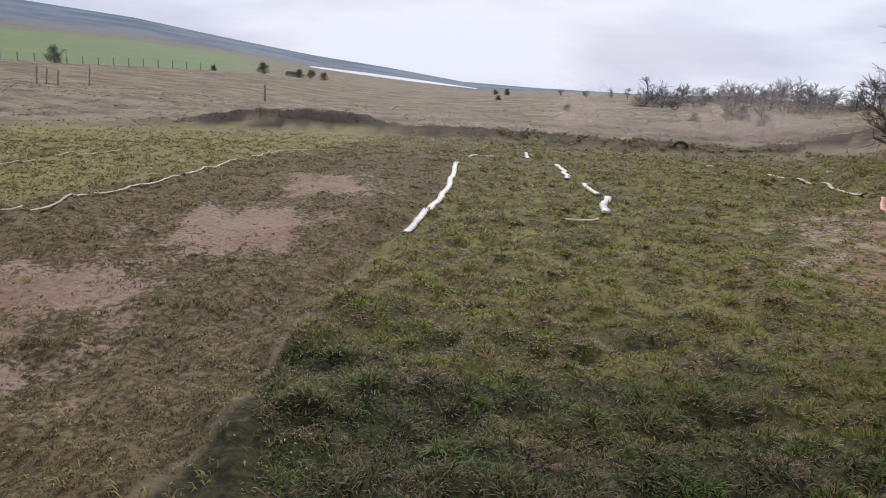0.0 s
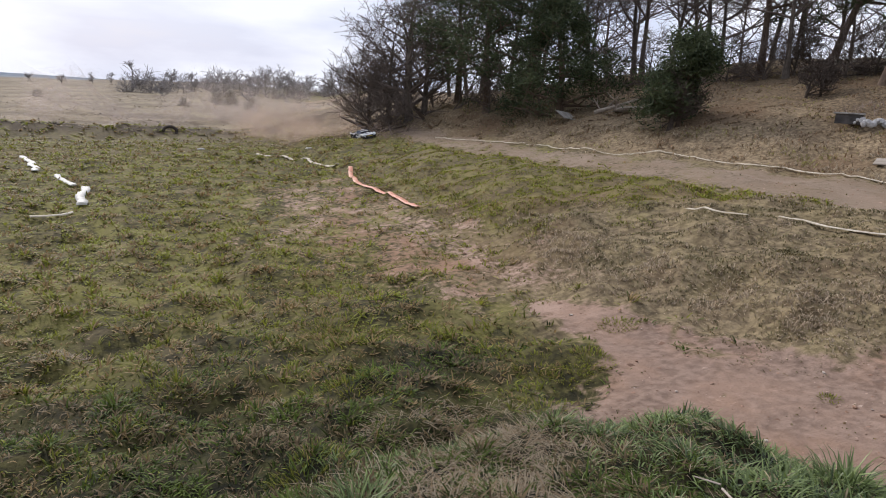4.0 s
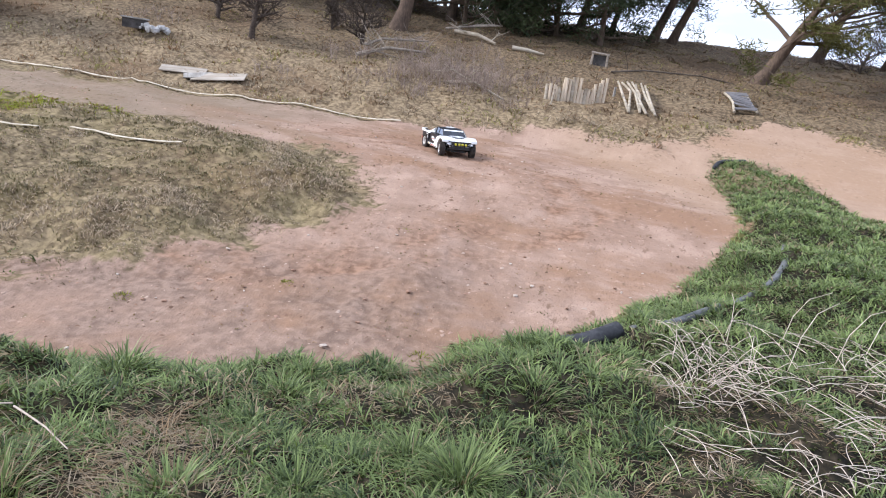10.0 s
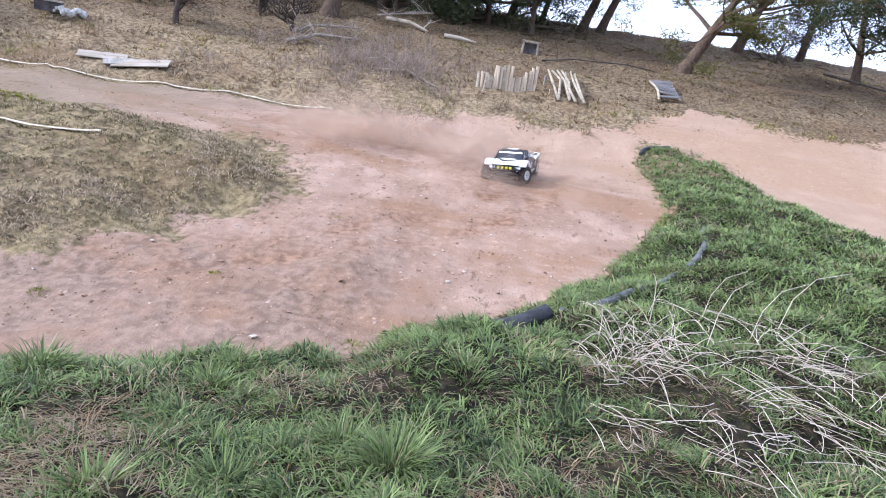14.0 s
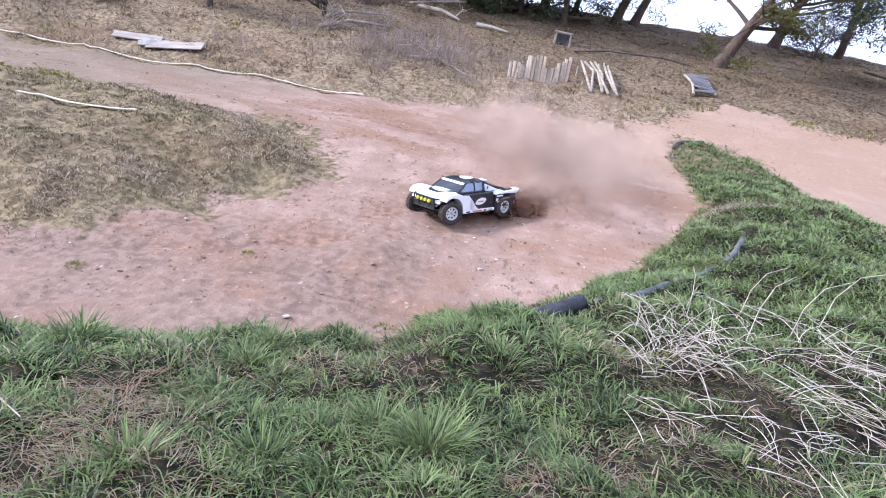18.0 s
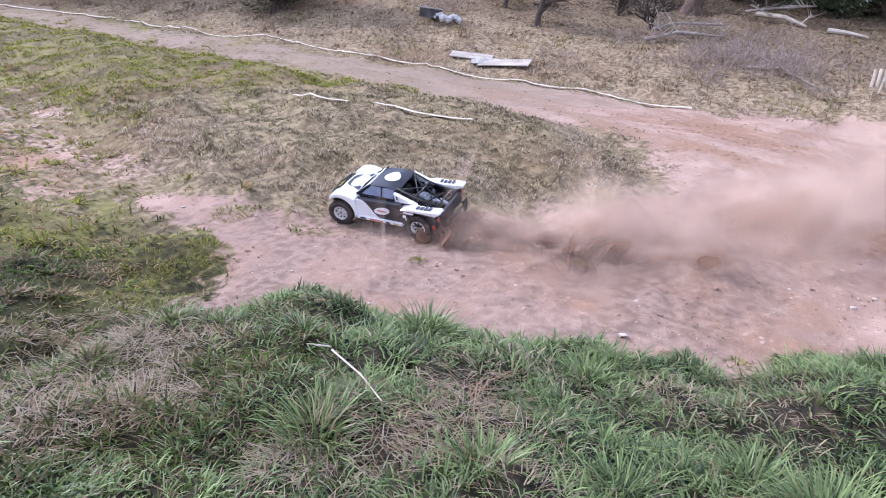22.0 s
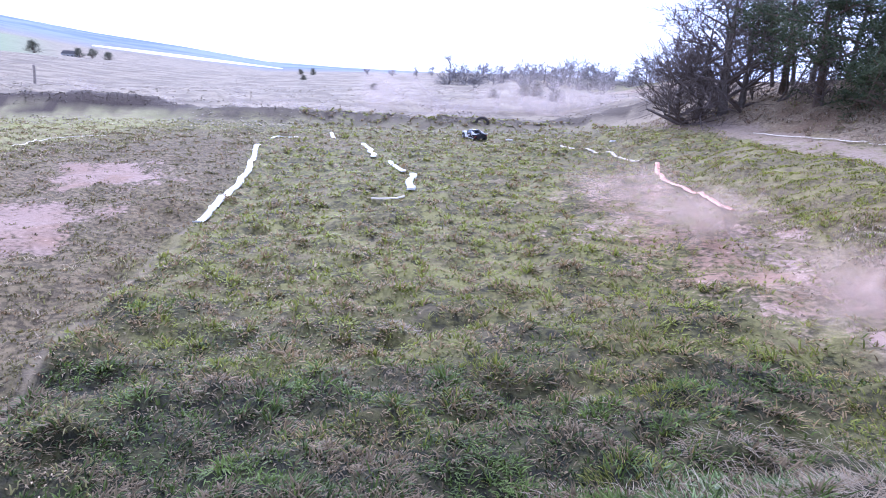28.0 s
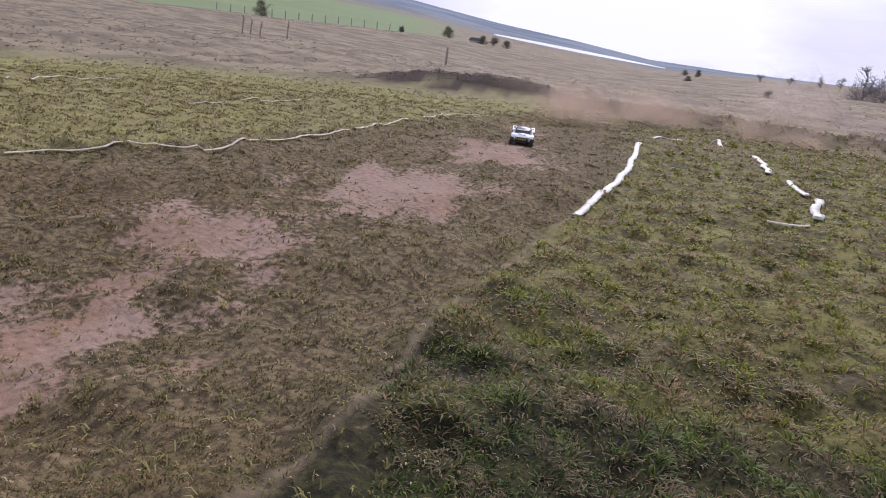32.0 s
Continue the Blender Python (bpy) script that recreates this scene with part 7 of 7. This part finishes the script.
def dust(name, wisps, size, spread, seed, label, material="dust", tail=0.0):
    """A cloud of soft bumpy wisps that thin out towards their rims."""
    r = np.random.default_rng(seed)
    n = 9
    u, v = np.meshgrid(np.linspace(-1, 1, n), np.linspace(-1, 1, n))
    u, v = u.ravel(), v.ravel()
    disc_u, disc_v = u * np.sqrt(1 - v * v / 2), v * np.sqrt(1 - u * u / 2)
    fall = np.clip(1 - (disc_u ** 2 + disc_v ** 2), 0, 1) ** 1.7
    quad = np.array([(i * n + k, i * n + k + 1, (i + 1) * n + k + 1, (i + 1) * n + k) for i in range(n - 1) for k in range(n - 1)])
    verts, faces, thick = [], [], []
    for w in range(wisps):
        c = r.normal(0, .8, 3) * np.array(spread)
        c[2] = abs(c[2])
        if tail:
            c[2] *= np.clip(.3 - c[0] / tail, .15, 1.5)
        R = size * r.uniform(.6, 1.3)
        a = r.normal(0, 1, 3) * np.array([1, 1, .5])
        a /= np.linalg.norm(a)
        b_ = np.cross(a, r.normal(0, 1, 3))
        b_ /= np.linalg.norm(b_)
        nrm = np.cross(a, b_)
        bump_ = .10 * np.sin(disc_u * r.uniform(2, 5) + r.uniform(0, 6)) + .10 * np.sin(disc_v * r.uniform(2, 5) + r.uniform(0, 6))
        p = c + R * (disc_u[:, None] * a * 1.25 + disc_v[:, None] * b_ + bump_[:, None] * nrm)
        faces.append(quad + len(verts) * n * n)
        verts.append(p)
        thick.append(fall * r.uniform(.5, 1.0))
    me = raw_mesh(name, np.concatenate(verts), np.concatenate(faces), M[material], True)
    me.attributes.new("thick", "FLOAT", "POINT").data.foreach_set("value", np.concatenate(thick).astype(np.float32))
    return tagged(new(name, me), label, "dust", kind="stuff")


def hang(ob, x, y, start, full, settle, gone, drift=(.25, -.1), lift=0.0, turn=0.0, low=1.6):
    """A cloud that is thrown up from the ground, drifts and settles."""
    z = ground_at(x, y)
    rows = [(0, pose(x, y, z - low, 0, 0, turn))]
    if start > .1:
        rows.append((start, pose(x, y, z - low, 0, 0, turn)))
    rows.append((full, pose(x, y, z + lift * .4, 0, 0, turn)))
    span = max(.1, settle - full)
    rows.append((settle, pose(x + drift[0] * span, y + drift[1] * span, z + lift, 0, 0, turn + 4)))
    if gone < 32:
        rows.append((gone, pose(x + drift[0] * (gone - full), y + drift[1] * (gone - full), z - low, 0, 0, turn + 6)))
    rows.append((32.2, pose(x + drift[0] * (min(gone, 32) - full), y + drift[1] * (min(gone, 32) - full), rows[-1][1].translation.z, 0, 0, turn + 6)))
    dust_moves.append((ob, rows))


HANGING = "thin cloud of reddish dust hanging over the track"
SPRAY = "brown spray of earth thrown up behind the truck"
# haze left over the moor
far_haze = dust("dust_haze", 40, 2.2, (9, 2.2, .5), 1, "pale haze of dust drifting over the moor", "haze")
far_haze.matrix_basis = pose(3.5, 38, .5, 0, 0, -4)
far_haze2 = dust("dust_haze", 22, 1.4, (7, 1.2, .25), 2, "pale haze of dust drifting along the berm", "haze")
far_haze2.matrix_basis = pose(-11, 29.8, -.1, 0, 0, 18)
# spray that follows the truck
spray = dust("dust_spray", 100, .15, (.62, .15, .13), 3, SPRAY, "dark_dust", 1.1)
spray_fine = dust("dust_spray", 40, .30, (.70, .26, .22), 4, "fine reddish dust billowing behind the truck", "dust", 1.3)


def follow(ob, back, strength):
    """Rows that keep a cloud behind the truck; strength is how far it stands out of the ground."""
    rows = []
    for t, x, y, h in TRUCK_PATH:
        a = radians(h)
        s_ = float(np.interp(t, *zip(*strength)))
        qx, qy = x - math.cos(a) * back, y - math.sin(a) * back
        rows.append((t, pose(qx, qy, ground_at(qx, qy) - 1.3 * (1 - s_), 0, 0, h)))
    dust_moves.append((ob, rows))


follow(spray, .85, [(0, 0), (11, 0), (12.5, .80), (13.5, .86), (16.5, .97), (19, 1), (22, .97), (24, .85), (26.5, .8), (28, 0), (32, 0)])
follow(spray_fine, 1.45, [(0, 0), (11.5, 0), (13, .78), (14.5, .88), (16.5, .95), (20, 1), (24.5, .92), (26.5, .95), (28, .7), (29.5, .92), (32, .95)])
for k, (x, y, n, size, spread, start, full, settle, gone, drift, lift, turn) in enumerate([
    (3.5, 26.5, 18, 1.0, (2.2, .9, .35), 2.6, 4.0, 5.6, 9.5, (.2, .1), .05, -50),
    (8.6, 2.4, 14, .5, (1.0, .6, .14), 9.5, 11.5, 15, 20, (.1, .05), .02, -70),
    (9.0, .9, 18, .5, (1.0, .7, .22), 12.5, 14.5, 19, 25.5, (.06, .04), .05, 10),
    (7.9, .45, 26, .42, (.8, .5, .26), 15.2, 17.2, 21, 25.8, (.05, .03), .08, 20),
    (6.4, .95, 26, .40, (.8, .45, .22), 17.4, 19.6, 22.5, 25.8, (.12, .02), .04, 150),
    (5.1, 1.9, 26, .36, (.8, .4, .14), 19.6, 21.2, 24, 26.4, (.12, -.02), .02, 140),
    (4.3, 2.9, 28, .34, (.7, .35, .14), 20.8, 22.4, 25, 28, (.1, -.03), .02, 120),
    (3.7, 4.2, 26, .32, (.6, .35, .13), 22.6, 24, 27, 30, (.12, -.03), .02, 110),
    (3.1, 6.0, 16, .4, (.6, .4, .2), 24.4, 25.6, 27.6, 31, (.1, .0), .05, 100),
    (2.3, 8.6, 10, .5, (.7, .5, .28), 25.2, 26.3, 28, 32, (.05, .2), .1, 100),
    (1.7, 11.3, 7, .6, (.7, .6, .42), 26.0, 27.0, 30, 34, (.0, .25), .15, 100),
    (-5.5, 25.6, 14, .7, (1.8, .6, .3), 28.6, 29.8, 32, 36, (.15, .1), .1, 5),
    (-9.0, 24.2, 14, .7, (1.4, .6, .4), 29.6, 30.6, 32, 36, (.1, .15), .12, 30),
    (-10.0, 20.2, 14, .6, (.8, .8, .5), 30.4, 31.3, 32, 36, (.1, .15), .15, 80),
]):
    hang(dust("dust_cloud", int(n * 2.2), size * 1.25, spread, 40 + k, HANGING), x, y, start, full, settle, gone, drift, lift, turn)
# loose crumbs in flight behind the wheels
b = Build()
rand = random.Random(12)
for _ in range(46):
    p, s_ = Vector((rand.uniform(-.6, .3), rand.gauss(0, .2), abs(rand.gauss(.08, .1)))), rand.uniform(.003, .009)
    b.add([p + Vector((s_, 0, 0)), p + Vector((-s_, s_, 0)), p + Vector((-s_, -s_, 0)), p + Vector((0, 0, s_ * 1.4))], [(0, 1, 2), (0, 3, 1), (1, 3, 2), (2, 3, 0)])
crumbs = thing("flying_crumbs", b, M["clod"], "crumbs of earth flung up behind the truck", "crumbs", kind="stuff")
follow(crumbs, 1.0, [(0, 0), (14, 0), (16.5, .9), (19, 1), (24, 1), (26.5, .6), (28, 0), (32, 0)])


# ---- loose crumbs of earth, grit and bits of turf on the bare track ----
s = Shader("crumb")
r_ = s.island()
M["crumb"] = s.done(s.ramp(r_, (0, (.10, .06, .042)), (.45, (.24, .145, .10)), (.75, (.33, .21, .155)), (1, (.40, .31, .25))), .95, 0, .15)


def crumbs_on(name, count, az, reach, size, label, seed):
    """Small angular lumps lying on the soil."""
    r = np.random.default_rng(seed)
    a = np.radians(r.uniform(*az, count))
    d = np.sqrt(r.uniform(reach[0] ** 1.3, reach[1] ** 1.3, count)) ** (2 / 1.3)
    x, y = -np.sin(a) * d, np.cos(a) * d
    ok = (dirt_at(x, y) > .55) & (wave(x, y, 1.3, seed) + r.normal(0, .6, count) > -.2)
    x, y = x[ok], y[ok]
    n = len(x)
    s_ = size * r.lognormal(0, .5, n) * .6
    z = land(x, y)
    v = np.empty((n, 5, 3))
    turn = r.uniform(0, 6.28, n)
    for k in range(4):
        t = turn + k * 1.57 + r.uniform(-.4, .4, n)
        q = s_ * r.uniform(.6, 1.5, n)
        v[:, k] = np.stack([x + np.cos(t) * q * 1.3, y + np.sin(t) * q, z - .003], -1)
    v[:, 4] = np.stack([x + r.normal(0, .2, n) * s_, y + r.normal(0, .2, n) * s_, z + s_ * r.uniform(.25, .6, n)], -1)
    f = (np.arange(n) * 5)[:, None, None] + np.array([[0, 1, 4], [1, 2, 4], [2, 3, 4], [3, 0, 4]])
    return tagged(new(name, raw_mesh(name, v.reshape(-1, 3), f.reshape(-1, 3), M["crumb"])), label, "earth crumbs", kind="stuff")


crumbs_on("earth_crumbs", 26000, (-100, -20), (3, 14), .010, "loose crumbs of dry reddish earth on the track", 5)
crumbs_on("earth_clods", 1300, (-100, -20), (3, 15), .011, "small clods of earth and grit on the track", 6)
x, y = polar(16000, -95, -20, 3, 15, .5)
m = (dirt_at(x, y) > .5) & (wave(x, y, .9, 91) + .8 * wave(x, y, .35, 92) > .65)
x, y = keep(m, x, y)
sward("sparse_turf", x, y, rng.uniform(.005, .018, len(x)), .002 + .0005 * np.hypot(x, y), rng.uniform(1.5, 3.5, len(x)), "worn", "sparse flattened remnants of turf in the soil", tone=.2, dead=.5)


def motions():
    walk(truck, truck_rows)
    for i, wheel in enumerate(truck_wheels):
        x, y = (FRONT, FRONT, REAR, REAR)[i], (TRACK_HALF, -TRACK_HALF)[i % 2]
        rows = []
        for k in range(65):
            t = k / 2
            steer = 0
            if i < 2:
                steer = float(np.interp(t, [0, 5, 8, 11, 13, 16, 18, 21, 24, 27, 29, 30.5, 32], [0, 0, 6, 14, 20, 22, 16, -6, 0, 6, 14, 16, 4]))
            rows.append((t, pose(x * SIZE, y * SIZE, TYRE_R * SIZE, 0, 0, -steer) @ pose(0, 0, 0, 0, 76.0 * k % 360, 0)))
        walk(wheel, rows)
    for cloud, rows in dust_moves:
        walk(cloud, rows)


motions()
